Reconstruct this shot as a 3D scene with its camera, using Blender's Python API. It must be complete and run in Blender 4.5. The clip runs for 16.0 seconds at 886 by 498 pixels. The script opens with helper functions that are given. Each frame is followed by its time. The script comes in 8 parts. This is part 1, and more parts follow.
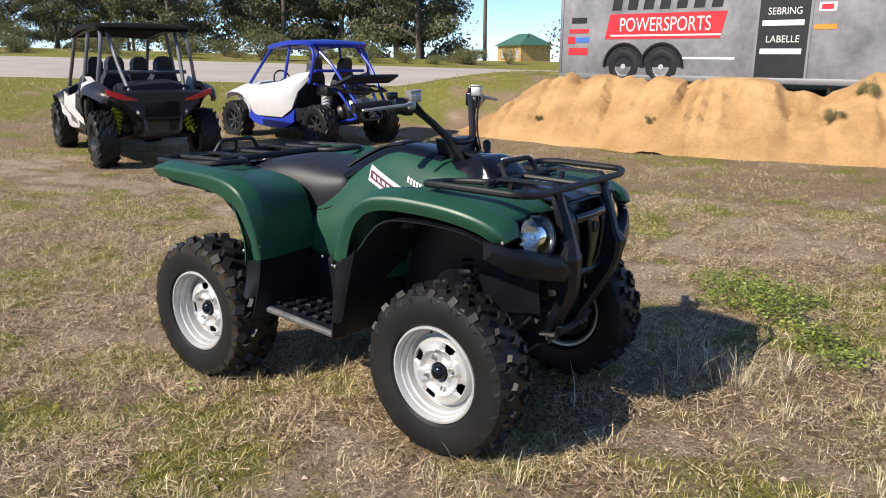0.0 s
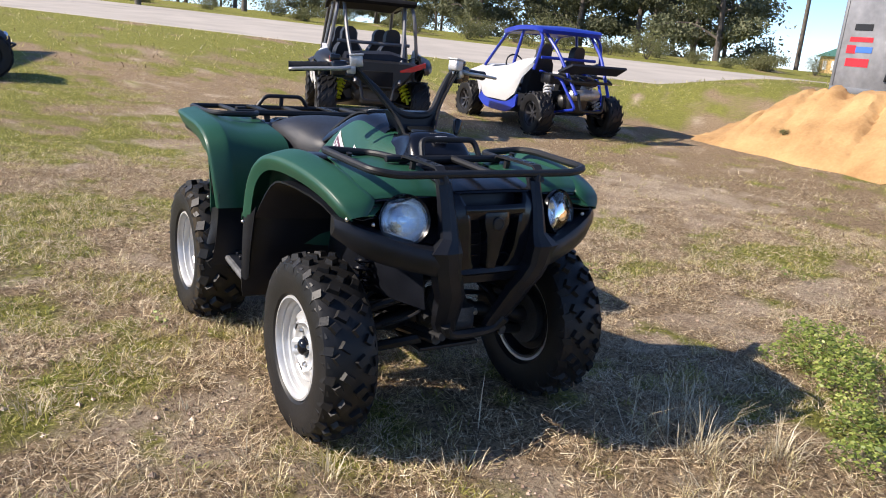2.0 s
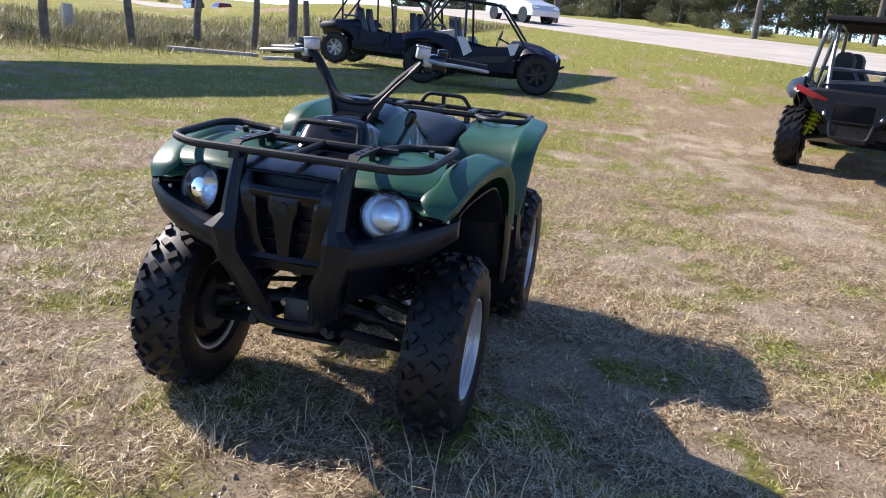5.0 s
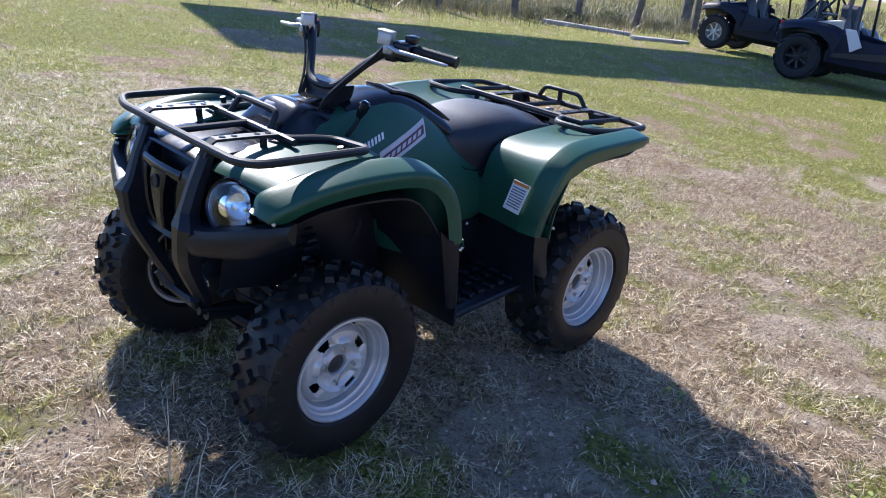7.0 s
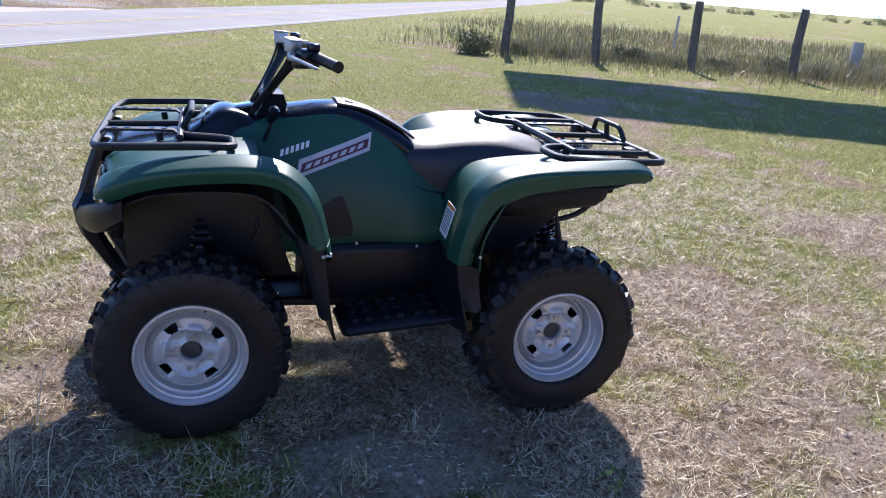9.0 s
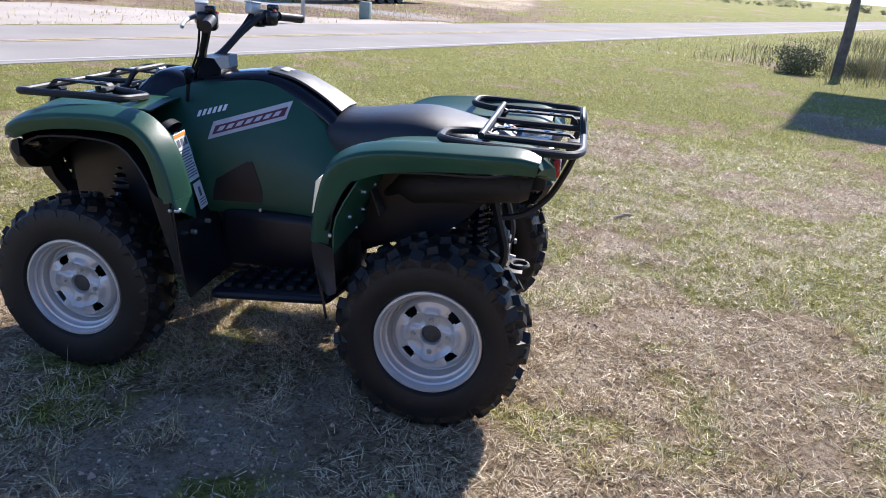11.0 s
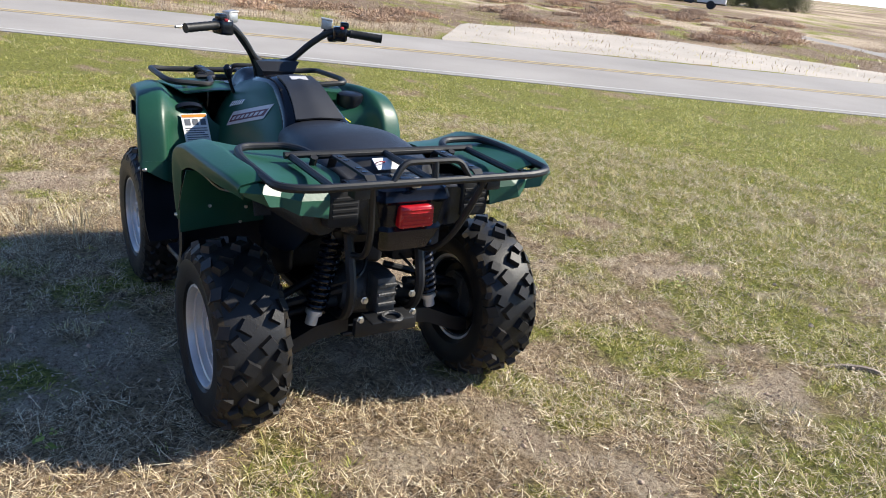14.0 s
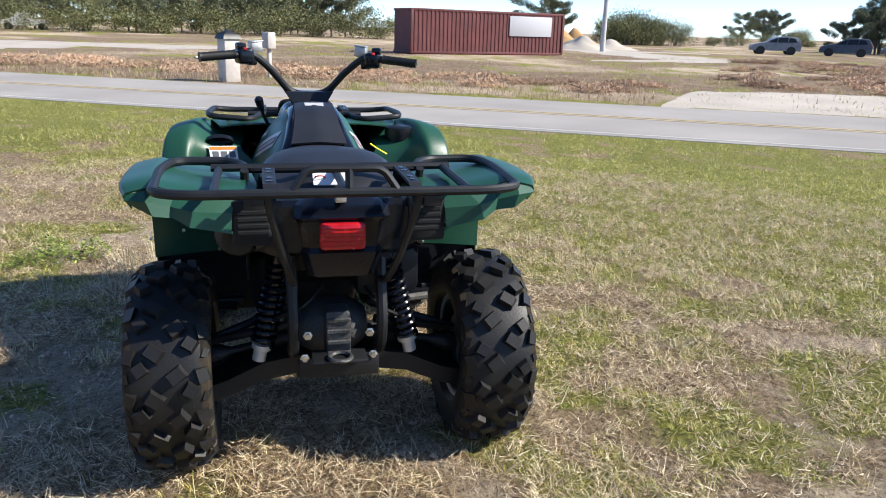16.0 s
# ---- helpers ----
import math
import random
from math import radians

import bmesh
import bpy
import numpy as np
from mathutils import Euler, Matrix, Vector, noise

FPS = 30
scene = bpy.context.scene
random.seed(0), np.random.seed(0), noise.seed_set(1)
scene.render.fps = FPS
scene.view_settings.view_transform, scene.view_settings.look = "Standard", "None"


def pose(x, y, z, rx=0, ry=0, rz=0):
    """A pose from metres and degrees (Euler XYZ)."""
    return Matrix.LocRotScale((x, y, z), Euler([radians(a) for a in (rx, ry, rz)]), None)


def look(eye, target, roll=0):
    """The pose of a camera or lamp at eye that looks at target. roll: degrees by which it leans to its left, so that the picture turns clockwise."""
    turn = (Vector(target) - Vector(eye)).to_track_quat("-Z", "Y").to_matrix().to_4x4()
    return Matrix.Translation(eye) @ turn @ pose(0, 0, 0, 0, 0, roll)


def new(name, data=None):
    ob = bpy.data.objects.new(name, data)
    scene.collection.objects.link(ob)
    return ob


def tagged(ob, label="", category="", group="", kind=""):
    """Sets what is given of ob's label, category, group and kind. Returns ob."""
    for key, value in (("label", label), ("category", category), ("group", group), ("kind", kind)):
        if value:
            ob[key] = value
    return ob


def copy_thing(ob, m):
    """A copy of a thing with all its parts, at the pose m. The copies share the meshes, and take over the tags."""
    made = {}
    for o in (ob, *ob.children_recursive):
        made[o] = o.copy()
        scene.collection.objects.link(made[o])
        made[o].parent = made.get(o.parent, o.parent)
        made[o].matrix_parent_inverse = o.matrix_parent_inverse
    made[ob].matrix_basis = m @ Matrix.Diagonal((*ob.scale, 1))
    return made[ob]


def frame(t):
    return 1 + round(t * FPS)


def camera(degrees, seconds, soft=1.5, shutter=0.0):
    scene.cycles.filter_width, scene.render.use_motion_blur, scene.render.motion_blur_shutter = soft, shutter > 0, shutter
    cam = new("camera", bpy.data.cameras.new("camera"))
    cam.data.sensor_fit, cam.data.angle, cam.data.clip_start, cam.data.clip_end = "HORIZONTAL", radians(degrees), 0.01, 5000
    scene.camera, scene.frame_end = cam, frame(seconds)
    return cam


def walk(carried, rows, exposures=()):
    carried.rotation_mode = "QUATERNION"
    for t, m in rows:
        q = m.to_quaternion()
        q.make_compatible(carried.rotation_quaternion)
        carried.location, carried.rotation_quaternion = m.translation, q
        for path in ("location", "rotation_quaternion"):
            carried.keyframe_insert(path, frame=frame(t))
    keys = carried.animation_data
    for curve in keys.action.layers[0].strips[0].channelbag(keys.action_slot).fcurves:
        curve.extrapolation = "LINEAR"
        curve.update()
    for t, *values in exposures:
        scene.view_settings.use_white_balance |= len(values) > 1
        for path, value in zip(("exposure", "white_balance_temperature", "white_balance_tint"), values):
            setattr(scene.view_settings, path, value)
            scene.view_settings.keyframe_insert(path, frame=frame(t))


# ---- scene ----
cam = camera(60.1, 16.0, soft=1.0)
EXPOSURE = [(0, 0.50, 6950, 13), (1.5, 0.66, 6950, 14), (3, 0.98, 6750, 17), (5, 1.04, 6600, 16), (7.5, 1.15, 5800, 17), (9, 1.04, 5850, 20), (11.5, 1.04, 6300, 14), (12.5, 1.04, 6350, 11), (14, 0.96, 6650, 9), (16, 0.92, 6500, 9)]
PATH = [
    (0, (2.039, -2.484, 1.322), (0.910, -0.901, 0.854), 0.1),
    (0.5, (2.284, -2.376, 1.300), (1.056, -0.878, 0.804), 0.8),
    (1, (2.440, -2.125, 1.281), (1.083, -0.750, 0.765), 1.9),
    (1.5, (2.575, -1.781, 1.293), (1.088, -0.549, 0.771), 3.5),
    (2, (2.779, -1.432, 1.289), (1.170, -0.362, 0.774), 5.0),
    (2.5, (2.904, -1.083, 1.277), (1.190, -0.186, 0.772), 6.2),
    (3, (3.013, -0.667, 1.281), (1.199, 0.018, 0.792), 6.3),
    (3.5, (3.114, -0.279, 1.303), (1.224, 0.158, 0.817), 5.9),
    (4, (3.102, 0.116, 1.295), (1.173, 0.283, 0.793), 5.7),
    (4.5, (3.062, 0.513, 1.298), (1.137, 0.407, 0.767), 5.5),
    (5, (2.947, 0.873, 1.332), (1.067, 0.503, 0.762), 5.7),
    (5.2, (2.862, 1.011, 1.347), (1.010, 0.538, 0.759), 6.0),
    (7.3, (1.789, 2.171, 1.517), (0.483, 0.847, 0.782), 7.7),
    (7.5, (1.662, 2.274, 1.516), (0.428, 0.878, 0.788), 7.4),
    (8, (1.301, 2.460, 1.501), (0.259, 0.904, 0.800), 6.6),
    (8.5, (0.940, 2.654, 1.479), (0.110, 0.964, 0.804), 5.7),
    (9, (0.610, 2.771, 1.446), (-0.010, 0.986, 0.790), 4.7),
    (9.2, (0.451, 2.790, 1.420), (-0.078, 0.974, 0.768), 4.3),
    (11.3, (-1.166, 2.665, 1.377), (-0.752, 0.830, 0.696), 4.7),
    (11.5, (-1.323, 2.596, 1.416), (-0.802, 0.795, 0.721), 5.2),
    (12, (-1.619, 2.343, 1.452), (-0.862, 0.638, 0.730), 5.9),
    (12.5, (-1.961, 2.095, 1.460), (-0.970, 0.517, 0.731), 6.4),
    (13, (-2.287, 1.831, 1.461), (-1.097, 0.399, 0.732), 7.2),
    (13.5, (-2.574, 1.514, 1.484), (-1.197, 0.259, 0.756), 6.9),
    (14, (-2.835, 1.224, 1.515), (-1.295, 0.160, 0.811), 6.2),
    (14.5, (-2.994, 0.888, 1.496), (-1.317, 0.022, 0.833), 4.9),
    (15, (-3.076, 0.590, 1.450), (-1.309, -0.114, 0.832), 3.6),
    (15.5, (-3.095, 0.376, 1.394), (-1.271, -0.204, 0.817), 2.6),
    (16, (-2.894, 0.272, 1.304), (-1.036, -0.221, 0.752), 1.7),
]
walk(cam, [(t, look(e, g, r)) for t, e, g, r in PATH], EXPOSURE)

# world and sun
SUN_DIR = Vector((-0.44, -1.22, 1.0)).normalized()
world = bpy.data.worlds.new("sky")
scene.world = world
world.use_nodes = True
wn = world.node_tree
sky = wn.nodes.new("ShaderNodeTexSky")
sky.sky_type, sky.sun_disc = "NISHITA", False
sky.sun_elevation = math.asin(SUN_DIR.z)
sky.sun_rotation = math.atan2(SUN_DIR.x, SUN_DIR.y)
sky.dust_density, sky.air_density, sky.ozone_density = 0.0, 0.6, 6.0
wn.links.new(sky.outputs[0], wn.nodes["Background"].inputs[0])
wn.nodes["Background"].inputs[1].default_value = 0.145
sun = new("sun", bpy.data.lights.new("sun", "SUN"))
sun.data.energy, sun.data.angle, sun.data.color = 4.5, radians(0.55), (1.0, 0.945, 0.85)
sun.matrix_world = look(SUN_DIR * 60, (0, 0, 0))

# ---- small library ----
def mat(name, color, rough=0.6, metal=0.0, var=0.15, scale=8.0, bump=0.0, bscale=60.0, color2=None, spec=0.5, coat=0.0, transmission=0.0, random=0.0, ior=1.45):
    """Procedural surface: two scales of colour variation, roughness wear and fine relief."""
    m = bpy.data.materials.new(name)
    m.use_nodes = True
    nt = m.node_tree
    b = nt.nodes["Principled BSDF"]
    L = nt.links.new
    tc = nt.nodes.new("ShaderNodeTexCoord")
    big = nt.nodes.new("ShaderNodeTexNoise")
    big.inputs["Scale"].default_value, big.inputs["Detail"].default_value = scale, 4
    L(tc.outputs["Object"], big.inputs["Vector"])
    fine = nt.nodes.new("ShaderNodeTexNoise")
    fine.inputs["Scale"].default_value, fine.inputs["Detail"].default_value = bscale, 3
    L(tc.outputs["Object"], fine.inputs["Vector"])
    mixf = nt.nodes.new("ShaderNodeMath")
    mixf.operation = "MULTIPLY_ADD"
    L(fine.outputs["Fac"], mixf.inputs[0])
    mixf.inputs[1].default_value = 0.35
    L(big.outputs["Fac"], mixf.inputs[2])
    ramp = nt.nodes.new("ShaderNodeMapRange")
    ramp.inputs["From Min"].default_value, ramp.inputs["From Max"].default_value = 0.45, 0.9
    L(mixf.outputs[0], ramp.inputs["Value"])
    mx = nt.nodes.new("ShaderNodeMix")
    mx.data_type = "RGBA"
    c2 = color2 or tuple(min(1.0, c * (1 + var) + 0.01 * var) for c in color)
    c1 = color if color2 else tuple(c * (1 - var) for c in color)
    mx.inputs["A"].default_value, mx.inputs["B"].default_value = (*c1, 1), (*c2, 1)
    L(ramp.outputs[0], mx.inputs["Factor"])
    out = mx.outputs["Result"]
    if random:
        oi = nt.nodes.new("ShaderNodeObjectInfo")
        hs = nt.nodes.new("ShaderNodeHueSaturation")
        mr = nt.nodes.new("ShaderNodeMapRange")
        mr.inputs["To Min"].default_value, mr.inputs["To Max"].default_value = 1 - random, 1 + random
        L(oi.outputs["Random"], mr.inputs["Value"])
        L(mr.outputs[0], hs.inputs["Value"])
        L(out, hs.inputs["Color"])
        out = hs.outputs[0]
    L(out, b.inputs["Base Color"])
    rr = nt.nodes.new("ShaderNodeMapRange")
    rr.inputs["To Min"].default_value, rr.inputs["To Max"].default_value = max(0.02, rough - 0.08), min(1, rough + 0.1)
    L(mixf.outputs[0], rr.inputs["Value"])
    L(rr.outputs[0], b.inputs["Roughness"])
    b.inputs["Metallic"].default_value = metal
    b.inputs["Specular IOR Level"].default_value = spec
    b.inputs["Coat Weight"].default_value = coat
    b.inputs["Coat Roughness"].default_value = 0.12
    b.inputs["Transmission Weight"].default_value = transmission
    b.inputs["IOR"].default_value = ior
    if bump:
        bp = nt.nodes.new("ShaderNodeBump")
        bp.inputs["Strength"].default_value, bp.inputs["Distance"].default_value = bump, 0.01
        L(fine.outputs["Fac"], bp.inputs["Height"])
        L(bp.outputs[0], b.inputs["Normal"])
    return m


def part(name, bm, material, parent=None, label="", smooth=True, angle=35):
    """One mesh object from a bmesh, under a thing or a part."""
    me = bpy.data.meshes.new(name)
    bmesh.ops.recalc_face_normals(bm, faces=bm.faces)
    if smooth:
        lim = radians(angle)
        for f in bm.faces:
            f.smooth = True
        for e in bm.edges:
            e.smooth = len(e.link_faces) == 2 and e.calc_face_angle(0) < lim
    bm.to_mesh(me)
    bm.free()
    for mm in material if isinstance(material, (list, tuple)) else [material]:
        me.materials.append(mm)
    ob = new(name, me)
    if parent:
        ob.parent = parent
    if label:
        tagged(ob, label)
    return ob


def thing(name, m, label, category, group="", kind=""):
    ob = new(name)
    ob.empty_display_size = 0.2
    ob.matrix_basis = m
    return tagged(ob, label, category, group, kind)


def box(bm, c, s, rot=None, bevel=0.0, seg=2, mi=0):
    m = Matrix.Translation(c) @ (rot.to_4x4() if rot else Matrix()) @ Matrix.Diagonal((*s, 1))
    r = bmesh.ops.create_cube(bm, size=1.0, matrix=m)
    vs = set(r["verts"])
    if bevel:
        es = [e for e in bm.edges if e.verts[0] in vs and e.verts[1] in vs]
        g = bmesh.ops.bevel(bm, geom=es, offset=bevel, segments=seg, profile=0.5, affect="EDGES")
        if mi:
            for f in g["faces"]:
                f.material_index = mi
    if mi:
        for v in vs:
            if v.is_valid:
                for f in v.link_faces:
                    f.material_index = mi


def bend(pts, n=6):
    """Catmull-Rom through the points."""
    P = [Vector(p) for p in pts]
    out = []
    for i in range(len(P) - 1):
        a, b, c, d = P[max(i - 1, 0)], P[i], P[i + 1], P[min(i + 2, len(P) - 1)]
        for k in range(n):
            t = k / n
            out.append(0.5 * ((2 * b) + (c - a) * t + (2 * a - 5 * b + 4 * c - d) * t * t + (3 * b - a - 3 * c + d) * t ** 3))
    return out + [P[-1]]


def fillet(pts, r=0.04, n=4, closed=False):
    """A polyline with rounded corners."""
    P = [Vector(p) for p in pts]
    out = []
    N = len(P)
    for i in range(N):
        if not closed and i in (0, N - 1):
            out.append(P[i])
            continue
        a, b, c = P[i - 1], P[i], P[(i + 1) % N]
        u, v = (a - b), (c - b)
        k = min(r, u.length * 0.45, v.length * 0.45)
        p, q = b + u.normalized() * k, b + v.normalized() * k
        for j in range(n + 1):
            t = j / n
            out.append(p.lerp(b, t).lerp(b.lerp(q, t), t))
    return out


def tube(bm, pts, r, n=8, closed=False, mi=0):
    """A round tube along points; r is one radius or one per point."""
    P = [Vector(p) for p in pts]
    N = len(P)
    rs = r if isinstance(r, (list, tuple)) else [r] * N
    rings, up = [], None
    for i in range(N):
        a = P[i - 1] if (i or closed) else P[i]
        b = P[(i + 1) % N] if (i < N - 1 or closed) else P[i]
        d = (b - a).normalized()
        if up is None:
            up = d.orthogonal().normalized()
        up = (up - d * up.dot(d)).normalized()
        w = d.cross(up)
        rings.append([bm.verts.new(P[i] + (up * math.cos(2 * math.pi * k / n) + w * math.sin(2 * math.pi * k / n)) * rs[i]) for k in range(n)])
    for i in range(N if closed else N - 1):
        A, B = rings[i], rings[(i + 1) % N]
        off = 0
        if closed and i == N - 1:
            off = min(range(n), key=lambda o: (A[0].co - B[o].co).length)
        for k in range(n):
            bm.faces.new((A[k], A[(k + 1) % n], B[(k + 1 + off) % n], B[(k + off) % n])).material_index = mi
    if not closed:
        bm.faces.new(rings[0]).material_index = mi
        bm.faces.new(rings[-1]).material_index = mi


def loft(bm, secs, ring=True, caps=True, mi=0):
    """Skin over sections that have equal counts of points."""
    R = [[bm.verts.new(p) for p in s] for s in secs]
    n = len(R[0])
    for A, B in zip(R, R[1:]):
        for k in range(n if ring else n - 1):
            bm.faces.new((A[k], A[(k + 1) % n], B[(k + 1) % n], B[k])).material_index = mi
    if ring and caps:
        bm.faces.new(R[0]).material_index = mi
        bm.faces.new(R[-1]).material_index = mi
    return R


def lathe(bm, prof, n=32, m=None, mi=0):
    """A profile of (radius, height) turned about the y axis."""
    m = m or Matrix()
    R = []
    for r, h in prof:
        if r < 1e-6:
            R.append([bm.verts.new(m @ Vector((0, h, 0)))])
        else:
            R.append([bm.verts.new(m @ Vector((r * math.cos(2 * math.pi * k / n), h, r * math.sin(2 * math.pi * k / n)))) for k in range(n)])
    for A, B in zip(R, R[1:]):
        for k in range(n):
            a, b, c, d = A[k % len(A)], A[(k + 1) % len(A)], B[(k + 1) % len(B)], B[k % len(B)]
            fs = [v for i, v in enumerate((a, b, c, d)) if v not in (a, b, c, d)[:i]]
            if len(fs) > 2:
                bm.faces.new(fs).material_index = mi
    return R


def solidify(ob, t, offset=-1):
    mo = ob.modifiers.new("shell", "SOLIDIFY")
    mo.thickness, mo.offset = t, offset
    return ob


def subsurf(ob, n=1):
    mo = ob.modifiers.new("smooth", "SUBSURF")
    mo.levels = mo.render_levels = n
    return ob


def rot(axis, deg):
    return Matrix.Rotation(radians(deg), 3, axis)

# ---- ground ----
R1P, R1D, R1N = Vector((-28.5, 3.5)), Vector((0.73, 0.684)), Vector((-0.684, 0.73))   # main road: a point of its near edge, along, away
R2N, R2D = Vector((0.863, -0.505)), Vector((0.505, 0.863))                              # side road: away, along
R2A, R2B = 9.35, 15.0


def step(a, b, x):
    t = min(1.0, max(0.0, (x - a) / (b - a)))
    return t * t * (3 - 2 * t)


def height(x, y):
    q = Vector((x, y)) - R1P
    n1, s1 = q.dot(R1N), min(30.0, q.dot(R1D))
    up = step(-72, -28, s1)
    h = step(-13.5, -0.5, n1) * ((1.15 - 0.025 * max(-28.0, s1) + 0.045 * max(-2.0, min(n1, 25.0))) * up - 0.9 * (1 - up))
    h += 0.85 * step(5.5, 2.5, math.hypot((x + 2.0) / 2.2, (y - 15.0) / 1.0))
    n2 = x * R2N.x + y * R2N.y
    h += 0.06 * step(18, 60, n2) - 0.2 * step(3.5, 8.8, n2)
    r = math.hypot(x, y)
    if r < 60 and n1 < -0.5 and not (8.8 < n2 < 15.6):
        h += (noise.noise((x * 0.9, y * 0.9, 1.3)) * 0.02 + noise.noise((x * 4, y * 4, 7)) * 0.008) * step(60, 30, r)
    return h


GR = np.random.default_rng(12)
GRID = GR.random((128, 128))


def vnoise(x, y, sc):
    """Smooth value noise on arrays."""
    u, v = np.asarray(x) * sc + 500.3, np.asarray(y) * sc + 500.7
    i, j = np.floor(u).astype(int), np.floor(v).astype(int)
    a, b = u - i, v - j
    a, b = a * a * (3 - 2 * a), b * b * (3 - 2 * b)
    g = lambda p, q: GRID[p % 128, q % 128]
    return (g(i, j) * (1 - a) + g(i + 1, j) * a) * (1 - b) + (g(i, j + 1) * (1 - a) + g(i + 1, j + 1) * a) * b


def spots(x, y, lst):
    k = np.zeros(len(x))
    for sx, sy, r in lst:
        k = np.maximum(k, np.exp(-((x - sx) ** 2 + (y - sy) ** 2) / r ** 2))
    return k


BARE = ((1.22, 0.05, 0.22), (1.5, 0.2, 0.25), (1.5, 1.4, 0.3), (0.54, 3.4, 0.55), (-6.2, 2.0, 1.2), (-5.4, 0.4, 0.8), (0.2, 1.55, 0.45), (0.5, 2.0, 0.4), (-1.2, 1.95, 0.5), (-2.0, 1.2, 0.5), (0.35, -0.77, 0.22),
        (-0.78, -2.5, 0.3), (0.5, -0.95, 0.25), (-1.25, -0.40, 0.36), (-1.55, -0.55, 0.30), (-0.95, -0.35, 0.25), (-1.4, -1.5, 0.22), (-0.05, -2.0, 0.25), (2.4, 0.95, 0.4), (-3.6, 2.4, 0.8), (-2.5, 4.6, 1.3), (0.6, 4.0, 0.9), (-9.0, 2.2, 1.4), (-9.5, 5.5, 1.6), (1.8, 5.5, 1.2), (0.0, 0.95, 0.35))
LIVE = ((1.4, -0.3, 0.25), (1.6, -0.15, 0.2), (0.85, -0.55, 0.2), (-0.5, 1.8, 0.25), (-2.6, 1.65, 0.4), (-2.05, -0.3, 0.35), (-1.75, 0.65, 0.3), (-0.85, -1.2, 0.5), (-0.9, -1.9, 0.45), (-0.95, 0.05, 0.18), (-1.1, -1.05, 0.35),
        (-0.65, -0.95, 0.25), (0.2, -1.2, 0.35), (0.2, -1.7, 0.4), (1.0, -2.1, 0.7), (0.6, -2.9, 0.8), (1.5, -4.6, 1.6), (-0.4, 3.4, 0.4), (2.1, -1.0, 0.5), (-1.4, 3.0, 0.4), (-0.3, -0.55, 0.15), (-2.3, 0.3, 0.25), (-2.0, -1.3, 0.5), (1.5, 2.4, 0.4), (-1.6, -2.4, 0.6), (-1.7, 0.9, 0.45), (-2.4, 0.2, 0.5), (-1.5, 1.6, 0.35), (-2.6, -0.9, 0.6))


def greenness(x, y):
    """How much the grass lives: more towards both roads and in patches."""
    a = np.clip((0.75 * x - 0.66 * y - 0.6) / 2.4, 0, 1)
    q = (x + 28.5) * -0.684 + (y - 3.5) * 0.73
    b = np.clip((q + 10.0) / 4.5, 0, 1)
    c = np.clip((-x - 3.0) / 3.0, 0, 1) * np.clip((1.5 - y) / 3.0, 0, 1)
    over = np.clip((x * 0.863 - y * 0.505 - 14.9) / 1.0, 0, 1) * np.clip((x + 2.0) / 4.0, 0, 1)
    e = 0.75 * np.clip((-0.7 - y) / 1.4, 0, 1) * np.clip((1.6 - x) / 2.0, 0.35, 1)
    big = np.maximum(np.maximum(np.maximum(a, b), 0.9 * c), e) * (1 - over) - 0.15 * over
    return np.clip(0.66 * big + 0.50 * spots(x, y, LIVE) + 0.9 * (vnoise(x, y, 0.8) - 0.5) + 1.2 * (vnoise(x, y, 2.9) - 0.5) + 0.9 * (vnoise(x, y, 8.0) - 0.5) + 0.30 - 0.27 * np.clip((1.0 - y) * 1.2, 0, 1) * np.clip((x + 1.1) * 1.4, 0, 1) * (1 - a) - 0.26 * np.clip((-x - 1.2) / 2.0, 0, 1) * np.clip((y - 0.2) / 1.5, 0, 1) * (1 - b), 0, 1)


def bare(x, y):
    """1 on trodden soil."""
    over = np.clip((x * 0.863 - y * 0.505 - 14.9) / 1.0, 0, 1) * np.clip((x + 2.0) / 4.0, 0, 1)
    near = spots(x, y, BARE) * 0.68 + 0.8 * (vnoise(x + 31, y, 1.2) - 0.62) + 1.1 * (vnoise(x, y + 17, 5.5) - 0.58) - 0.25 * np.clip((0.75 * x - 0.66 * y - 0.9) / 3.0, 0, 1)
    return np.clip(near * (1 - over) + over * (0.08 + 0.9 * (vnoise(x, y, 0.13) - 0.4) + 0.5 * (vnoise(x, y, 0.4) - 0.5)), 0, 1)


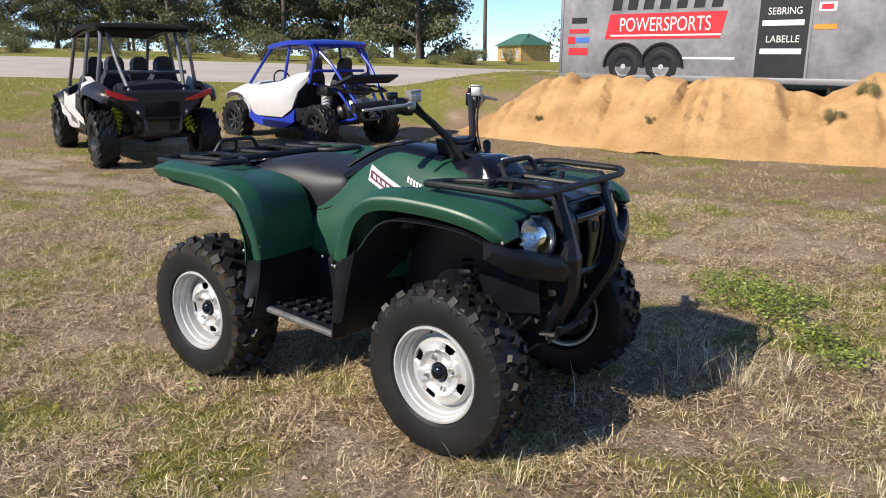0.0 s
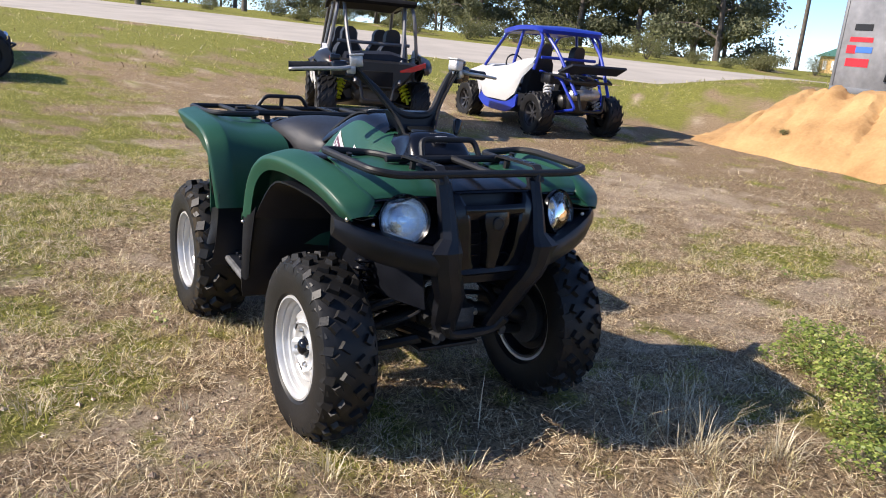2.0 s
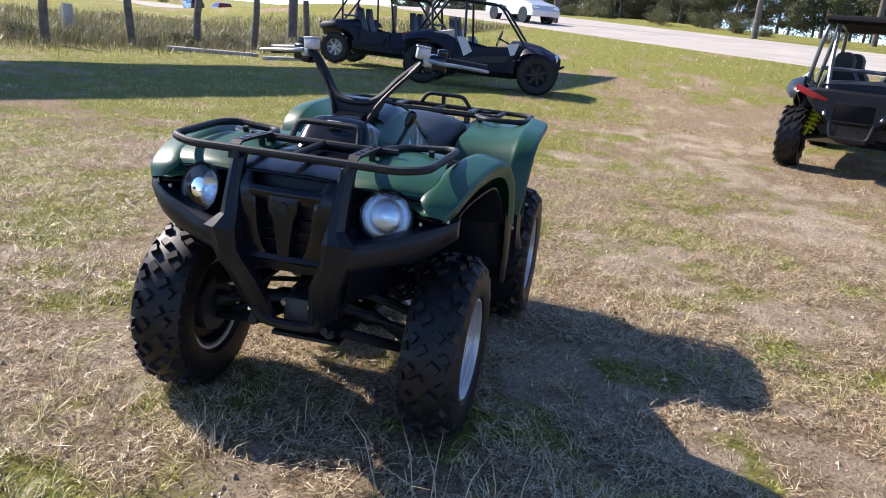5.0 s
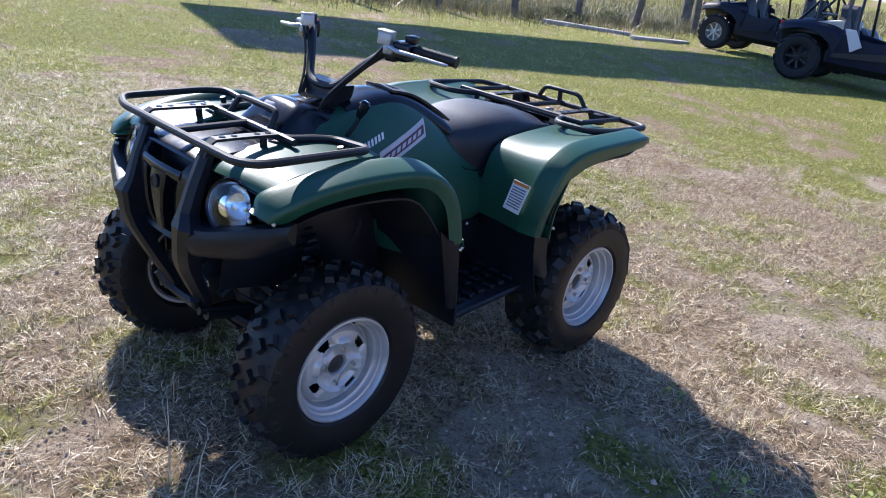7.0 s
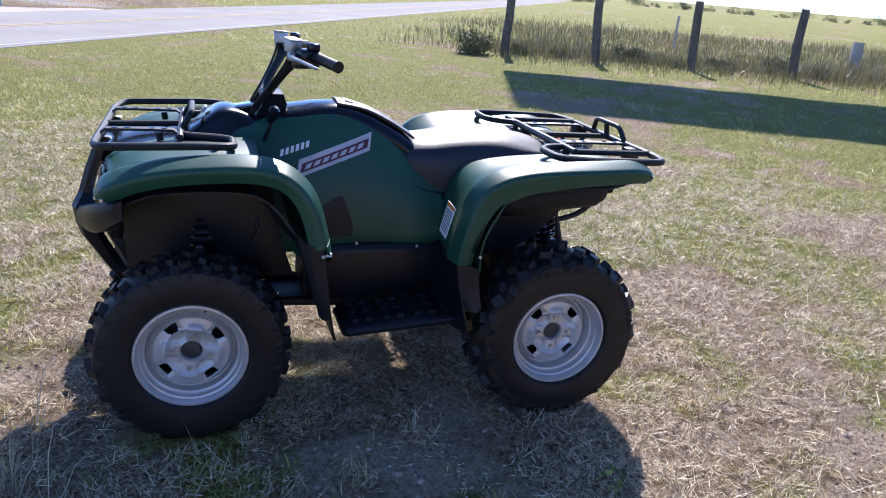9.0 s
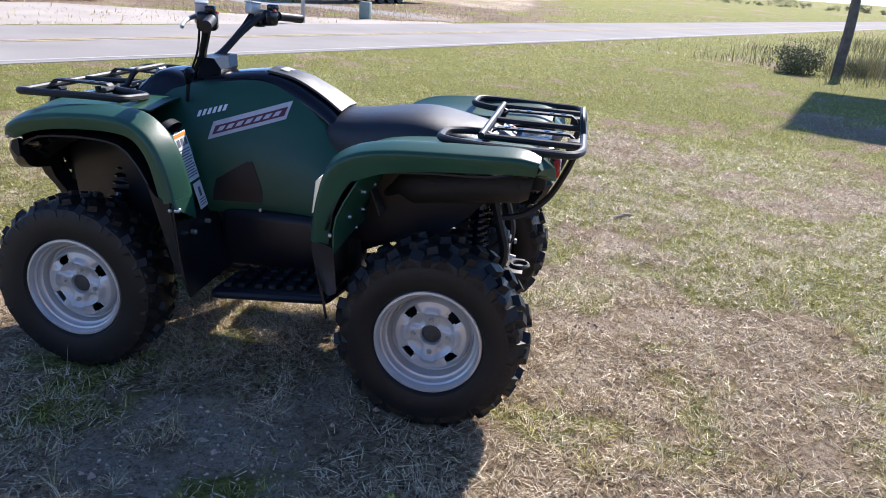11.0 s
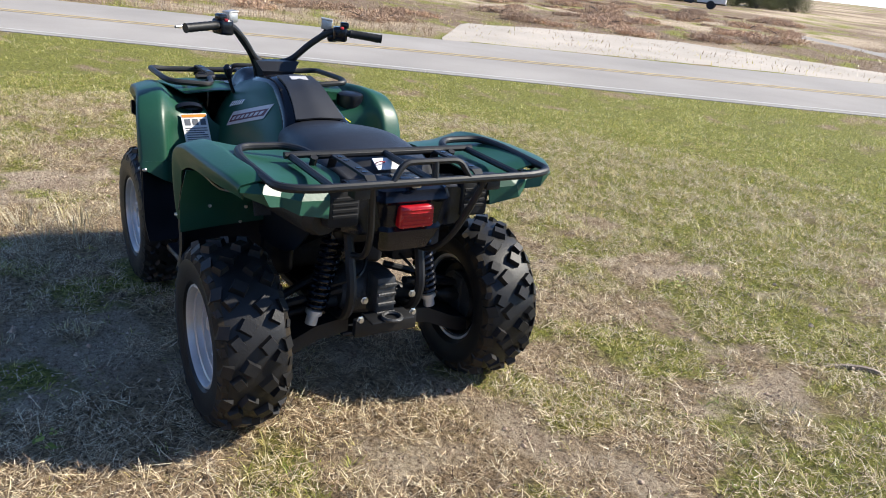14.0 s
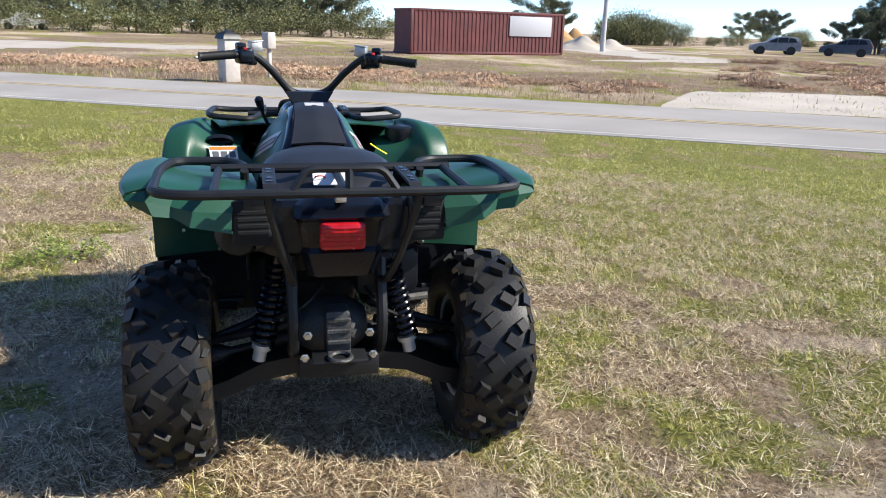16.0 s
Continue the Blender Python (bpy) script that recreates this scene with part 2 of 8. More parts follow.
def ground_material():
    m = bpy.data.materials.new("lot_ground")
    m.use_nodes = True
    nt = m.node_tree
    L = nt.links.new
    b = nt.nodes["Principled BSDF"]
    tc = nt.nodes.new("ShaderNodeTexCoord")

    def nz(scale, detail=5, rough=0.6):
        n = nt.nodes.new("ShaderNodeTexNoise")
        n.inputs["Scale"].default_value, n.inputs["Detail"].default_value, n.inputs["Roughness"].default_value = scale, detail, rough
        L(tc.outputs["Object"], n.inputs["Vector"])
        return n.outputs["Fac"]

    def mr(v, a, c):
        n = nt.nodes.new("ShaderNodeMapRange")
        n.inputs["From Min"].default_value, n.inputs["From Max"].default_value = a, c
        L(v, n.inputs["Value"])
        return n.outputs[0]

    def mix(f, a, c):
        n = nt.nodes.new("ShaderNodeMix")
        n.data_type = "RGBA"
        L(f, n.inputs["Factor"])
        for key, v in (("A", a), ("B", c)):
            if isinstance(v, tuple):
                n.inputs[key].default_value = (*v, 1)
            else:
                L(v, n.inputs[key])
        return n.outputs["Result"]

    cov = nt.nodes.new("ShaderNodeAttribute")
    cov.attribute_name = "cover"
    sep = nt.nodes.new("ShaderNodeSeparateColor")
    L(cov.outputs["Color"], sep.inputs[0])

    def broken(v, amount, a, c, scale):
        """A cover value with a ragged edge."""
        n = nt.nodes.new("ShaderNodeMath")
        n.operation = "MULTIPLY_ADD"
        L(nz(scale, 6, 0.7), n.inputs[0])
        n.inputs[1].default_value = amount
        L(v, n.inputs[2])
        return mr(n.outputs[0], a + amount * 0.5, c + amount * 0.5)

    soil = mix(mr(nz(2.2), 0.35, 0.65), (0.46, 0.345, 0.235), (0.72, 0.59, 0.42))
    # Dark flecks in soil and straw put the small shadow gaps into the colour.
    soil = mix(mr(nz(55, 7, 0.8), 0.48, 0.62), soil, (0.20, 0.125, 0.08))
    soil = mix(mr(nz(130, 4, 0.8), 0.55, 0.68), soil, (0.60, 0.49, 0.37))
    straw = mix(mr(nz(48, 8, 0.8), 0.36, 0.60), (0.058, 0.037, 0.021), (0.55, 0.40, 0.245))
    green = mix(mr(nz(32, 8, 0.8), 0.38, 0.62), (0.085, 0.092, 0.024), (0.40, 0.385, 0.09))
    scrub = mix(mr(nz(3.0, 8, 0.8), 0.38, 0.62), (0.16, 0.105, 0.068), (0.34, 0.25, 0.165))
    straw = mix(sep.outputs[2], straw, scrub)
    c = mix(broken(sep.outputs[1], 0.9, 0.12, 0.42, 14), straw, soil)
    c = mix(broken(sep.outputs[0], 0.9, 0.30, 0.75, 12), c, green)
    L(c, b.inputs["Base Color"])
    b.inputs["Roughness"].default_value = 0.95
    b.inputs["Specular IOR Level"].default_value = 0.15
    bp = nt.nodes.new("ShaderNodeBump")
    bp.inputs["Strength"].default_value, bp.inputs["Distance"].default_value = 1.0, 0.05
    L(nz(42, 10, 0.8), bp.inputs["Height"])
    L(bp.outputs[0], b.inputs["Normal"])
    return m


M_GROUND = ground_material()
M_ROAD1 = mat("worn_concrete_asphalt", (0.44, 0.40, 0.35), 0.9, var=0.12, scale=0.6, bump=0.3, bscale=40, spec=0.15)
M_ROAD2 = mat("grey_asphalt", (0.33, 0.306, 0.280), 0.92, var=0.12, scale=0.5, bump=0.3, bscale=40, spec=0.12)
M_YELLOW = mat("faded_yellow_paint", (0.44, 0.335, 0.18), 0.8, var=0.3, scale=5)
M_WHITE_LINE = mat("white_road_paint", (0.46, 0.445, 0.41), 0.8, var=0.2, scale=5)
M_APRON = mat("pale_lime_rock", (0.44, 0.385, 0.32), 0.95, var=0.15, scale=0.5, bump=0.5, bscale=25)


def make_ground():
    rings = [0.0] + [0.12 * 1.050 ** k for k in range(202)]
    sect = 300
    verts, faces = [], []
    for r in rings:
        for k in range(sect):
            a = 2 * math.pi * k / sect
            x, y = r * math.cos(a), r * math.sin(a)
            verts.append((x, y, height(x, y)))
    for i in range(len(rings) - 1):
        for k in range(sect):
            a, b = i * sect + k, i * sect + (k + 1) % sect
            faces.append((a, b, b + sect, a + sect))
    me = bpy.data.meshes.new("ground")
    me.from_pydata(verts, [], faces)
    P = np.array(verts)
    cover = np.ones((len(verts), 4), np.float32)
    cover[:, 0], cover[:, 1], cover[:, 2] = greenness(P[:, 0], P[:, 1]), bare(P[:, 0], P[:, 1]), np.clip((P[:, 0] * 0.863 - P[:, 1] * 0.505 - 14.9) / 1.0, 0, 1) * np.clip((P[:, 0] + 2.0) / 4.0, 0, 1)
    me.color_attributes.new("cover", "FLOAT_COLOR", "POINT").data.foreach_set("color", cover.ravel())
    me.polygons.foreach_set("use_smooth", [True] * len(me.polygons))
    me.materials.append(M_GROUND)
    return tagged(new("ground", me), "sandy lot with dry grass and bare patches", "ground", kind="structure")


def strip(name, o, d, n, a, b, s0, s1, m, lift, label, cat, ds=3.0, wob=0.0, kind="structure"):
    """A strip of road between offsets a and b across, from s0 to s1 along."""
    bm = bmesh.new()
    rows = []
    N = max(2, int((s1 - s0) / ds))
    for i in range(N + 1):
        s = s0 + (s1 - s0) * i / N
        row = []
        for j, f in enumerate((0.0, 0.004, 0.25, 0.5, 0.75, 0.996, 1.0)):
            w = wob * noise.noise((s * 0.35, j // 3, 3)) if j in (0, 1, 5, 6) else 0
            p = o + d * s + n * (a + (b - a) * f + w)
            row.append((p.x, p.y, height(p.x, p.y) + (-0.06 if j in (0, 6) and b - a > 1 else lift)))
        rows.append(row)
    loft(bm, rows, ring=False)
    return tagged(part(name, bm, m), label, cat, kind=kind)


make_ground()
O2 = Vector((0, 0))
strip("road_main", R1P, R1D, R1N, 0, 13, -160, 160, M_ROAD1, 0.03, "wide pale worn highway", "road")
strip("road_side", O2, R2D, R2N, R2A, R2B, -170, 120, M_ROAD2, 0.010, "two-lane grey asphalt road", "road", wob=0.12)
strip("centre_line", O2, R2D, R2N, 12.0, 12.12, -170, 120, M_YELLOW, 0.015, "faded yellow line on the side road", "road marking")
strip("centre_line", O2, R2D, R2N, 12.24, 12.36, -170, 120, M_YELLOW, 0.015, "faded yellow line on the side road", "road marking")
strip("edge_line", O2, R2D, R2N, 9.6, 9.7, -170, 120, M_WHITE_LINE, 0.015, "worn white edge line on the side road", "road marking")

# ---- the green quad ----
from mathutils.bvhtree import BVHTree

M_GREEN = mat("green_plastic", (0.012, 0.066, 0.038), 0.37, var=0.10, scale=5, bump=0.03, bscale=90)
M_BLACK = mat("black_plastic", (0.006, 0.0072, 0.011), 0.34, var=0.25, scale=9, bump=0.08, bscale=260, spec=0.36)
M_MATT = mat("matt_black_plastic", (0.012, 0.0125, 0.014), 0.62, var=0.25, scale=9, bump=0.15, bscale=260, spec=0.25)
M_GLOSS = mat("glossy_black_plastic", (0.004, 0.005, 0.009), 0.15, var=0.2, scale=9, bump=0.03, bscale=120, spec=0.42)
M_RUBBER = mat("tyre_rubber", (0.007, 0.007, 0.0075), 0.46, color2=(0.014, 0.013, 0.0125), scale=7, bump=0.10, bscale=160, spec=0.42)
M_DUSTY = mat("dusty_tyre_rubber", (0.010, 0.009, 0.008), 0.85, color2=(0.055, 0.042, 0.027), scale=9, bump=0.15, bscale=120, spec=0.2)
M_STEEL = mat("powder_coated_steel", (0.007, 0.0075, 0.009), 0.48, var=0.3, scale=12, bump=0.05, bscale=300)
M_RIM = mat("silver_painted_steel", (0.46, 0.46, 0.455), 0.34, metal=0.4, color2=(0.60, 0.60, 0.585), scale=10, bump=0.05, bscale=200)
M_CHROME = mat("zinc_metal", (0.62, 0.61, 0.58), 0.32, metal=1.0, var=0.15, scale=20)
M_ALU = mat("cast_aluminium", (0.46, 0.45, 0.43), 0.45, metal=0.85, var=0.2, scale=15, bump=0.2, bscale=150)
M_ENGINE = mat("grey_engine_casting", (0.07, 0.07, 0.07), 0.5, metal=0.5, var=0.3, scale=14, bump=0.3, bscale=120)
M_SEAT = mat("black_vinyl", (0.012, 0.013, 0.017), 0.44, var=0.15, scale=6, bump=0.16, bscale=420, spec=0.65)
M_WHITE = mat("white_sticker", (0.78, 0.77, 0.74), 0.5, var=0.05, scale=30)
M_SILVER = mat("silver_decal", (0.48, 0.47, 0.48), 0.4, var=0.1, scale=30)
M_MAROON = mat("maroon_decal", (0.10, 0.02, 0.035), 0.4, var=0.2, scale=30)
M_REDPRINT = mat("red_print", (0.55, 0.03, 0.04), 0.45, var=0.15, scale=30)
M_ORANGE = mat("orange_print", (0.75, 0.25, 0.03), 0.5, var=0.1, scale=30)
M_GREYPRINT = mat("grey_print", (0.12, 0.13, 0.15), 0.5, var=0.1, scale=30)
M_TAG = mat("yellow_tag", (0.80, 0.68, 0.04), 0.5, var=0.1, scale=20)
M_TAIL = mat("red_lens", (0.42, 0.008, 0.014), 0.2, var=0.15, scale=30, coat=0.3)


def clear_pane(name):
    """Thin clear plastic: sees through, with a Fresnel gloss."""
    m = bpy.data.materials.new(name)
    m.use_nodes = True
    nt = m.node_tree
    see, gl, fr, mx = (nt.nodes.new("ShaderNode" + k) for k in ("BsdfTransparent", "BsdfGlossy", "Fresnel", "MixShader"))
    see.inputs["Color"].default_value = (0.94, 0.96, 0.97, 1)
    gl.inputs["Roughness"].default_value = 0.04
    fr.inputs["IOR"].default_value = 1.5
    nt.links.new(fr.outputs[0], mx.inputs[0])
    nt.links.new(see.outputs[0], mx.inputs[1])
    nt.links.new(gl.outputs[0], mx.inputs[2])
    nt.links.new(mx.outputs[0], nt.nodes["Material Output"].inputs["Surface"])
    return m


M_LENS = clear_pane("clear_lens")
M_BULB = mat("reflector_silver", (0.80, 0.82, 0.84), 0.13, metal=0.95, var=0.05, scale=10, bump=0.06, bscale=60)
M_BRASS = mat("adjuster_pale_metal", (0.62, 0.60, 0.56), 0.4, metal=0.5, var=0.1, scale=20)

ATV = thing("quad_bike", pose(0, 0.0095, 0, 0, 0, -1.1), "dark green four-wheel quad bike with black racks and silver rims", "quad bike")


def net(rows, nu=4, nv=3):
    """Rows of control points, smoothed both ways."""
    R = [bend(r, nv) for r in rows]
    C = [bend(c, nu) for c in zip(*R)]
    return [list(r) for r in zip(*C)]


def mirror(rows, s):
    return [[Vector((p[0], p[1] * s, p[2])) for p in r] for r in rows]


def sheet(name, rows, m, parent, label="", t=0.006, nu=4, nv=3, off=-1):
    bm = bmesh.new()
    loft(bm, net(rows, nu, nv), ring=False)
    return solidify(part(name, bm, m, parent, label, angle=50), t, off)


# wheels
def wheel(name, x, y, s, w, lugs, label):
    """A steel wheel with its knobbly tyre; s: +1 or -1, the side that faces out."""
    W = Matrix.Translation((x, y, 0.298)) @ (Matrix() if s > 0 else Matrix.Rotation(math.pi, 4, "Z")) @ Matrix.Rotation(random.uniform(0, 6), 4, "Y")
    h = w / 2
    bm = bmesh.new()
    n = 120
    dish = [(0.134, 0.018), (0.127, 0.014), (0.122, 0.026), (0.117, 0.036)] + [(0.113 - 0.0035 * k, 0.040 + 0.0006 * k) for k in range(10)] + [(0.074, 0.038), (0.068, 0.032), (0.060, 0.030), (0.050, 0.030), (0.043, 0.036), (0.036, 0.039), (0.033, 0.034), (0.032, 0.0)]
    lathe(bm, dish, n)
    cut = []
    for f in bm.faces:
        c = f.calc_center_median()
        r, a = math.hypot(c.x, c.z), math.atan2(c.z, c.x) % (math.pi / 2) - math.pi / 4
        if 0.082 < r < 0.111 and abs(a) * r < 0.0215 - 0.85 * max(0.0, 0.095 - r):
            cut.append(f)
    bmesh.ops.delete(bm, geom=cut, context="FACES")
    for v in bm.verts:
        r, a = math.hypot(v.co.x, v.co.z), math.atan2(v.co.z, v.co.x) % (math.pi / 2)
        a = min(a, math.pi / 2 - a) * r
        if 0.040 < r < 0.112:
            # raised petals round the nuts, and a pressed rim round each window
            v.co.y += 0.011 * step(0.030, 0.016, a) * step(0.040, 0.048, r) * step(0.100, 0.082, r)
            b = abs(math.atan2(v.co.z, v.co.x) % (math.pi / 2) - math.pi / 4) * r
            v.co.y -= 0.006 * step(0.034, 0.020, b) * step(0.078, 0.086, r)
    lathe(bm, [(0.172, h * 0.80), (0.170, h * 0.86), (0.165, h * 0.87), (0.161, h * 0.81), (0.158, h * 0.67), (0.152, h * 0.64), (0.150, h * 0.50), (0.147, h * 0.46), (0.141, h * 0.44), (0.137, h * 0.22), (0.135, 0.0), (0.136, -0.03), (0.150, -h * 0.5), (0.160, -h * 0.74), (0.170, -h * 0.76)], 72)
    rim = solidify(part(name, bm, M_RIM, ATV, label), 0.003, 0)
    rim.matrix_basis = W
    # tyre
    bm = bmesh.new()
    half = [(0.160, h * 0.66), (0.171, h * 0.80), (0.182, h * 0.93), (0.212, h * 1.0), (0.255, h * 1.0), (0.278, h * 0.93), (0.286, h * 0.78), (0.293, h * 0.45), (0.296, 0.0)]
    prof = half + [(r, -q) for r, q in reversed(half[:-1])]
    skin = lathe(bm, prof, 64)
    for f in bm.faces:
        r = math.hypot(f.calc_center_median().x, f.calc_center_median().z)
        if 0.262 < r < 0.287 and w > 0.2:
            f.material_index = 1

    def crown(q):
        k = abs(q) / h
        return 0.297 - 0.010 * k * k - 0.026 * max(0, k - 0.72) / 0.28

    def lug(a, q, da, dq, tw, top):
        base = []
        for lift, sc in ((-0.006, 1.12), (top, 0.84)):
            ring = []
            for ia, iq in ((-1, -1), (1, -1), (1, 1), (-1, 1)):
                u, v = ia * da * sc / 2, iq * dq * sc / 2
                u, v = u * math.cos(tw) - v * math.sin(tw), u * math.sin(tw) + v * math.cos(tw)
                qq = max(-h * 1.02, min(h * 1.02, q + v))
                rr = crown(qq) + lift
                aa = a + u / 0.3
                ring.append(bm.verts.new((rr * math.cos(aa), qq, rr * math.sin(aa))))
            base.append(ring)
        A, B = base
        for k in range(4):
            bm.faces.new((A[k], A[(k + 1) % 4], B[(k + 1) % 4], B[k]))
        bm.faces.new(B)
        # each block grows out of the carcass
        near = min((c for ring in skin[5:12] for c in ring[int(a / 0.0982) % 64 - 1:][:3]), key=lambda c: (c.co - A[0].co).length_squared)
        bm.faces.new((A[0], A[1], near))

    st = 2 * math.pi / lugs
    bl, tall = (0.88, 0.014) if w < 0.2 else (1.30, 0.019)
    for i in range(lugs):
        a = i * st
        for sg, ph in ((1, 0.0), (-1, 0.5)):
            lug(a + ph * st, sg * h * 0.25, bl * 0.030, h * 0.42, sg * 0.62, tall)
            lug(a + (ph + 0.34) * st, sg * h * 0.56, bl * 0.028, h * 0.32, sg * 1.0, tall)
            lug(a + (ph + 0.04) * st, sg * h * 0.84, bl * 0.036, h * 0.28, sg * 0.25, tall * 0.66)
            lug(a + (ph + 0.54) * st, sg * h * 0.90, bl * 0.024, h * 0.16, -sg * 0.25, tall * 0.45)
    part("tyre", bm, (M_RUBBER, M_DUSTY), rim, "knobbly black tyre with dust along the shoulder", angle=28)
    # nuts, cap and valve
    for k in range(4):
        bm = bmesh.new()
        a = k * math.pi / 2
        lathe(bm, [(0.0, 0.056), (0.006, 0.056), (0.0085, 0.050), (0.0085, 0.034), (0.014, 0.030)], 6, Matrix.Translation((0.056 * math.cos(a), 0, 0.056 * math.sin(a))))
        part("lug_nut", bm, M_CHROME, rim, smooth=False)
    bm = bmesh.new()
    if s < 0:
        lathe(bm, [(0.0, 0.066), (0.016, 0.063), (0.026, 0.055), (0.030, 0.042), (0.031, 0.0)], 20)
        part("hub_cap", bm, M_GLOSS, rim, "domed black hub cap")
    else:
        lathe(bm, [(0.0, 0.034), (0.012, 0.036), (0.030, 0.030), (0.032, 0.01)], 20)
        part("axle_end", bm, M_ENGINE, rim, "bare dark axle end")
    bm = bmesh.new()
    tube(bm, [(0.14, 0.012, 0.02), (0.142, 0.05, 0.02)], 0.004, 8)
    part("valve", bm, M_BLACK, rim)
    bm = bmesh.new()
    lathe(bm, [(0.0, -0.02), (0.09, -0.02), (0.10, -0.05), (0.10, -0.07), (0.0, -0.075)], 24)
    part("brake_drum", bm, M_ENGINE, rim)
    bm = bmesh.new()
    lathe(bm, [(0.06, -0.028), (0.128, -0.030), (0.134, -0.034), (0.140, -h * 0.5), (0.151, -h * 0.73), (0.147, -h * 0.73), (0.128, -h * 0.42), (0.10, -0.038), (0.06, -0.034)], 40)
    part("inner_barrel", bm, M_BLACK, rim, "black shell on the inner side of the wheel")
    return rim


wheel("front_wheel", 0.6145, -0.450, -1, 0.186, 20, "silver steel front wheel")
wheel("front_wheel", 0.6145, 0.464, 1, 0.186, 20, "silver steel front wheel")
wheel("rear_wheel", -0.6145, -0.478, -1, 0.232, 15, "silver steel rear wheel")
wheel("rear_wheel", -0.6145, 0.476, 1, 0.232, 15, "silver steel rear wheel")

# fenders
for s in (-1, 1):
    P = [(0.868, 0.788, 0.470, 0.40), (0.838, 0.820, 0.490, 0.355), (0.77, 0.852, 0.505, 0.28), (0.67, 0.876, 0.517, 0.27), (0.55, 0.889, 0.528, 0.27),
         (0.44, 0.894, 0.543, 0.27), (0.35, 0.882, 0.558, 0.28), (0.285, 0.838, 0.571, 0.27), (0.244, 0.768, 0.578, 0.29), (0.214, 0.655, 0.580, 0.29)]
    rows = []
    for i, (x, z, yo, yi) in enumerate(P):
        a, b = P[max(0, i - 1)], P[min(len(P) - 1, i + 1)]
        d = Vector((b[0] - a[0], 0, b[1] - a[1])).normalized()
        nrm = Vector((d.z, 0, -d.x))
        if nrm.z < -0.2 or (abs(nrm.z) <= 0.2 and nrm.x > 0):
            nrm = -nrm
        c = Vector((x, 0, z))
        up = [(-0.048, yo - 0.010), (-0.016, yo + 0.004), (-0.003, yo + 0.001), (0.005, yo - 0.010), (0.021, yo - 0.072), (0.015, yo - 0.102), (-0.004, (yo + yi) / 2 - 0.03), (-0.012, yi)]
        if i in (3, 4):
            up[-2:] = [(-0.012 * (i - 2), (yo + yi) / 2 - 0.025), (-0.022 * (i - 2), yi)]
        if 5 <= i <= 7:
            up[-2:] = [(-0.035, (yo + yi) / 2 - 0.02), (-0.065, yi)]
        if i > 7:
            up[-2:] = [(-0.050, (yo + yi) / 2 - 0.01), (-0.082, yi - 0.075)]
        if i == 0:
            up = [(-0.02, yo - 0.01), (-0.012, yo), (-0.004, yo - 0.003), (0.002, yo - 0.015), (0.006, yo - 0.03), (0.008, yo - 0.045), (0.010, 0.42), (0.012, 0.405)]
        rows.append([c + nrm * u + Vector((0, y, 0)) for u, y in up])
    sheet("front_fender", mirror(rows, s), M_GREEN, ATV, "glossy dark green plastic front fender", 0.005)
    Q = [(-0.222, 0.575, 0.546, 0.225), (-0.240, 0.70, 0.560, 0.225), (-0.278, 0.812, 0.570, 0.225), (-0.345, 0.864, 0.573, 0.23), (-0.45, 0.889, 0.573, 0.24), (-0.60, 0.898, 0.571, 0.23),
         (-0.74, 0.902, 0.566, 0.22), (-0.84, 0.902, 0.555, 0.22), (-0.898, 0.890, 0.538, 0.24)]
    rows = []
    for i, (x, z, yo, yi) in enumerate(Q):
        a, b = Q[max(0, i - 1)], Q[min(len(Q) - 1, i + 1)]
        d = Vector((b[0] - a[0], 0, b[1] - a[1])).normalized()
        nrm = Vector((-d.z, 0, d.x))
        if nrm.z < -0.2 or (abs(nrm.z) <= 0.2 and nrm.x < 0):
            nrm = -nrm
        c = Vector((x, 0, z))
        lip = (-0.055, -0.060, -0.075, -0.080, -0.070, -0.060, -0.055, -0.050, -0.045)[i]
        up = [(lip, yo - 0.012), (-0.016, yo + 0.004), (-0.005, yo + 0.001), (0.002, yo - 0.009), (0.015, yo - 0.070), (0.009, yo - 0.098), (-0.012, (yo + yi) / 2 - 0.03), (-0.020, yi)]
        rows.append([c + nrm * u + Vector((0, y, 0)) for u, y in up])
    sheet("rear_fender", mirror(rows, s), M_GREEN, ATV, "glossy dark green plastic rear fender", 0.005)
    # folded rear corner of the fender
    top = [(-0.893, 0.536, 0.884), (-0.905, 0.49, 0.896), (-0.903, 0.42, 0.880), (-0.905, 0.35, 0.872), (-0.905, 0.275, 0.868)]
    mid = [(-0.905, 0.541, 0.872), (-0.935, 0.485, 0.872), (-0.918, 0.43, 0.856), (-0.940, 0.375, 0.846), (-0.918, 0.28, 0.835)]
    low = [(-0.895, 0.527, 0.858), (-0.945, 0.470, 0.838), (-0.918, 0.425, 0.826), (-0.948, 0.384, 0.808), (-0.925, 0.285, 0.782)]
    bm = bmesh.new()
    loft(bm, mirror([top, mid, low, [(x + 0.03, y - 0.01, z - 0.004) for x, y, z in low]], s), ring=False)
    solidify(part("fender_corner", bm, M_GREEN, ATV, "folded green corner of the rear fender", angle=12), 0.005)
    # wheel-well walls
    rows = [[(bx + dx, y, z) for (y, dx), z in zip(((0.582, 0.002), (0.570, -0.005), (0.508, -0.019), (0.478, -0.013), (0.425, 0.045), (0.215, 0.082)), zs)] for bx, zs in ((0.214, (0.66,) * 6), (0.209, (0.647, 0.643, 0.622, 0.612, 0.600, 0.595)), (0.205, (0.634, 0.628, 0.592, 0.577, 0.552, 0.532)))]
    sheet("fender_apron", mirror(rows, s), M_GREEN, ATV, "green apron behind the front wheel", 0.005, 3, 2, 0)
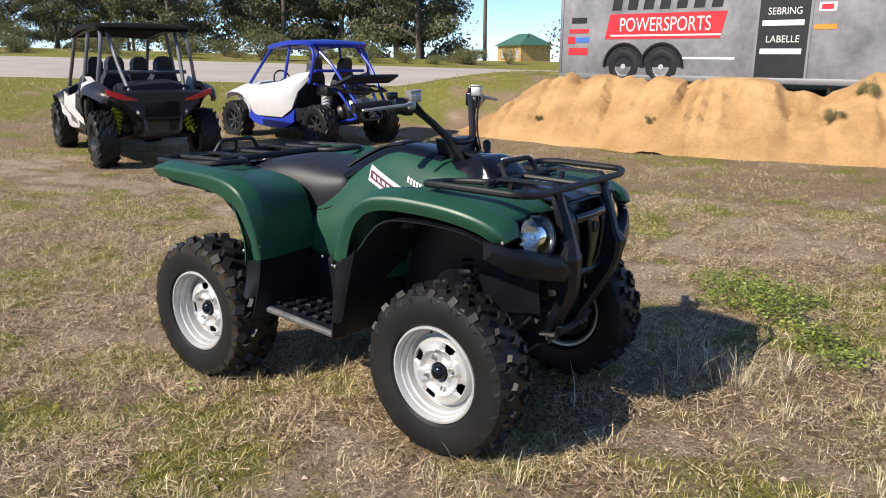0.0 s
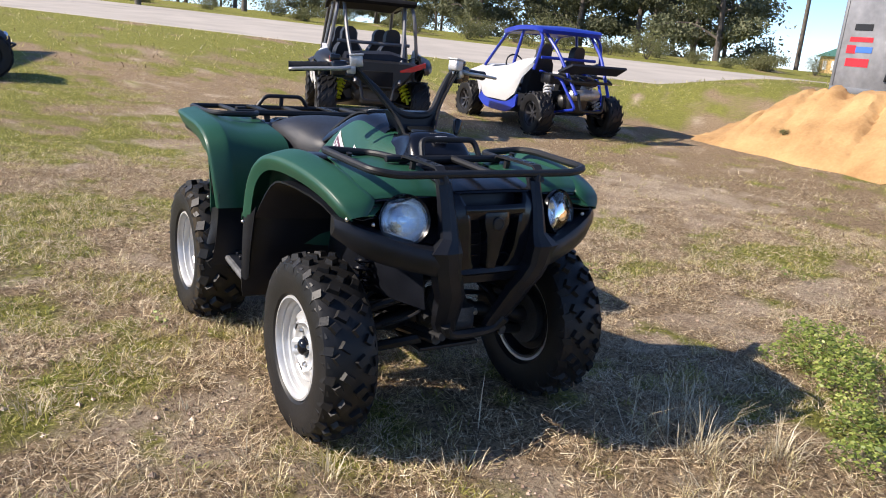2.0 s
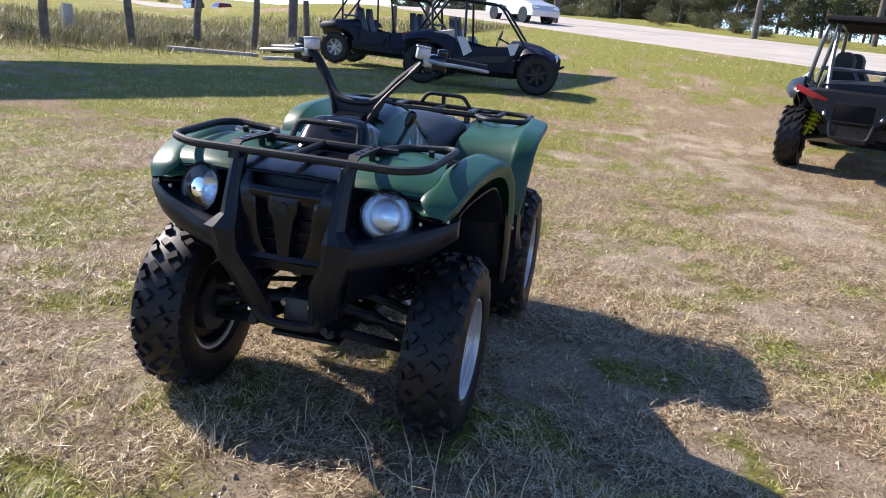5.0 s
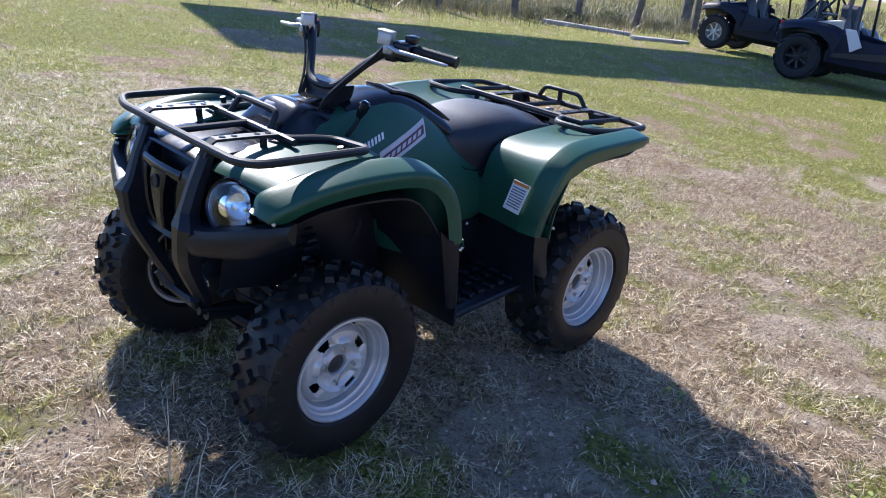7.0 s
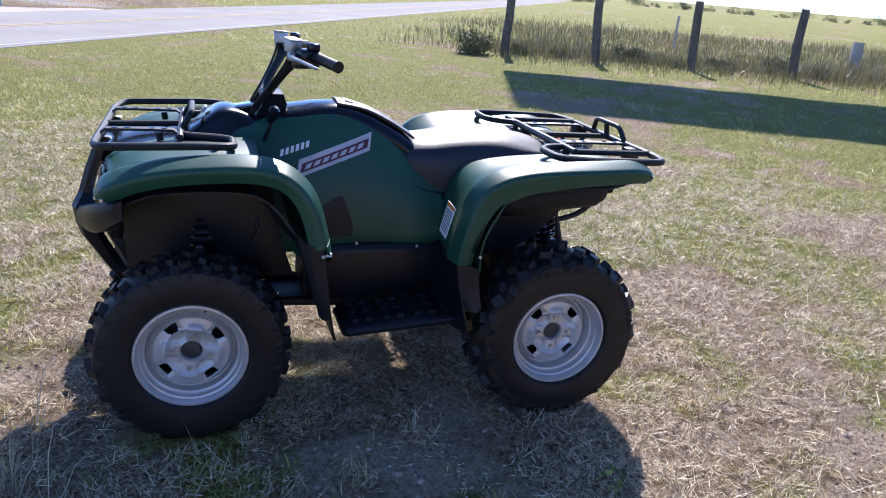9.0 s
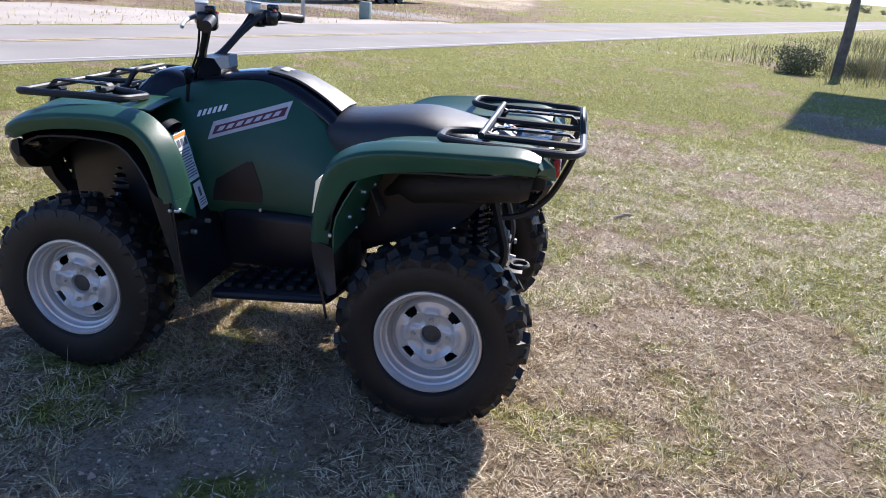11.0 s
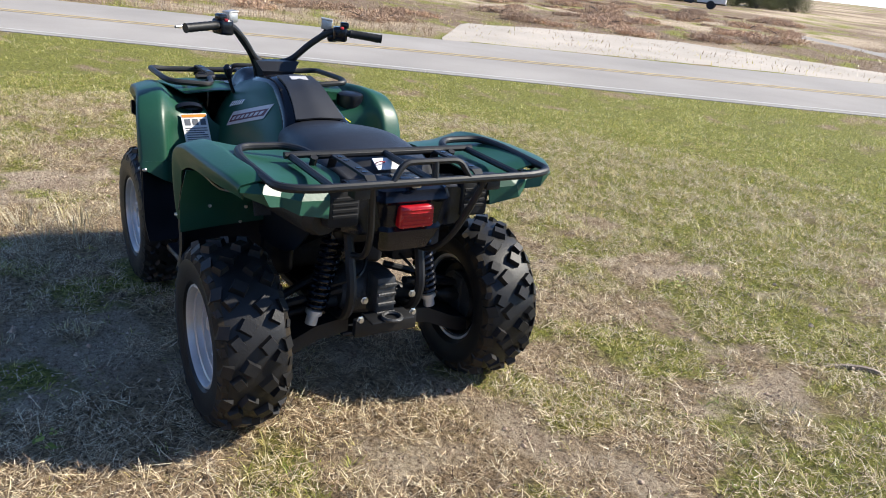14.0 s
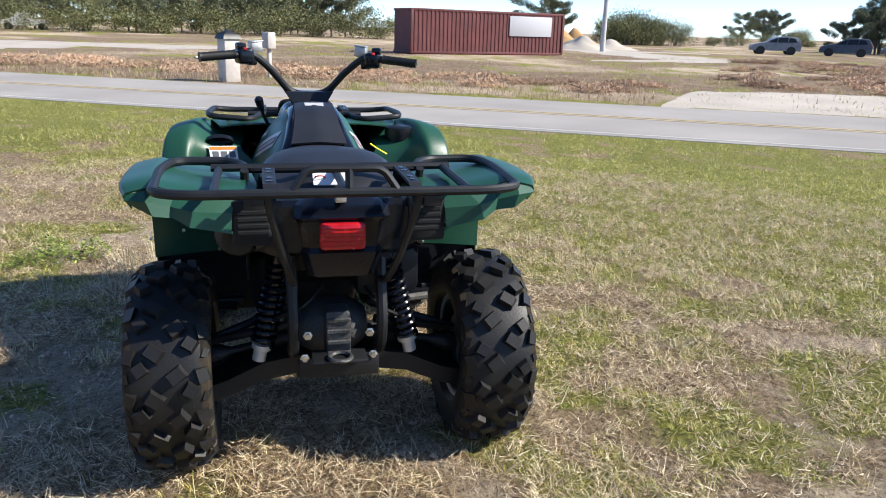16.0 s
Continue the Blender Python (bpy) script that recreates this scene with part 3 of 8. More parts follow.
    for px, py, pz in ((0.222, 0.43, 0.512), (0.235, 0.305, 0.512), (0.200, 0.568, 0.628)):
        bm = bmesh.new()
        lathe(bm, [(0.0, 0.008), (0.005, 0.007), (0.008, 0.004), (0.009, -0.012)], 10, Matrix.Translation((px, s * py, pz)) @ Matrix.Rotation(radians(90), 4, "Z"))
        part("screw", bm, M_CHROME, ATV)
    rows = [[(0.312, 0.20, 0.68), (0.277, 0.45, 0.68), (0.226, 0.576, 0.66)], [(0.278, 0.20, 0.55), (0.256, 0.45, 0.55), (0.214, 0.578, 0.55)], [(0.222, 0.20, 0.42), (0.216, 0.45, 0.42), (0.198, 0.577, 0.42)], [(0.185, 0.25, 0.335), (0.183, 0.45, 0.335), (0.180, 0.565, 0.335)]]
    sheet("mud_guard", mirror(rows, s), M_BLACK, ATV, "", 0.008, 3, 3)
    rows = [[(-0.30, 0.24, 0.70), (-0.27, 0.42, 0.70), (-0.232, 0.545, 0.63)], [(-0.27, 0.24, 0.55), (-0.245, 0.42, 0.56), (-0.235, 0.545, 0.54)], [(-0.25, 0.24, 0.42), (-0.24, 0.42, 0.42), (-0.262, 0.545, 0.42)], [(-0.235, 0.24, 0.325), (-0.235, 0.42, 0.325), (-0.285, 0.555, 0.325)]]
    sheet("mud_guard", mirror(rows, s), M_BLACK, ATV, "", 0.008, 3, 3)
    rows = [[(-0.395, 0.265, 0.775), (-0.385, 0.42, 0.785), (-0.37, 0.550, 0.785)], [(-0.335, 0.265, 0.66), (-0.325, 0.42, 0.66), (-0.305, 0.556, 0.66)], [(-0.312, 0.265, 0.57), (-0.305, 0.42, 0.56), (-0.300, 0.556, 0.545)]]
    sheet("arch_panel", mirror(rows, s), M_GREEN, ATV, "dark green panel inside the rear arch", 0.005, 3, 3, 0)
    for px, py, pz in ((-0.362, 0.44, 0.72), (-0.322, 0.46, 0.64), (-0.312, 0.35, 0.57), (-0.330, 0.335, 0.63), (-0.362, 0.32, 0.715)):
        bm = bmesh.new()
        lathe(bm, [(0.0, 0.006), (0.004, 0.005), (0.006, 0.002), (0.006, -0.02)], 8, Matrix.Translation((px, s * py, pz)) @ Matrix.Rotation(radians(90), 4, "Z"))
        part("screw", bm, M_CHROME, ATV)
    bm = bmesh.new()
    box(bm, (-0.365, s * 0.288, 0.655), (0.006, 0.070, 0.095), rot("Y", 22), bevel=0.002)
    part("cover_plate", bm, M_ENGINE, ATV, "dull grey plate in the arch")
    # flap that closes the rear arch towards the tyre
    rows = [[(-0.232, 0.545, 0.58), (-0.265, 0.548, 0.57), (-0.300, 0.552, 0.56)], [(-0.236, 0.545, 0.50), (-0.275, 0.55, 0.49), (-0.305, 0.553, 0.49)], [(-0.262, 0.545, 0.42), (-0.29, 0.57, 0.41), (-0.315, 0.565, 0.42)]]
    sheet("mud_flap", mirror(rows, s), M_BLACK, ATV, "", 0.006, 3, 3)
    rows = [[(0.225, 0.580, 0.66), (0.27, 0.574, 0.665), (0.305, 0.565, 0.70)], [(0.212, 0.580, 0.55), (0.242, 0.574, 0.54), (0.262, 0.565, 0.55)], [(0.196, 0.577, 0.42), (0.212, 0.570, 0.41), (0.228, 0.560, 0.42)]]
    sheet("mud_flap", mirror(rows, s), M_BLACK, ATV, "", 0.006, 3, 3)
    # inner liners
    rows = [[(0.88, 0.26, 0.66), (0.86, 0.40, 0.72), (0.84, 0.47, 0.735)], [(0.72, 0.24, 0.76), (0.72, 0.40, 0.80), (0.72, 0.50, 0.80)], [(0.50, 0.24, 0.79), (0.50, 0.40, 0.82), (0.50, 0.53, 0.82)], [(0.42, 0.25, 0.77), (0.41, 0.40, 0.79), (0.38, 0.54, 0.79)], [(0.345, 0.25, 0.66), (0.325, 0.40, 0.66), (0.28, 0.56, 0.66)]]
    sheet("inner_liner", mirror(rows, s), M_BLACK, ATV, "", 0.006, 3, 2)
    rows = [[(-0.29, 0.24, 0.62), (-0.28, 0.40, 0.62), (-0.27, 0.555, 0.62)], [(-0.36, 0.23, 0.77), (-0.36, 0.40, 0.79), (-0.35, 0.55, 0.79)], [(-0.55, 0.22, 0.81), (-0.55, 0.40, 0.83), (-0.55, 0.55, 0.83)], [(-0.75, 0.22, 0.80), (-0.75, 0.40, 0.83), (-0.75, 0.55, 0.84)], [(-0.87, 0.24, 0.78), (-0.86, 0.40, 0.815), (-0.86, 0.51, 0.86)]]
    sheet("inner_liner", mirror(rows, s), M_BLACK, ATV, "", 0.006, 3, 2)
    # black walls inside the arches
    rows = [[(0.82, 0.20, 0.72), (0.60, 0.270, 0.80), (0.45, 0.298, 0.83), (0.35, 0.292, 0.76)], [(0.82, 0.19, 0.60), (0.60, 0.272, 0.64), (0.45, 0.298, 0.66), (0.33, 0.292, 0.62)], [(0.82, 0.17, 0.46), (0.60, 0.25, 0.46), (0.40, 0.288, 0.46), (0.28, 0.286, 0.46)]]
    sheet("arch_wall", mirror(rows, s), M_BLACK, ATV, "", 0.006, 3, 3)
    rows = [[(-0.26, 0.262, 0.70), (-0.40, 0.262, 0.80), (-0.62, 0.255, 0.82), (-0.84, 0.245, 0.80)], [(-0.25, 0.262, 0.62), (-0.40, 0.262, 0.66), (-0.62, 0.257, 0.70), (-0.82, 0.247, 0.775)], [(-0.25, 0.262, 0.50), (-0.40, 0.262, 0.50), (-0.60, 0.257, 0.56), (-0.78, 0.247, 0.74)]]
    sheet("arch_wall", mirror(rows, s), M_BLACK, ATV, "", 0.006, 3, 3)
    # screws on the fender edges
    for p in ((0.222, 0.584, 0.629), (-0.292, 0.568, 0.608), (0.848, 0.476, 0.780), (0.872, 0.402, 0.767), (0.06, 0.268, 0.560), (-0.16, 0.272, 0.545)):
        bm = bmesh.new()
        lathe(bm, [(0.0, 0.004), (0.004, 0.0035), (0.0065, 0.001), (0.0065, -0.004)], 10, Matrix.Translation((p[0], p[1], p[2])))
        o = part("screw", bm, M_CHROME, ATV)
        if s < 0:
            o.matrix_basis = Matrix.Rotation(math.pi, 4, "Z") @ Matrix.Translation((-2 * p[0], 0, 0))

# body: tank, side panels and the part under the seat, one skin
T = [(0.60, 0.885, 0.80), (0.47, 0.945, 1.12), (0.36, 0.965, 1.18), (0.25, 0.985, 1.12), (0.12, 1.000, 1.02), (0.02, 0.980, 0.98), (-0.08, 0.935, 1.0), (-0.17, 0.870, 1.05), (-0.30, 0.800, 1.05), (-0.50, 0.805, 1.0), (-0.72, 0.81, 0.95)]
rows = []
for x, zt, k in T:
    zb = 0.53 + 0.55 * max(0.0, min(0.36, -0.22 - x))
    d = zt - zb
    half = [(0.0, zt), (0.075, zt - 0.006), (0.115, max(zb, zt - 0.035)), (0.148, max(zb, zt - 0.085 * d / 0.45)), (0.182, zt - 0.155 * d / 0.45), (0.210, zt - 0.24 * d / 0.45), (0.222, zb + d * 0.30), (0.228, zb + d * 0.10), (0.22, zb)]
    half = [(y * k, z) for y, z in half]
    rows.append([(x, y, z) for y, z in reversed(half)] + [(x, -y, z) for y, z in half[1:]])
bm = bmesh.new()
loft(bm, net(rows, 5, 3), ring=False)
TANK_TREE = BVHTree.FromBMesh(bm)
solidify(part("body_panel", bm, M_GREEN, ATV, "glossy dark green tank and side panels", angle=50), 0.004)


def on_tank(x, z, s, lift=0.0025):
    hit = TANK_TREE.ray_cast(Vector((x, s * 1.0, z)), Vector((0, -s, 0)))
    return (hit[0] + Vector((0, s * lift, 0))) if hit[0] else Vector((x, s * 0.2, z))


# black cover on the tank with its pad
rows, pad = [], []
for x, zt, w in ((0.33, 0.985, 0.105), (0.25, 1.000, 0.105), (0.12, 1.014, 0.10), (0.02, 0.996, 0.102), (-0.08, 0.950, 0.115), (-0.16, 0.900, 0.135), (-0.20, 0.850, 0.15)):
    half = [(0.0, zt), (w * 0.6, zt - 0.004), (w * 0.92, zt - 0.020), (w * 1.05, zt - 0.046), (w * 1.06, zt - 0.060)]
    rows.append([(x, y, z) for y, z in reversed(half)] + [(x, -y, z) for y, z in half[1:]])
    pad.append([(x - 0.012, q * w * 0.72, zt + 0.006 - 0.006 * abs(q)) for q in (-1, -0.5, 0, 0.5, 1)])
bm = bmesh.new()
loft(bm, net(rows, 5, 3), ring=False)
solidify(part("tank_cover", bm, M_GLOSS, ATV, "black plastic tank cover", angle=50), 0.006)
bm = bmesh.new()
loft(bm, net(pad[2:6], 5, 3), ring=False)
solidify(part("tank_pad", bm, M_SEAT, ATV, "ribbed black pad"), 0.008, 0)
bm = bmesh.new()
loft(bm, [[(0.075, y, 1.020 + 0.002) for y in (-0.035, 0, 0.035)], [(0.045, y, 1.014) for y in (-0.035, 0, 0.035)]], ring=False)
solidify(part("tank_label", bm, M_SILVER, ATV, "small silver label"), 0.002)

# seat
rows = []
for x, zt, w, zb in ((-0.120, 0.865, 0.125, 0.800), (-0.150, 0.895, 0.155, 0.765), (-0.25, 0.905, 0.185, 0.728), (-0.36, 0.922, 0.205, 0.735), (-0.48, 0.930, 0.212, 0.765), (-0.60, 0.912, 0.205, 0.800), (-0.70, 0.890, 0.182, 0.815), (-0.785, 0.850, 0.145, 0.815)):
    h = zt - zb
    half = [(0.0, zt), (w * 0.45, zt - 0.004), (w * 0.78, zt - 0.022), (w * 0.97, zt - h * 0.34), (w * 1.02, zt - h * 0.65), (w * 1.0, zb), (w * 0.9, zb - 0.008), (0.0, zb - 0.01)]
    rows.append([(x, y, z) for y, z in half] + [(x, -y, z) for y, z in reversed(half[1:-1])])
bm = bmesh.new()
R = [bend(c, 5) for c in zip(*[bend(r + [r[0]], 2)[:-1] for r in rows])]
loft(bm, [list(r) for r in zip(*R)], ring=True)
part("seat", bm, M_SEAT, ATV, "black vinyl saddle", angle=60)
bm = bmesh.new()
ln = bend([(-0.125, 0.14, 0.80), (-0.17, 0.190, 0.745), (-0.25, 0.192, 0.722), (-0.36, 0.21, 0.730), (-0.48, 0.216, 0.760), (-0.62, 0.205, 0.80), (-0.72, 0.17, 0.812)], 4)
for s in (-1, 1):
    tube(bm, [(p.x, p.y * s, p.z) for p in ln], 0.0055, 6)
part("seat_piping", bm, M_BLACK, ATV)

# dark side openings, lower covers, footboards
for s in (-1, 1):
    bm = bmesh.new()
    g = [[on_tank(x0 + (x1 - x0) * k / 5, z, s, 0.003) for k in range(6)] for z, x0, x1 in ((0.575, 0.070, 0.240), (0.61, 0.068, 0.238), (0.65, 0.080, 0.230), (0.69, 0.095, 0.170), (0.718, 0.105, 0.125))]
    loft(bm, g, ring=False)
    solidify(part("side_recess", bm, M_BLACK, ATV), 0.003, 0)
    bm = bmesh.new()
    for x0, x1, z0, z1, y0, y1 in ((-0.30, 0.22, 0.33, 0.548, 0.13, 0.252),):
        box(bm, ((x0 + x1) / 2, s * (y0 + y1) / 2, (z0 + z1) / 2), (x1 - x0, y1 - y0, z1 - z0), bevel=0.03, seg=3)
    part("lower_cover", bm, M_BLACK, ATV, "matt black lower side cover")
    bm = bmesh.new()
    box(bm, (-0.05, s * 0.385, 0.338), (0.40, 0.22, 0.022), bevel=0.006)
    board = part("footboard", bm, M_BLACK, ATV, "black ribbed plastic footboard")
    board.matrix_basis = Matrix.Translation((-0.02, 0, 0.340)) @ Matrix.Rotation(radians(5), 4, "Y") @ Matrix.Translation((0.0, 0, -0.335))
    bm = bmesh.new()
    for i in range(7):
        for j in range(3):
            box(bm, (-0.215 + i * 0.055, s * (0.315 + j * 0.066), 0.356), (0.030, 0.048, 0.018), rot("Z", 12 * (-1) ** i), bevel=0.004, seg=1)
    part("tread_pad", bm, M_BLACK, board)
    # The right-hand rail is mottled grey, the left-hand one black.
    bm = bmesh.new()
    tube(bm, fillet([(0.15, s * 0.30, 0.33), (0.15, s * 0.500, 0.336), (-0.24, s * 0.495, 0.332), (-0.26, s * 0.30, 0.32)], 0.02), 0.014, 8)
    part("foot_rail", bm, mat("mottled_grey_plastic", (0.10, 0.10, 0.10), 0.6, var=0.4, scale=25, bump=0.2) if s < 0 else M_BLACK, board, "outer rail of the footboard")

bm = bmesh.new()
loft(bm, [[(x, -w, z0), (x, w, z0), (x, w * 1.05, z1), (x, -w * 1.05, z1)] for x, w, z0, z1 in ((-0.26, 0.20, 0.42, 0.72), (-0.45, 0.20, 0.50, 0.76), (-0.62, 0.18, 0.60, 0.78), (-0.80, 0.16, 0.70, 0.79))])
part("air_box", bm, M_MATT, ATV, "matt black air box under the seat", angle=20)

# decals on the tank sides: plain shapes in the colours of the print
for s in (-1, 1):
    def strip_on(name, x0, z0, x1, z1, w0, m, lift, slant=0.0, parent=ATV, label=""):
        bm = bmesh.new()
        rows = []
        for j in range(4):
            q = j / 3 - 0.5
            rows.append([on_tank(x0 + (x1 - x0) * k / 10 + slant * q, z0 + (z1 - z0) * k / 10 + w0 * q, s, lift) for k in range(11)])
        loft(bm, rows, ring=False)
        return part(name, bm, m, parent, label)
    d = strip_on("tank_decal", 0.262, 0.812, 0.000, 0.898, 0.060, M_SILVER, 0.003, -0.012, label="silver and maroon printed side decal")
    strip_on("decal_band", 0.250, 0.814, 0.010, 0.893, 0.030, M_MAROON, 0.004, -0.008, d)
    for k in range(7):
        u = 0.235 - k * 0.031
        z = 0.814 + (0.25 - u) * 0.329
        strip_on("decal_stroke", u, z, u - 0.020, z + 0.0066, 0.017, M_SILVER, 0.005, -0.010, d)
    for k in range(6):
        u = 0.318 - k * 0.0175
        z = 0.862 + (0.318 - u) * 0.30
        strip_on("tank_lettering", u, z, u - 0.011, z + 0.0033, 0.021, M_WHITE, 0.003, -0.004, label="white printed mark on the tank")

# dash pod and its badge
rows = []
for x, zt, w, zb in ((0.66, 0.885, 0.10, 0.84), (0.60, 0.925, 0.115, 0.84), (0.54, 0.972, 0.115, 0.86), (0.50, 0.990, 0.105, 0.88), (0.45, 0.985, 0.10, 0.90), (0.38, 0.965, 0.11, 0.90), (0.31, 0.975, 0.095, 0.92)):
    half = [(0.0, zt), (w * 0.7, zt - 0.004), (w * 0.95, zt - 0.02), (w * 1.1, (zt + zb) / 2), (w * 1.35, zb)]
    rows.append([(x, y, z) for y, z in reversed(half)] + [(x, -y, z) for y, z in half[1:]])
bm = bmesh.new()
loft(bm, net(rows, 4, 3), ring=False)
pod = solidify(part("dash_pod", bm, M_GLOSS, ATV, "glossy black instrument pod", angle=50), 0.004)
bm = bmesh.new()
box(bm, (0.560, 0, 0.972), (0.010, 0.05, 0.024), rot("Y", -38), bevel=0.003)
part("badge", bm, M_SILVER, pod, "small silver badge")
bm = bmesh.new()
box(bm, (0.43, 0, 0.985), (0.085, 0.10, 0.012), rot("Y", 10), bevel=0.005)
part("display", bm, mat("dark_glass", (0.01, 0.011, 0.012), 0.08, var=0.1), pod)

# front: green cowls, black nose, grille, bumper
for s in (-1, 1):
    rows = [[(0.40, 0.12, 0.905), (0.40, 0.22, 0.905), (0.40, 0.36, 0.892)], [(0.54, 0.13, 0.905), (0.54, 0.24, 0.908), (0.54, 0.39, 0.898)], [(0.66, 0.14, 0.898), (0.66, 0.26, 0.903), (0.66, 0.41, 0.890)],
            [(0.75, 0.15, 0.885), (0.76, 0.28, 0.892), (0.755, 0.415, 0.878)], [(0.826, 0.165, 0.862), (0.835, 0.27, 0.866), (0.815, 0.415, 0.852)], [(0.858, 0.170, 0.842), (0.856, 0.27, 0.846), (0.830, 0.412, 0.832)]]
    sheet("front_cowl", mirror(rows, s), M_GREEN, ATV, "green plastic cowl above the headlight", 0.005)
    # headlight
    bm = bmesh.new()
    lathe(bm, [(0.072, 0.0), (0.070, -0.015), (0.060, -0.04), (0.03, -0.06), (0.0, -0.062)], 28)
    lathe(bm, [(0.0, -0.02), (0.012, -0.022), (0.014, -0.035), (0.014, -0.06)], 12)
    tilt = Matrix.Translation((0.872, s * 0.298, 0.776)) @ Matrix.Rotation(radians(-90 + s * 18), 4, "Z") @ Matrix.Rotation(radians(14), 4, "X")
    lampo = part("headlight", bm, M_BULB, ATV, "round clear headlight")
    lampo.matrix_basis = tilt
    bm = bmesh.new()
    lathe(bm, [(0.0, 0.010), (0.03, 0.009), (0.055, 0.006), (0.068, 0.002), (0.072, -0.004), (0.069, -0.005), (0.052, 0.006), (0.0, 0.013)], 28)
    part("lens", bm, M_LENS, lampo, "clear headlight lens").visible_shadow = False
    bm = bmesh.new()
    lathe(bm, [(0.078, 0.005), (0.080, -0.004), (0.079, -0.05), (0.072, -0.05), (0.071, -0.003), (0.078, 0.005)], 28)
    part("lamp_ring", bm, M_GLOSS, lampo)
    # housing behind the lamp
    rows = [[(0.856, 0.16, 0.842), (0.852, 0.27, 0.842), (0.830, 0.42, 0.828), (0.81, 0.47, 0.81)], [(0.80, 0.16, 0.78), (0.755, 0.28, 0.775), (0.765, 0.42, 0.765), (0.79, 0.475, 0.77)], [(0.915, 0.17, 0.690), (0.87, 0.28, 0.690), (0.85, 0.40, 0.72), (0.82, 0.475, 0.760)]]
    sheet("lamp_housing", mirror(rows, s), M_GLOSS, ATV, "", 0.005, 3, 2)
    for k in range(3):
        bm = bmesh.new()
        box(bm, (0.828, s * 0.412, 0.812 - 0.016 * k), (0.05, 0.07, 0.006), rot("Z", -s * 24), bevel=0.002, seg=1)
        part("vent_fin", bm, M_BLACK, ATV)
    # bumper wing: a broad moulding that sweeps down from the fender to the upright
    secs = []
    for y, x, z0, z1, t in ((0.500, 0.822, 0.722, 0.782, 0.03), (0.478, 0.846, 0.706, 0.776, 0.05), (0.43, 0.880, 0.672, 0.760, 0.06), (0.37, 0.908, 0.648, 0.740, 0.065), (0.30, 0.932, 0.630, 0.716, 0.07), (0.238, 0.952, 0.616, 0.702, 0.07), (0.17, 0.956, 0.600, 0.694, 0.07)):
        dz = z1 - z0
        secs.append([(x - t, s * y, z1 + 0.004), (x - 0.030, s * y, z1 + 0.002), (x - 0.010, s * y, z1 - 0.006), (x - 0.002, s * y, z1 - 0.022), (x, s * y, z0 + dz * 0.45), (x - 0.010, s * y, z0 + 0.012), (x - 0.022, s * y, z0), (x - t, s * y, z0 + 0.006)])
    bm = bmesh.new()
    C = [bend(c, 3) for c in zip(*secs)]
    loft(bm, [list(r) for r in zip(*C)], ring=True)
    part("bumper_wing", bm, M_BLACK, ATV, "black plastic bumper below the headlight", angle=32)
    # upright: a bent plate with a spur at the wing and a narrowing foot
    secs = []
    for x, z, y0, y1, t in ((0.862, 0.905, 0.156, 0.190, 0.02), (0.892, 0.888, 0.150, 0.194, 0.03), (0.926, 0.800, 0.147, 0.194, 0.04), (0.948, 0.728, 0.141, 0.196, 0.045), (0.962, 0.700, 0.138, 0.226, 0.05), (0.968, 0.688, 0.137, 0.240, 0.055), (0.966, 0.672, 0.136, 0.226, 0.06), (0.962, 0.625, 0.133, 0.214, 0.06), (0.952, 0.580, 0.112, 0.200, 0.055),
                            (0.932, 0.536, 0.090, 0.178, 0.05), (0.897, 0.470, 0.076, 0.163, 0.045), (0.868, 0.420, 0.067, 0.148, 0.04), (0.850, 0.378, 0.058, 0.122, 0.035)):
        w = (y1 - y0)
        secs.append([(x - t, s * y0, z - 0.006), (x - 0.010, s * y0, z), (x, s * (y0 + 0.2 * w), z), (x + 0.002, s * (y0 + 0.62 * w), z), (x - 0.014, s * y1, z), (x - t, s * y1, z - 0.006)])
    bm = bmesh.new()
    loft(bm, secs, ring=True)
    part("bumper_upright", bm, M_BLACK, ATV, "black faceted bumper upright", angle=18)
    bm = bmesh.new()
    tube(bm, fillet([(0.870, s * 0.118, 0.420), (0.848, s * 0.095, 0.378), (0.838, s * 0.05, 0.366), (0.836, 0.0, 0.364)], 0.03), 0.017, 8)
    tube(bm, [(0.86, s * 0.12, 0.375), (0.62, s * 0.13, 0.34)], 0.014, 8)
    part("skid_tube", bm, M_STEEL, ATV)

# nose between the uprights: bonnet, air slot, shield-shaped grille
rows = [[(0.62, y, 0.900 - 0.3 * y * y) for y in (-0.16, -0.08, 0, 0.08, 0.16)], [(0.74, y, 0.893 - 0.2 * y * y) for y in (-0.165, -0.08, 0, 0.08, 0.165)], [(0.83, y, 0.880 - 0.2 * y * y) for y in (-0.16, -0.08, 0, 0.08, 0.16)], [(0.880, y, 0.866 - 0.1 * y * y) for y in (-0.15, -0.08, 0, 0.08, 0.15)], [(0.892, y, 0.856) for y in (-0.135, -0.07, 0, 0.07, 0.135)]]
sheet("nose_panel", rows, M_GLOSS, ATV, "glossy black nose panel", 0.006)
bm = bmesh.new()
box(bm, (0.84, 0, 0.70), (0.04, 0.30, 0.30), rot("Y", -4), bevel=0.01)
part("grille_back", bm, M_BLACK, ATV, "black grille")
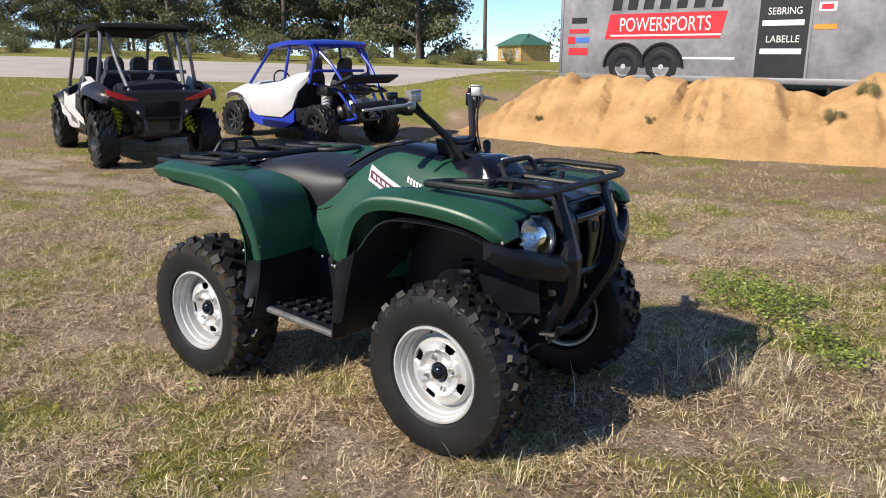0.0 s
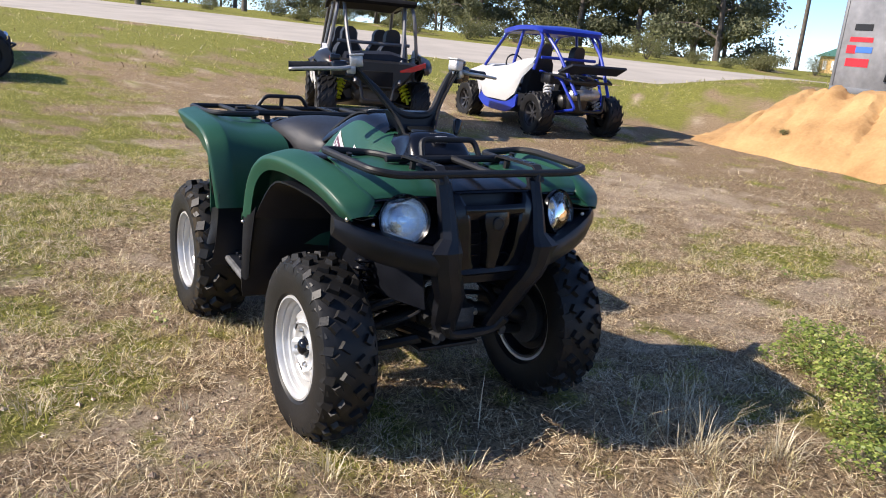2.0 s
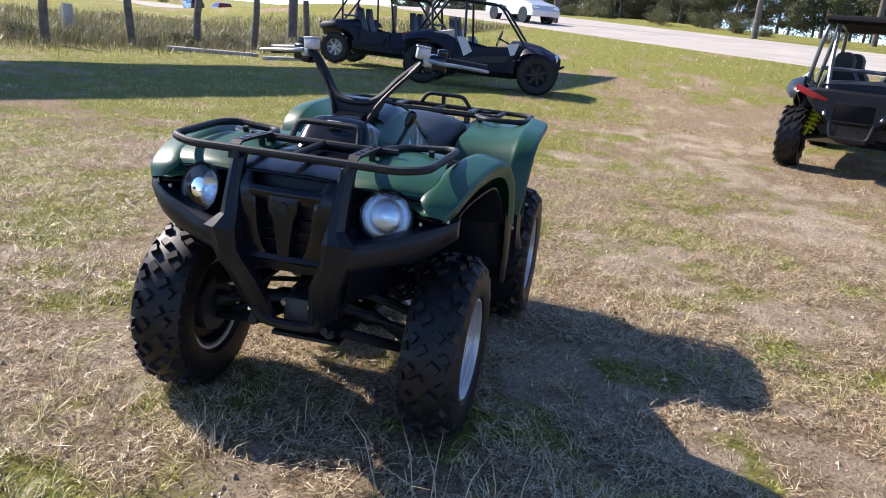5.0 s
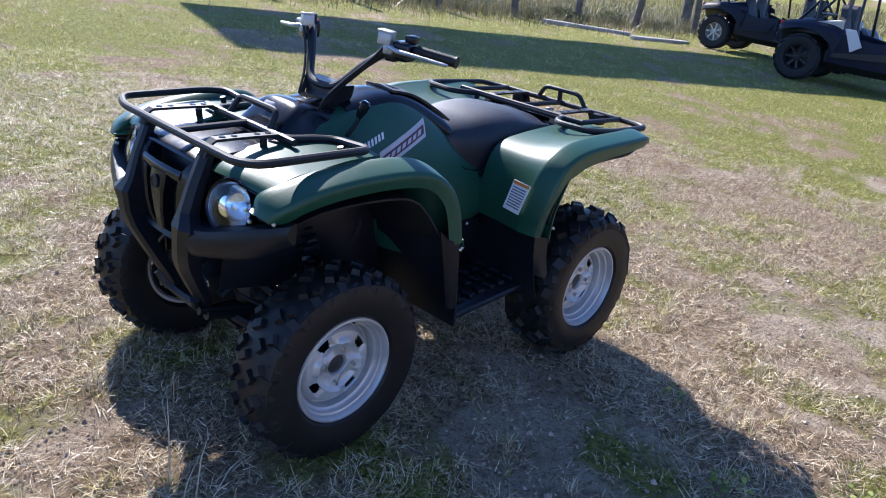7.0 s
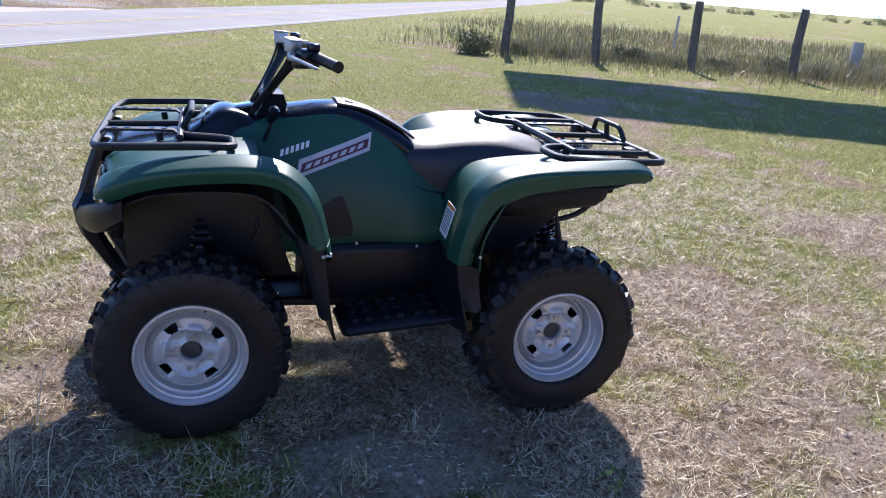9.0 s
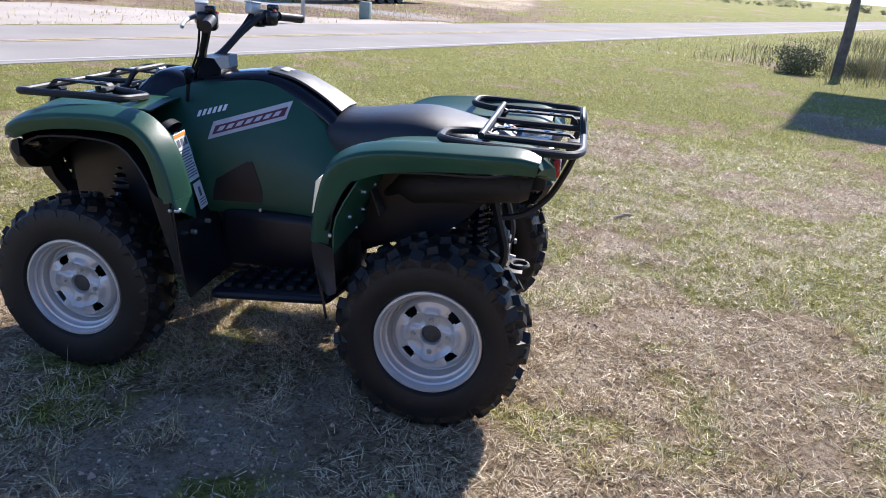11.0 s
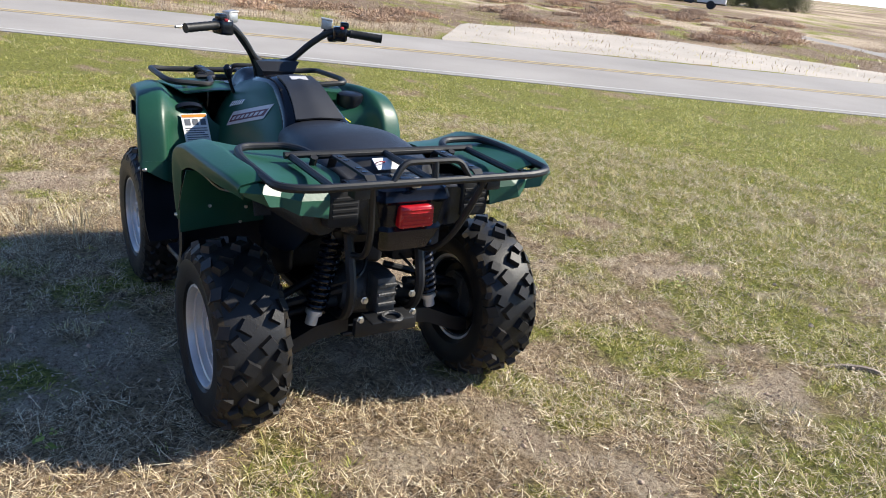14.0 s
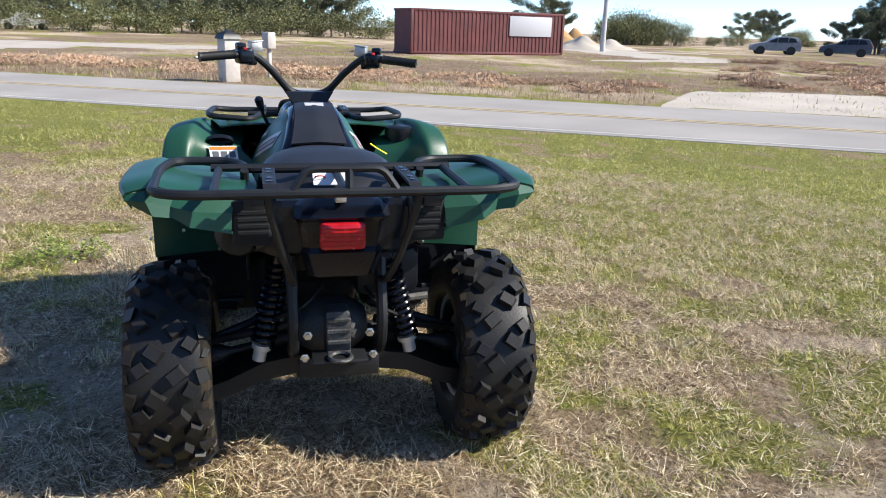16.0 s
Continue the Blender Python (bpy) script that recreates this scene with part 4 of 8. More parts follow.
for s in (-1, 1):
    # cheek from the slot's end down to the chin
    bm = bmesh.new()
    secs = []
    for z, x, y0, y1 in ((0.862, 0.884, 0.120, 0.150), (0.830, 0.908, 0.112, 0.148), (0.806, 0.918, 0.096, 0.146), (0.760, 0.924, 0.090, 0.142), (0.690, 0.922, 0.084, 0.138), (0.640, 0.916, 0.072, 0.132), (0.606, 0.908, 0.050, 0.120)):
        secs.append([(x - 0.05, s * y0, z), (x - 0.004, s * y0, z), (x, s * (y0 + 0.010), z), (x - 0.006, s * y1, z), (x - 0.05, s * y1, z)])
    loft(bm, secs)
    part("grille_cheek", bm, M_GLOSS, ATV, "glossy black grille edge", angle=25)
    for k in range(3):
        bm = bmesh.new()
        box(bm, (0.884, s * 0.060, 0.655 + 0.035 * k), (0.012, 0.055, 0.006), bevel=0.002, seg=1)
        part("grille_fin", bm, M_GLOSS, ATV)
rows = [[(x - 0.5 * q * q, q, z) for q in (-0.112, -0.06, 0, 0.06, 0.112)] for z, x in ((0.822, 0.918), (0.812, 0.926), (0.796, 0.926), (0.776, 0.914))]
sheet("nose_brow", rows, M_GLOSS, ATV, "glossy black brow over the grille", 0.008)
bm = bmesh.new()
loft(bm, [[(x - 0.04, -w, z), (x - 0.005, -w, z), (x, -w * 0.75, z), (x, w * 0.75, z), (x - 0.005, w, z), (x - 0.04, w, z)] for z, w, x in ((0.800, 0.044, 0.930), (0.766, 0.046, 0.936), (0.730, 0.034, 0.936), (0.680, 0.026, 0.932), (0.618, 0.018, 0.922))])
bar = part("grille_bar", bm, M_GLOSS, ATV, "glossy black centre bar", angle=25)
bm = bmesh.new()
lathe(bm, [(0.021, 0.0), (0.021, 0.004), (0.017, 0.006), (0.015, 0.003), (0.0, 0.003)], 24, Matrix.Translation((0.936, 0, 0.766)) @ Matrix.Rotation(radians(-90), 4, "Z"))
part("emblem", bm, M_STEEL, bar)
bm = bmesh.new()
loft(bm, [[(0.86, y, 0.612 - 0.3 * y * y), (0.915 - 0.8 * y * y, y, 0.618 - 0.3 * y * y), (0.922 - 0.8 * y * y, y, 0.604 - 0.3 * y * y), (0.90 - 0.8 * y * y, y, 0.590 - 0.3 * y * y), (0.86, y, 0.590 - 0.3 * y * y)] for y in (-0.13, -0.08, -0.03, 0.03, 0.08, 0.13)])
part("chin", bm, M_BLACK, ATV, "black chin below the grille", angle=30)

# racks
def rack(name, label, frame_pts, longs, straps, loops, legs, r=0.0125):
    bm = bmesh.new()
    tube(bm, fillet(frame_pts, 0.055, 5, closed=True), r, 10, closed=True)
    top = part(name, bm, M_STEEL, ATV, label)
    for a, b in longs:
        bm = bmesh.new()
        tube(bm, [a, b], r * 0.9, 8)
        part("rack_bar", bm, M_STEEL, top)
    for x0, x1, y, z in straps:
        bm = bmesh.new()
        secs = []
        for q, w, dz in ((0.0, 0.013, -0.030), (0.06, 0.015, 0.002), (0.12, 0.017, 0.014), (0.5, 0.017, 0.015), (0.88, 0.017, 0.014), (0.94, 0.015, 0.002), (1.0, 0.013, -0.030)):
            x = x0 + (x1 - x0) * q
            secs.append([(x, y - w, z + dz - 0.008), (x, y - w, z + dz), (x, y + w, z + dz), (x, y + w, z + dz - 0.008)])
        loft(bm, secs, ring=True)
        st = part("rack_strap", bm, M_STEEL, top, "flat steel rack strap", angle=25)
        for q in (0.22, 0.36, 0.64, 0.78):
            bm = bmesh.new()
            lathe(bm, [(0.0, 0.001), (0.009, 0.001), (0.0095, -0.002)], 12, Matrix.Translation((x0 + (x1 - x0) * q, y, z + 0.0155)) @ Matrix.Rotation(radians(90), 4, "X"))
            part("strap_recess", bm, M_GLOSS, st)
    for lp in loops:
        bm = bmesh.new()
        tube(bm, fillet(lp, 0.025, 4), r * 0.8, 8)
        part("rack_loop", bm, M_STEEL, top)
    for lg, w in legs:
        bm = bmesh.new()
        tube(bm, lg, w, 8)
        part("rack_leg", bm, M_STEEL, top)
    return top


Z = 0.922
rack("front_rack", "black tubular steel front rack",
     [(0.878, 0.33, Z - 0.010), (0.878, -0.33, Z - 0.010), (0.85, -0.405, Z), (0.56, -0.415, Z + 0.008), (0.475, -0.40, Z + 0.004), (0.475, -0.24, Z - 0.008), (0.53, -0.215, Z - 0.006), (0.635, -0.20, Z - 0.004), (0.635, 0.20, Z - 0.004), (0.53, 0.215, Z - 0.006), (0.475, 0.24, Z - 0.008), (0.475, 0.40, Z + 0.004), (0.56, 0.415, Z + 0.008), (0.85, 0.405, Z)],
     [((0.878, 0, Z - 0.010), (0.635, 0, Z - 0.002)), ((0.635, 0.25, Z - 0.002), (0.635, -0.25, Z - 0.002))],
     [(0.625, 0.89, 0.185, Z), (0.625, 0.89, -0.185, Z)],
     [[(0.635, 0.115, Z - 0.004), (0.60, 0.105, 0.978), (0.60, -0.105, 0.978), (0.635, -0.115, Z - 0.004)]],
     [([(0.70, 0.185, Z), (0.69, 0.185, 0.86)], 0.011), ([(0.70, -0.185, Z), (0.69, -0.185, 0.86)], 0.011), ([(0.878, 0.178, Z - 0.008), (0.884, 0.172, 0.885)], 0.012), ([(0.878, -0.178, Z - 0.008), (0.884, -0.172, 0.885)], 0.012), ([(0.53, 0.33, Z), (0.52, 0.33, 0.885)], 0.010), ([(0.53, -0.33, Z), (0.52, -0.33, 0.885)], 0.010)])
Z = 0.910
rr = rack("rear_rack", "black tubular steel rear rack",
     [(-1.015, 0.38, Z - 0.006), (-1.015, -0.38, Z - 0.006), (-0.985, -0.465, Z - 0.004), (-0.70, -0.475, Z + 0.002), (-0.585, -0.45, Z + 0.006), (-0.585, -0.30, Z + 0.004), (-0.64, -0.255, Z + 0.002), (-0.70, -0.245, Z), (-0.70, 0.245, Z), (-0.64, 0.255, Z + 0.002), (-0.585, 0.30, Z + 0.004), (-0.585, 0.45, Z + 0.006), (-0.70, 0.475, Z + 0.002), (-0.985, 0.465, Z - 0.004)],
     [((-0.70, 0.32, Z), (-1.015, 0.32, Z - 0.004)), ((-0.70, -0.32, Z), (-1.015, -0.32, Z - 0.004)), ((-0.70, 0.0, Z), (-1.015, 0.0, Z - 0.004)), ((-0.70, 0.34, Z + 0.004), (-0.70, -0.34, Z + 0.004))],
     [(-0.70, -1.005, 0.185, Z - 0.004), (-0.70, -1.005, -0.185, Z - 0.004)],
     [[(-1.015, 0.135, Z - 0.006), (-1.005, 0.095, 0.963), (-1.005, -0.095, 0.963), (-1.015, -0.135, Z - 0.006)]],
     [([(-0.72, 0.25, Z), (-0.70, 0.25, 0.87)], 0.012), ([(-0.72, -0.25, Z), (-0.70, -0.25, 0.87)], 0.012), ([(-1.005, -0.01, 0.963), (-1.012, -0.01, Z)], 0.011)])
for s in (-1, 1):
    bm = bmesh.new()
    pts = fillet([(-1.01, s * 0.195, 0.905), (-0.985, s * 0.178, 0.82), (-0.935, s * 0.150, 0.70), (-0.86, s * 0.130, 0.615), (-0.74, s * 0.125, 0.585)], 0.05, 4)
    tube(bm, pts, 0.011, 8)
    part("rack_stay", bm, M_STEEL, rr, "black steel rack stay")
    bm = bmesh.new()
    box(bm, (-0.99, s * 0.225, 0.885), (0.05, 0.05, 0.045), bevel=0.004)
    part("rack_bracket", bm, M_STEEL, rr)

# tail
bm = bmesh.new()
secs = []
for x, y, z0, z1 in ((-0.70, 0.23, 0.72, 0.83), (-0.82, 0.235, 0.70, 0.862), (-0.885, 0.225, 0.705, 0.858), (-0.905, 0.205, 0.72, 0.845)):
    secs.append([(x, -y, z0 + 0.02), (x, -y, z1 - 0.02), (x, -y + 0.04, z1), (x, y - 0.04, z1), (x, y, z1 - 0.02), (x, y, z0 + 0.02), (x, y - 0.05, z0), (x, -y + 0.05, z0)])
loft(bm, secs)
tail = part("tail_panel", bm, M_GLOSS, ATV, "glossy black tail panel", angle=25)
bm = bmesh.new()
secs = []
for z, w, x in ((0.872, 0.085, -0.895), (0.850, 0.122, -0.925), (0.820, 0.130, -0.940), (0.808, 0.118, -0.930), (0.735, 0.105, -0.922), (0.722, 0.110, -0.932), (0.690, 0.102, -0.920), (0.645, 0.090, -0.895), (0.632, 0.07, -0.86)):
    secs.append([(x + 0.09, -w, z), (x + 0.02, -w, z), (x, -w + 0.02, z), (x, w - 0.02, z), (x + 0.02, w, z), (x + 0.09, w, z)])
loft(bm, secs)
part("tail_housing", bm, M_GLOSS, tail, "glossy black lamp housing", angle=25)
bm = bmesh.new()
box(bm, (-0.925, 0.0, 0.770), (0.05, 0.122, 0.074), bevel=0.012, seg=3)
tl = part("tail_lamp", bm, M_TAIL, tail, "red tail light lens")
for k in range(5):
    bm = bmesh.new()
    box(bm, (-0.9505, 0.0, 0.746 + 0.012 * k), (0.003, 0.112, 0.004), bevel=0.001, seg=1)
    part("lens_rib", bm, M_TAIL, tl)
bm = bmesh.new()
box(bm, (-0.925, 0.005, 0.874), (0.03, 0.030, 0.028), bevel=0.004)
part("seat_latch", bm, M_ALU, tail, "grey latch")
for s in (-1, 1):
    bm = bmesh.new()
    box(bm, (-0.885, s * 0.232, 0.805), (0.06, 0.105, 0.125), bevel=0.012)
    for k in range(4):
        box(bm, (-0.911, s * 0.229, 0.780 + 0.018 * k), (0.012, 0.082, 0.012), bevel=0.002, seg=1)
    part("side_block", bm, M_MATT, tail, "black block beside the lamp")
bm = bmesh.new()
loft(bm, [[(-0.742, y + 0.018, 0.904) for y in (-0.046, 0, 0.046)], [(-0.790, y + 0.018, 0.880) for y in (-0.046, 0, 0.046)]], ring=False)
st = solidify(part("seat_sticker", bm, M_WHITE, ATV, "white warning sticker behind the seat"), 0.003)
bm = bmesh.new()
lathe(bm, [(0.016, 0.0), (0.016, 0.002), (0.011, 0.002), (0.011, 0.0)], 20, Matrix.Translation((-0.766, 0.045, 0.8945)) @ Matrix.Rotation(radians(31), 4, "Y") @ Matrix.Rotation(radians(90), 4, "X"))
part("warning_ring", bm, M_REDPRINT, st)

# handlebar
bm = bmesh.new()
tube(bm, bend([(0.145, 0.40, 1.178), (0.19, 0.28, 1.188), (0.225, 0.215, 1.185), (0.275, 0.145, 1.125), (0.325, 0.075, 1.045), (0.335, 0.0, 1.030), (0.325, -0.075, 1.045), (0.275, -0.145, 1.122), (0.225, -0.215, 1.180), (0.19, -0.28, 1.180), (0.145, -0.40, 1.165)], 5), 0.0140, 10)
hb = part("handlebar", bm, M_STEEL, ATV, "black steel handlebar")
hb.matrix_basis = Matrix.Translation((0.026, 0, 0.0))
bm = bmesh.new()
loft(bm, [[(0.40, y, 0.94) for y in (-0.05, 0.05)] + [(0.30, y, 0.95) for y in (0.05, -0.05)], [(0.37, y, 1.0) for y in (-0.07, 0.07)] + [(0.285, y, 1.005) for y in (0.07, -0.07)], [(0.365, y, 1.044) for y in (-0.095, 0.095)] + [(0.30, y, 1.044) for y in (0.095, -0.095)]])
part("steering_stem", bm, M_BLACK, ATV, "black handlebar clamp cover", angle=20)
for s, zl in ((1, 0.005), (-1, -0.004)):
    bm = bmesh.new()
    a, b = Vector((0.186, s * 0.285, 1.184 + zl)), Vector((0.141, s * 0.412, 1.173 + zl))
    tube(bm, [a.lerp(b, k / 12) for k in range(13)], [0.019 if k in (0, 12) else (0.0165 if k % 2 else 0.0178) for k in range(13)], 12)
    part("grip", bm, M_RUBBER, hb, "black rubber grip")
    bm = bmesh.new()
    box(bm, (0.215, s * 0.250, 1.178 + zl), (0.066, 0.062, 0.060), rot("Z", s * 20), bevel=0.012, seg=3)
    box(bm, (0.198, s * 0.262, 1.215 + zl), (0.034, 0.036, 0.026), rot("Z", s * 20), bevel=0.006)
    box(bm, (0.238, s * 0.225, 1.160 + zl), (0.04, 0.04, 0.035), rot("Z", s * 20), bevel=0.008)
    sw = part("switch_box", bm, M_GLOSS, hb)
    bm = bmesh.new()
    box(bm, (0.183, s * 0.245, 1.205 + zl), (0.008, 0.014, 0.010), bevel=0.002)
    part("switch_button", bm, M_REDPRINT, sw, "red switch")
    bm = bmesh.new()
    box(bm, (0.256, s * 0.207, 1.210 + zl), (0.040, 0.046, 0.040), rot("Z", s * 24) @ rot("X", s * -6), bevel=0.005)
    box(bm, (0.256, s * 0.207, 1.232 + zl), (0.044, 0.050, 0.007), rot("Z", s * 24) @ rot("X", s * -6), bevel=0.003)
    box(bm, (0.252, s * 0.222, 1.180 + zl), (0.04, 0.032, 0.03), rot("Z", s * 24), bevel=0.006)
    part("brake_reservoir", bm, M_ALU, hb, "cast aluminium brake fluid reservoir")
    bm = bmesh.new()
    pts = bend([(0.265, s * 0.235, 1.188 + zl), (0.268, s * 0.275, 1.182 + zl), (0.248, s * 0.335, 1.178 + zl), (0.215, s * 0.42, 1.170 + zl), (0.205, s * 0.432, 1.168 + zl)], 4)
    tube(bm, pts, [0.008 - 0.0002 * k for k in range(len(pts))], 8)
    part("brake_lever", bm, M_ALU, hb, "polished brake lever")
    for k, (dx, dy) in enumerate(((0.0, 0.0), (0.010, 0.006), (-0.008, 0.008))):
        bm = bmesh.new()
        tube(bm, bend([(0.255 + dx, s * (0.215 + dy), 1.20), (0.272 + dx, s * (0.172 + dy), 1.148), (0.318 + dx, s * (0.102 + dy), 1.065), (0.36 + dx, s * 0.07, 1.0), (0.40, s * 0.05, 0.93)], 5), 0.0045, 6)
        part("cable", bm, M_RUBBER, hb)
# gear lever, filler cap, ignition tag
bm = bmesh.new()
tube(bm, bend([(0.37, 0.165, 0.90), (0.355, 0.185, 0.945), (0.345, 0.195, 0.985)], 4), 0.007, 8)
lever = part("gear_lever", bm, M_STEEL, ATV, "black gear lever with a knob")
bm = bmesh.new()
pts = [(0.352, 0.190, 0.965), (0.345, 0.196, 0.985), (0.338, 0.202, 1.010), (0.335, 0.204, 1.018)]
tube(bm, pts, [0.010, 0.016, 0.018, 0.010], 12)
part("lever_knob", bm, M_GLOSS, lever)
bm = bmesh.new()
lathe(bm, [(0.0, 0.035), (0.05, 0.034), (0.060, 0.028), (0.062, 0.0), (0.05, -0.03), (0.04, -0.10)], 28, Matrix.Translation((0.39, -0.385, 0.862)) @ Matrix.Rotation(radians(90), 4, "X"))
part("filler_cap", bm, M_BLACK, ATV, "round black filler cap")
bm = bmesh.new()
loft(bm, [[(0.215, -0.235, 0.845), (0.235, -0.24, 0.845)], [(0.20, -0.265, 0.825), (0.22, -0.27, 0.825)], [(0.185, -0.30, 0.806), (0.205, -0.305, 0.806)]], ring=False)
solidify(part("key_tag", bm, M_TAG, ATV, "yellow paper key tag"), 0.002)

bm = bmesh.new()
lathe(bm, [(0.0, 0.014), (0.030, 0.012), (0.044, 0.004), (0.046, -0.02)], 24, Matrix.Translation((0.338, 0.362, 0.846)) @ Matrix.Rotation(radians(62), 4, "Y") @ Matrix.Rotation(radians(90), 4, "X") @ Matrix.Diagonal((0.55, 1.0, 1.2, 1.0)))
part("oval_plug", bm, M_BLACK, ATV, "black oval plug in the fender")
# warning labels on the left front fender and on the rear fender edge

def label_patch(name, q, m, label, bars, parent=ATV, t=0.002):
    """A flat sticker with corners top-left, top-right, bottom-left, bottom-right, and printed bars u0, v0, u1, v1."""
    bm = bmesh.new()
    loft(bm, [[q[0], q[1]], [q[2], q[3]]], ring=False)
    o = solidify(part(name, bm, m, parent, label), t, 0)
    nrm = (q[2] - q[0]).cross(q[1] - q[0]).normalized()
    for mm, u0, v0, u1, v1 in bars:
        bm = bmesh.new()
        pt = lambda u, v: q[0].lerp(q[1], u).lerp(q[2].lerp(q[3], u), v) + nrm * 0.0018
        loft(bm, [[pt(u0, v0), pt(u1, v0)], [pt(u0, v1), pt(u1, v1)]], ring=False)
        part("printed_bar", bm, mm, o)
    return o


txt = [(M_ORANGE, 0.03, 0.02, 0.97, 0.09)] + [(M_GREYPRINT, 0.10 + 0.30 * k, 0.13, 0.32 + 0.30 * k, 0.28) for k in range(3)] + [(M_GREYPRINT, 0.08, 0.34 + 0.055 * k, 0.92 - 0.12 * (k % 3 == 2), 0.365 + 0.055 * k) for k in range(11)]
label_patch("warning_label", [Vector(p) for p in ((0.300, 0.405, 0.826), (0.316, 0.297, 0.824), (0.262, 0.383, 0.664), (0.280, 0.275, 0.659))], M_WHITE, "white warning label with rows of print", txt)
label_patch("warning_label", [Vector(p) for p in ((0.263, 0.353, 0.653), (0.275, 0.282, 0.651), (0.238, 0.351, 0.566), (0.250, 0.278, 0.564))], M_WHITE, "small white warning label", [(M_GREYPRINT, 0.35, 0.2, 0.65, 0.55)] + [(M_GREYPRINT, 0.12, 0.64 + 0.1 * k, 0.88, 0.68 + 0.1 * k) for k in range(3)])
label_patch("warning_label", [Vector(p) for p in ((-0.219, 0.412, 0.757), (-0.219, 0.490, 0.752), (-0.200, 0.395, 0.648), (-0.200, 0.470, 0.640))], M_WHITE, "white warning label with rows of print", [(M_ORANGE, 0.03, 0.02, 0.97, 0.12)] + [(M_GREYPRINT, 0.1, 0.2 + 0.09 * k, 0.9, 0.24 + 0.09 * k) for k in range(8)])

# suspension, engine, exhaust, hitch
def coil(bm, a, b, r, turns, w):
    a, b = Vector(a), Vector(b)
    d = (b - a).normalized()
    u = d.orthogonal().normalized()
    v = d.cross(u)
    n = turns * 12
    tube(bm, [a.lerp(b, k / n) + (u * math.cos(2 * math.pi * k / 12) + v * math.sin(2 * math.pi * k / 12)) * r for k in range(n + 1)], w, 6)


for s in (-1, 1):
    for name, a, b in (("front_shock", (0.565, s * 0.215, 0.735), (0.60, s * 0.335, 0.375)), ("rear_shock", (-0.700, s * 0.155, 0.650), (-0.705, s * 0.232, 0.330))):
        A, B = Vector(a), Vector(b)
        bm = bmesh.new()
        tube(bm, [A, A.lerp(B, 0.55), A.lerp(B, 0.56), B], [0.020, 0.020, 0.011, 0.011], 10)
        sh = part(name, bm, M_GLOSS, ATV, "black coil-over shock absorber")
        bm = bmesh.new()
        coil(bm, A.lerp(B, 0.08), A.lerp(B, 0.84), 0.033, 11, 0.0068)
        part("spring", bm, M_GLOSS, sh, "glossy black coil spring")
        bm = bmesh.new()
        tube(bm, [A.lerp(B, 0.84), A.lerp(B, 0.885)], 0.030, 12)
        part("spring_seat", bm, M_BRASS, sh, "brass-coloured adjuster")
        bm = bmesh.new()
        tube(bm, [A.lerp(B, 0.89), A.lerp(B, 1.0)], 0.021, 12)
        part("shock_foot", bm, M_RIM, sh, "pale lower shock end")
    bm = bmesh.new()
    tube(bm, fillet([(0.50, s * 0.13, 0.33), (0.60, s * 0.40, 0.245), (0.74, s * 0.13, 0.33)], 0.03), 0.018, 8)
    part("front_wishbone", bm, M_STEEL, ATV, "black tubular wishbone")
    bm = bmesh.new()
    tube(bm, fillet([(0.52, s * 0.16, 0.47), (0.61, s * 0.40, 0.375), (0.70, s * 0.16, 0.47)], 0.03), 0.015, 8)
    part("front_wishbone", bm, M_STEEL, ATV, "black tubular wishbone")
    bm = bmesh.new()
    secs = [[(x, s * y, z + dz) for x, dz in ((-0.72, -0.028), (-0.72, 0.028), (-0.52, 0.028), (-0.52, -0.028))] for y, z in ((0.10, 0.315), (0.22, 0.295), (0.33, 0.245), (0.40, 0.225))]
    loft(bm, secs)
    part("rear_wishbone", bm, M_STEEL, ATV, "black pressed-steel lower arm", angle=25)
    bm = bmesh.new()
    tube(bm, fillet([(-0.54, s * 0.12, 0.44), (-0.62, s * 0.40, 0.36), (-0.70, s * 0.12, 0.44)], 0.03), 0.014, 8)
    part("rear_wishbone", bm, M_STEEL, ATV, "black tubular wishbone")
    for x in (0.62, -0.62):
        bm = bmesh.new()
        pts = [(x, s * (0.10 + 0.03 * k), 0.37 - 0.006 * k) for k in range(11)]
        tube(bm, pts, [0.034, 0.038, 0.028, 0.034, 0.022, 0.014, 0.014, 0.014, 0.03, 0.036, 0.03], 10)
        part("drive_shaft", bm, M_RUBBER, ATV, "drive shaft with rubber boots")
        bm = bmesh.new()
        box(bm, (x, s * 0.415, 0.305), (0.07, 0.035, 0.17), bevel=0.012)
        part("hub_carrier", bm, M_ENGINE, ATV)
    bm = bmesh.new()
    tube(bm, bend([(0.55, s * 0.05, 0.42), (0.50, s * 0.28, 0.37), (0.52, s * 0.41, 0.34)], 4), 0.010, 8)
    part("tie_rod", bm, M_STEEL, ATV)
    bm = bmesh.new()
    lathe(bm, [(0.0, 0.028), (0.018, 0.028), (0.030, 0.022), (0.032, 0.0), (0.02, -0.04)], 20, Matrix.Translation((0.572, 0, 0.590)))
    o = part("shock_cap", bm, M_BLACK, ATV)
    o.matrix_basis = Matrix.Translation((0, s * 0.262, 0)) @ (Matrix() if s > 0 else Matrix.Rotation(math.pi, 4, "Z") @ Matrix.Translation((-1.144, 0, 0)))
    for y0, pts in ((0.14, [(0.80, 0.42), (0.60, 0.55), (0.40, 0.62), (0.10, 0.60), (-0.35, 0.62), (-0.80, 0.68)]), (0.13, [(0.84, 0.36), (0.50, 0.30), (0.0, 0.28), (-0.45, 0.29), (-0.76, 0.36), (-0.80, 0.46), (-0.74, 0.66)])):
        bm = bmesh.new()
        tube(bm, fillet([(x, s * y0, z) for x, z in pts], 0.05), 0.017, 8)
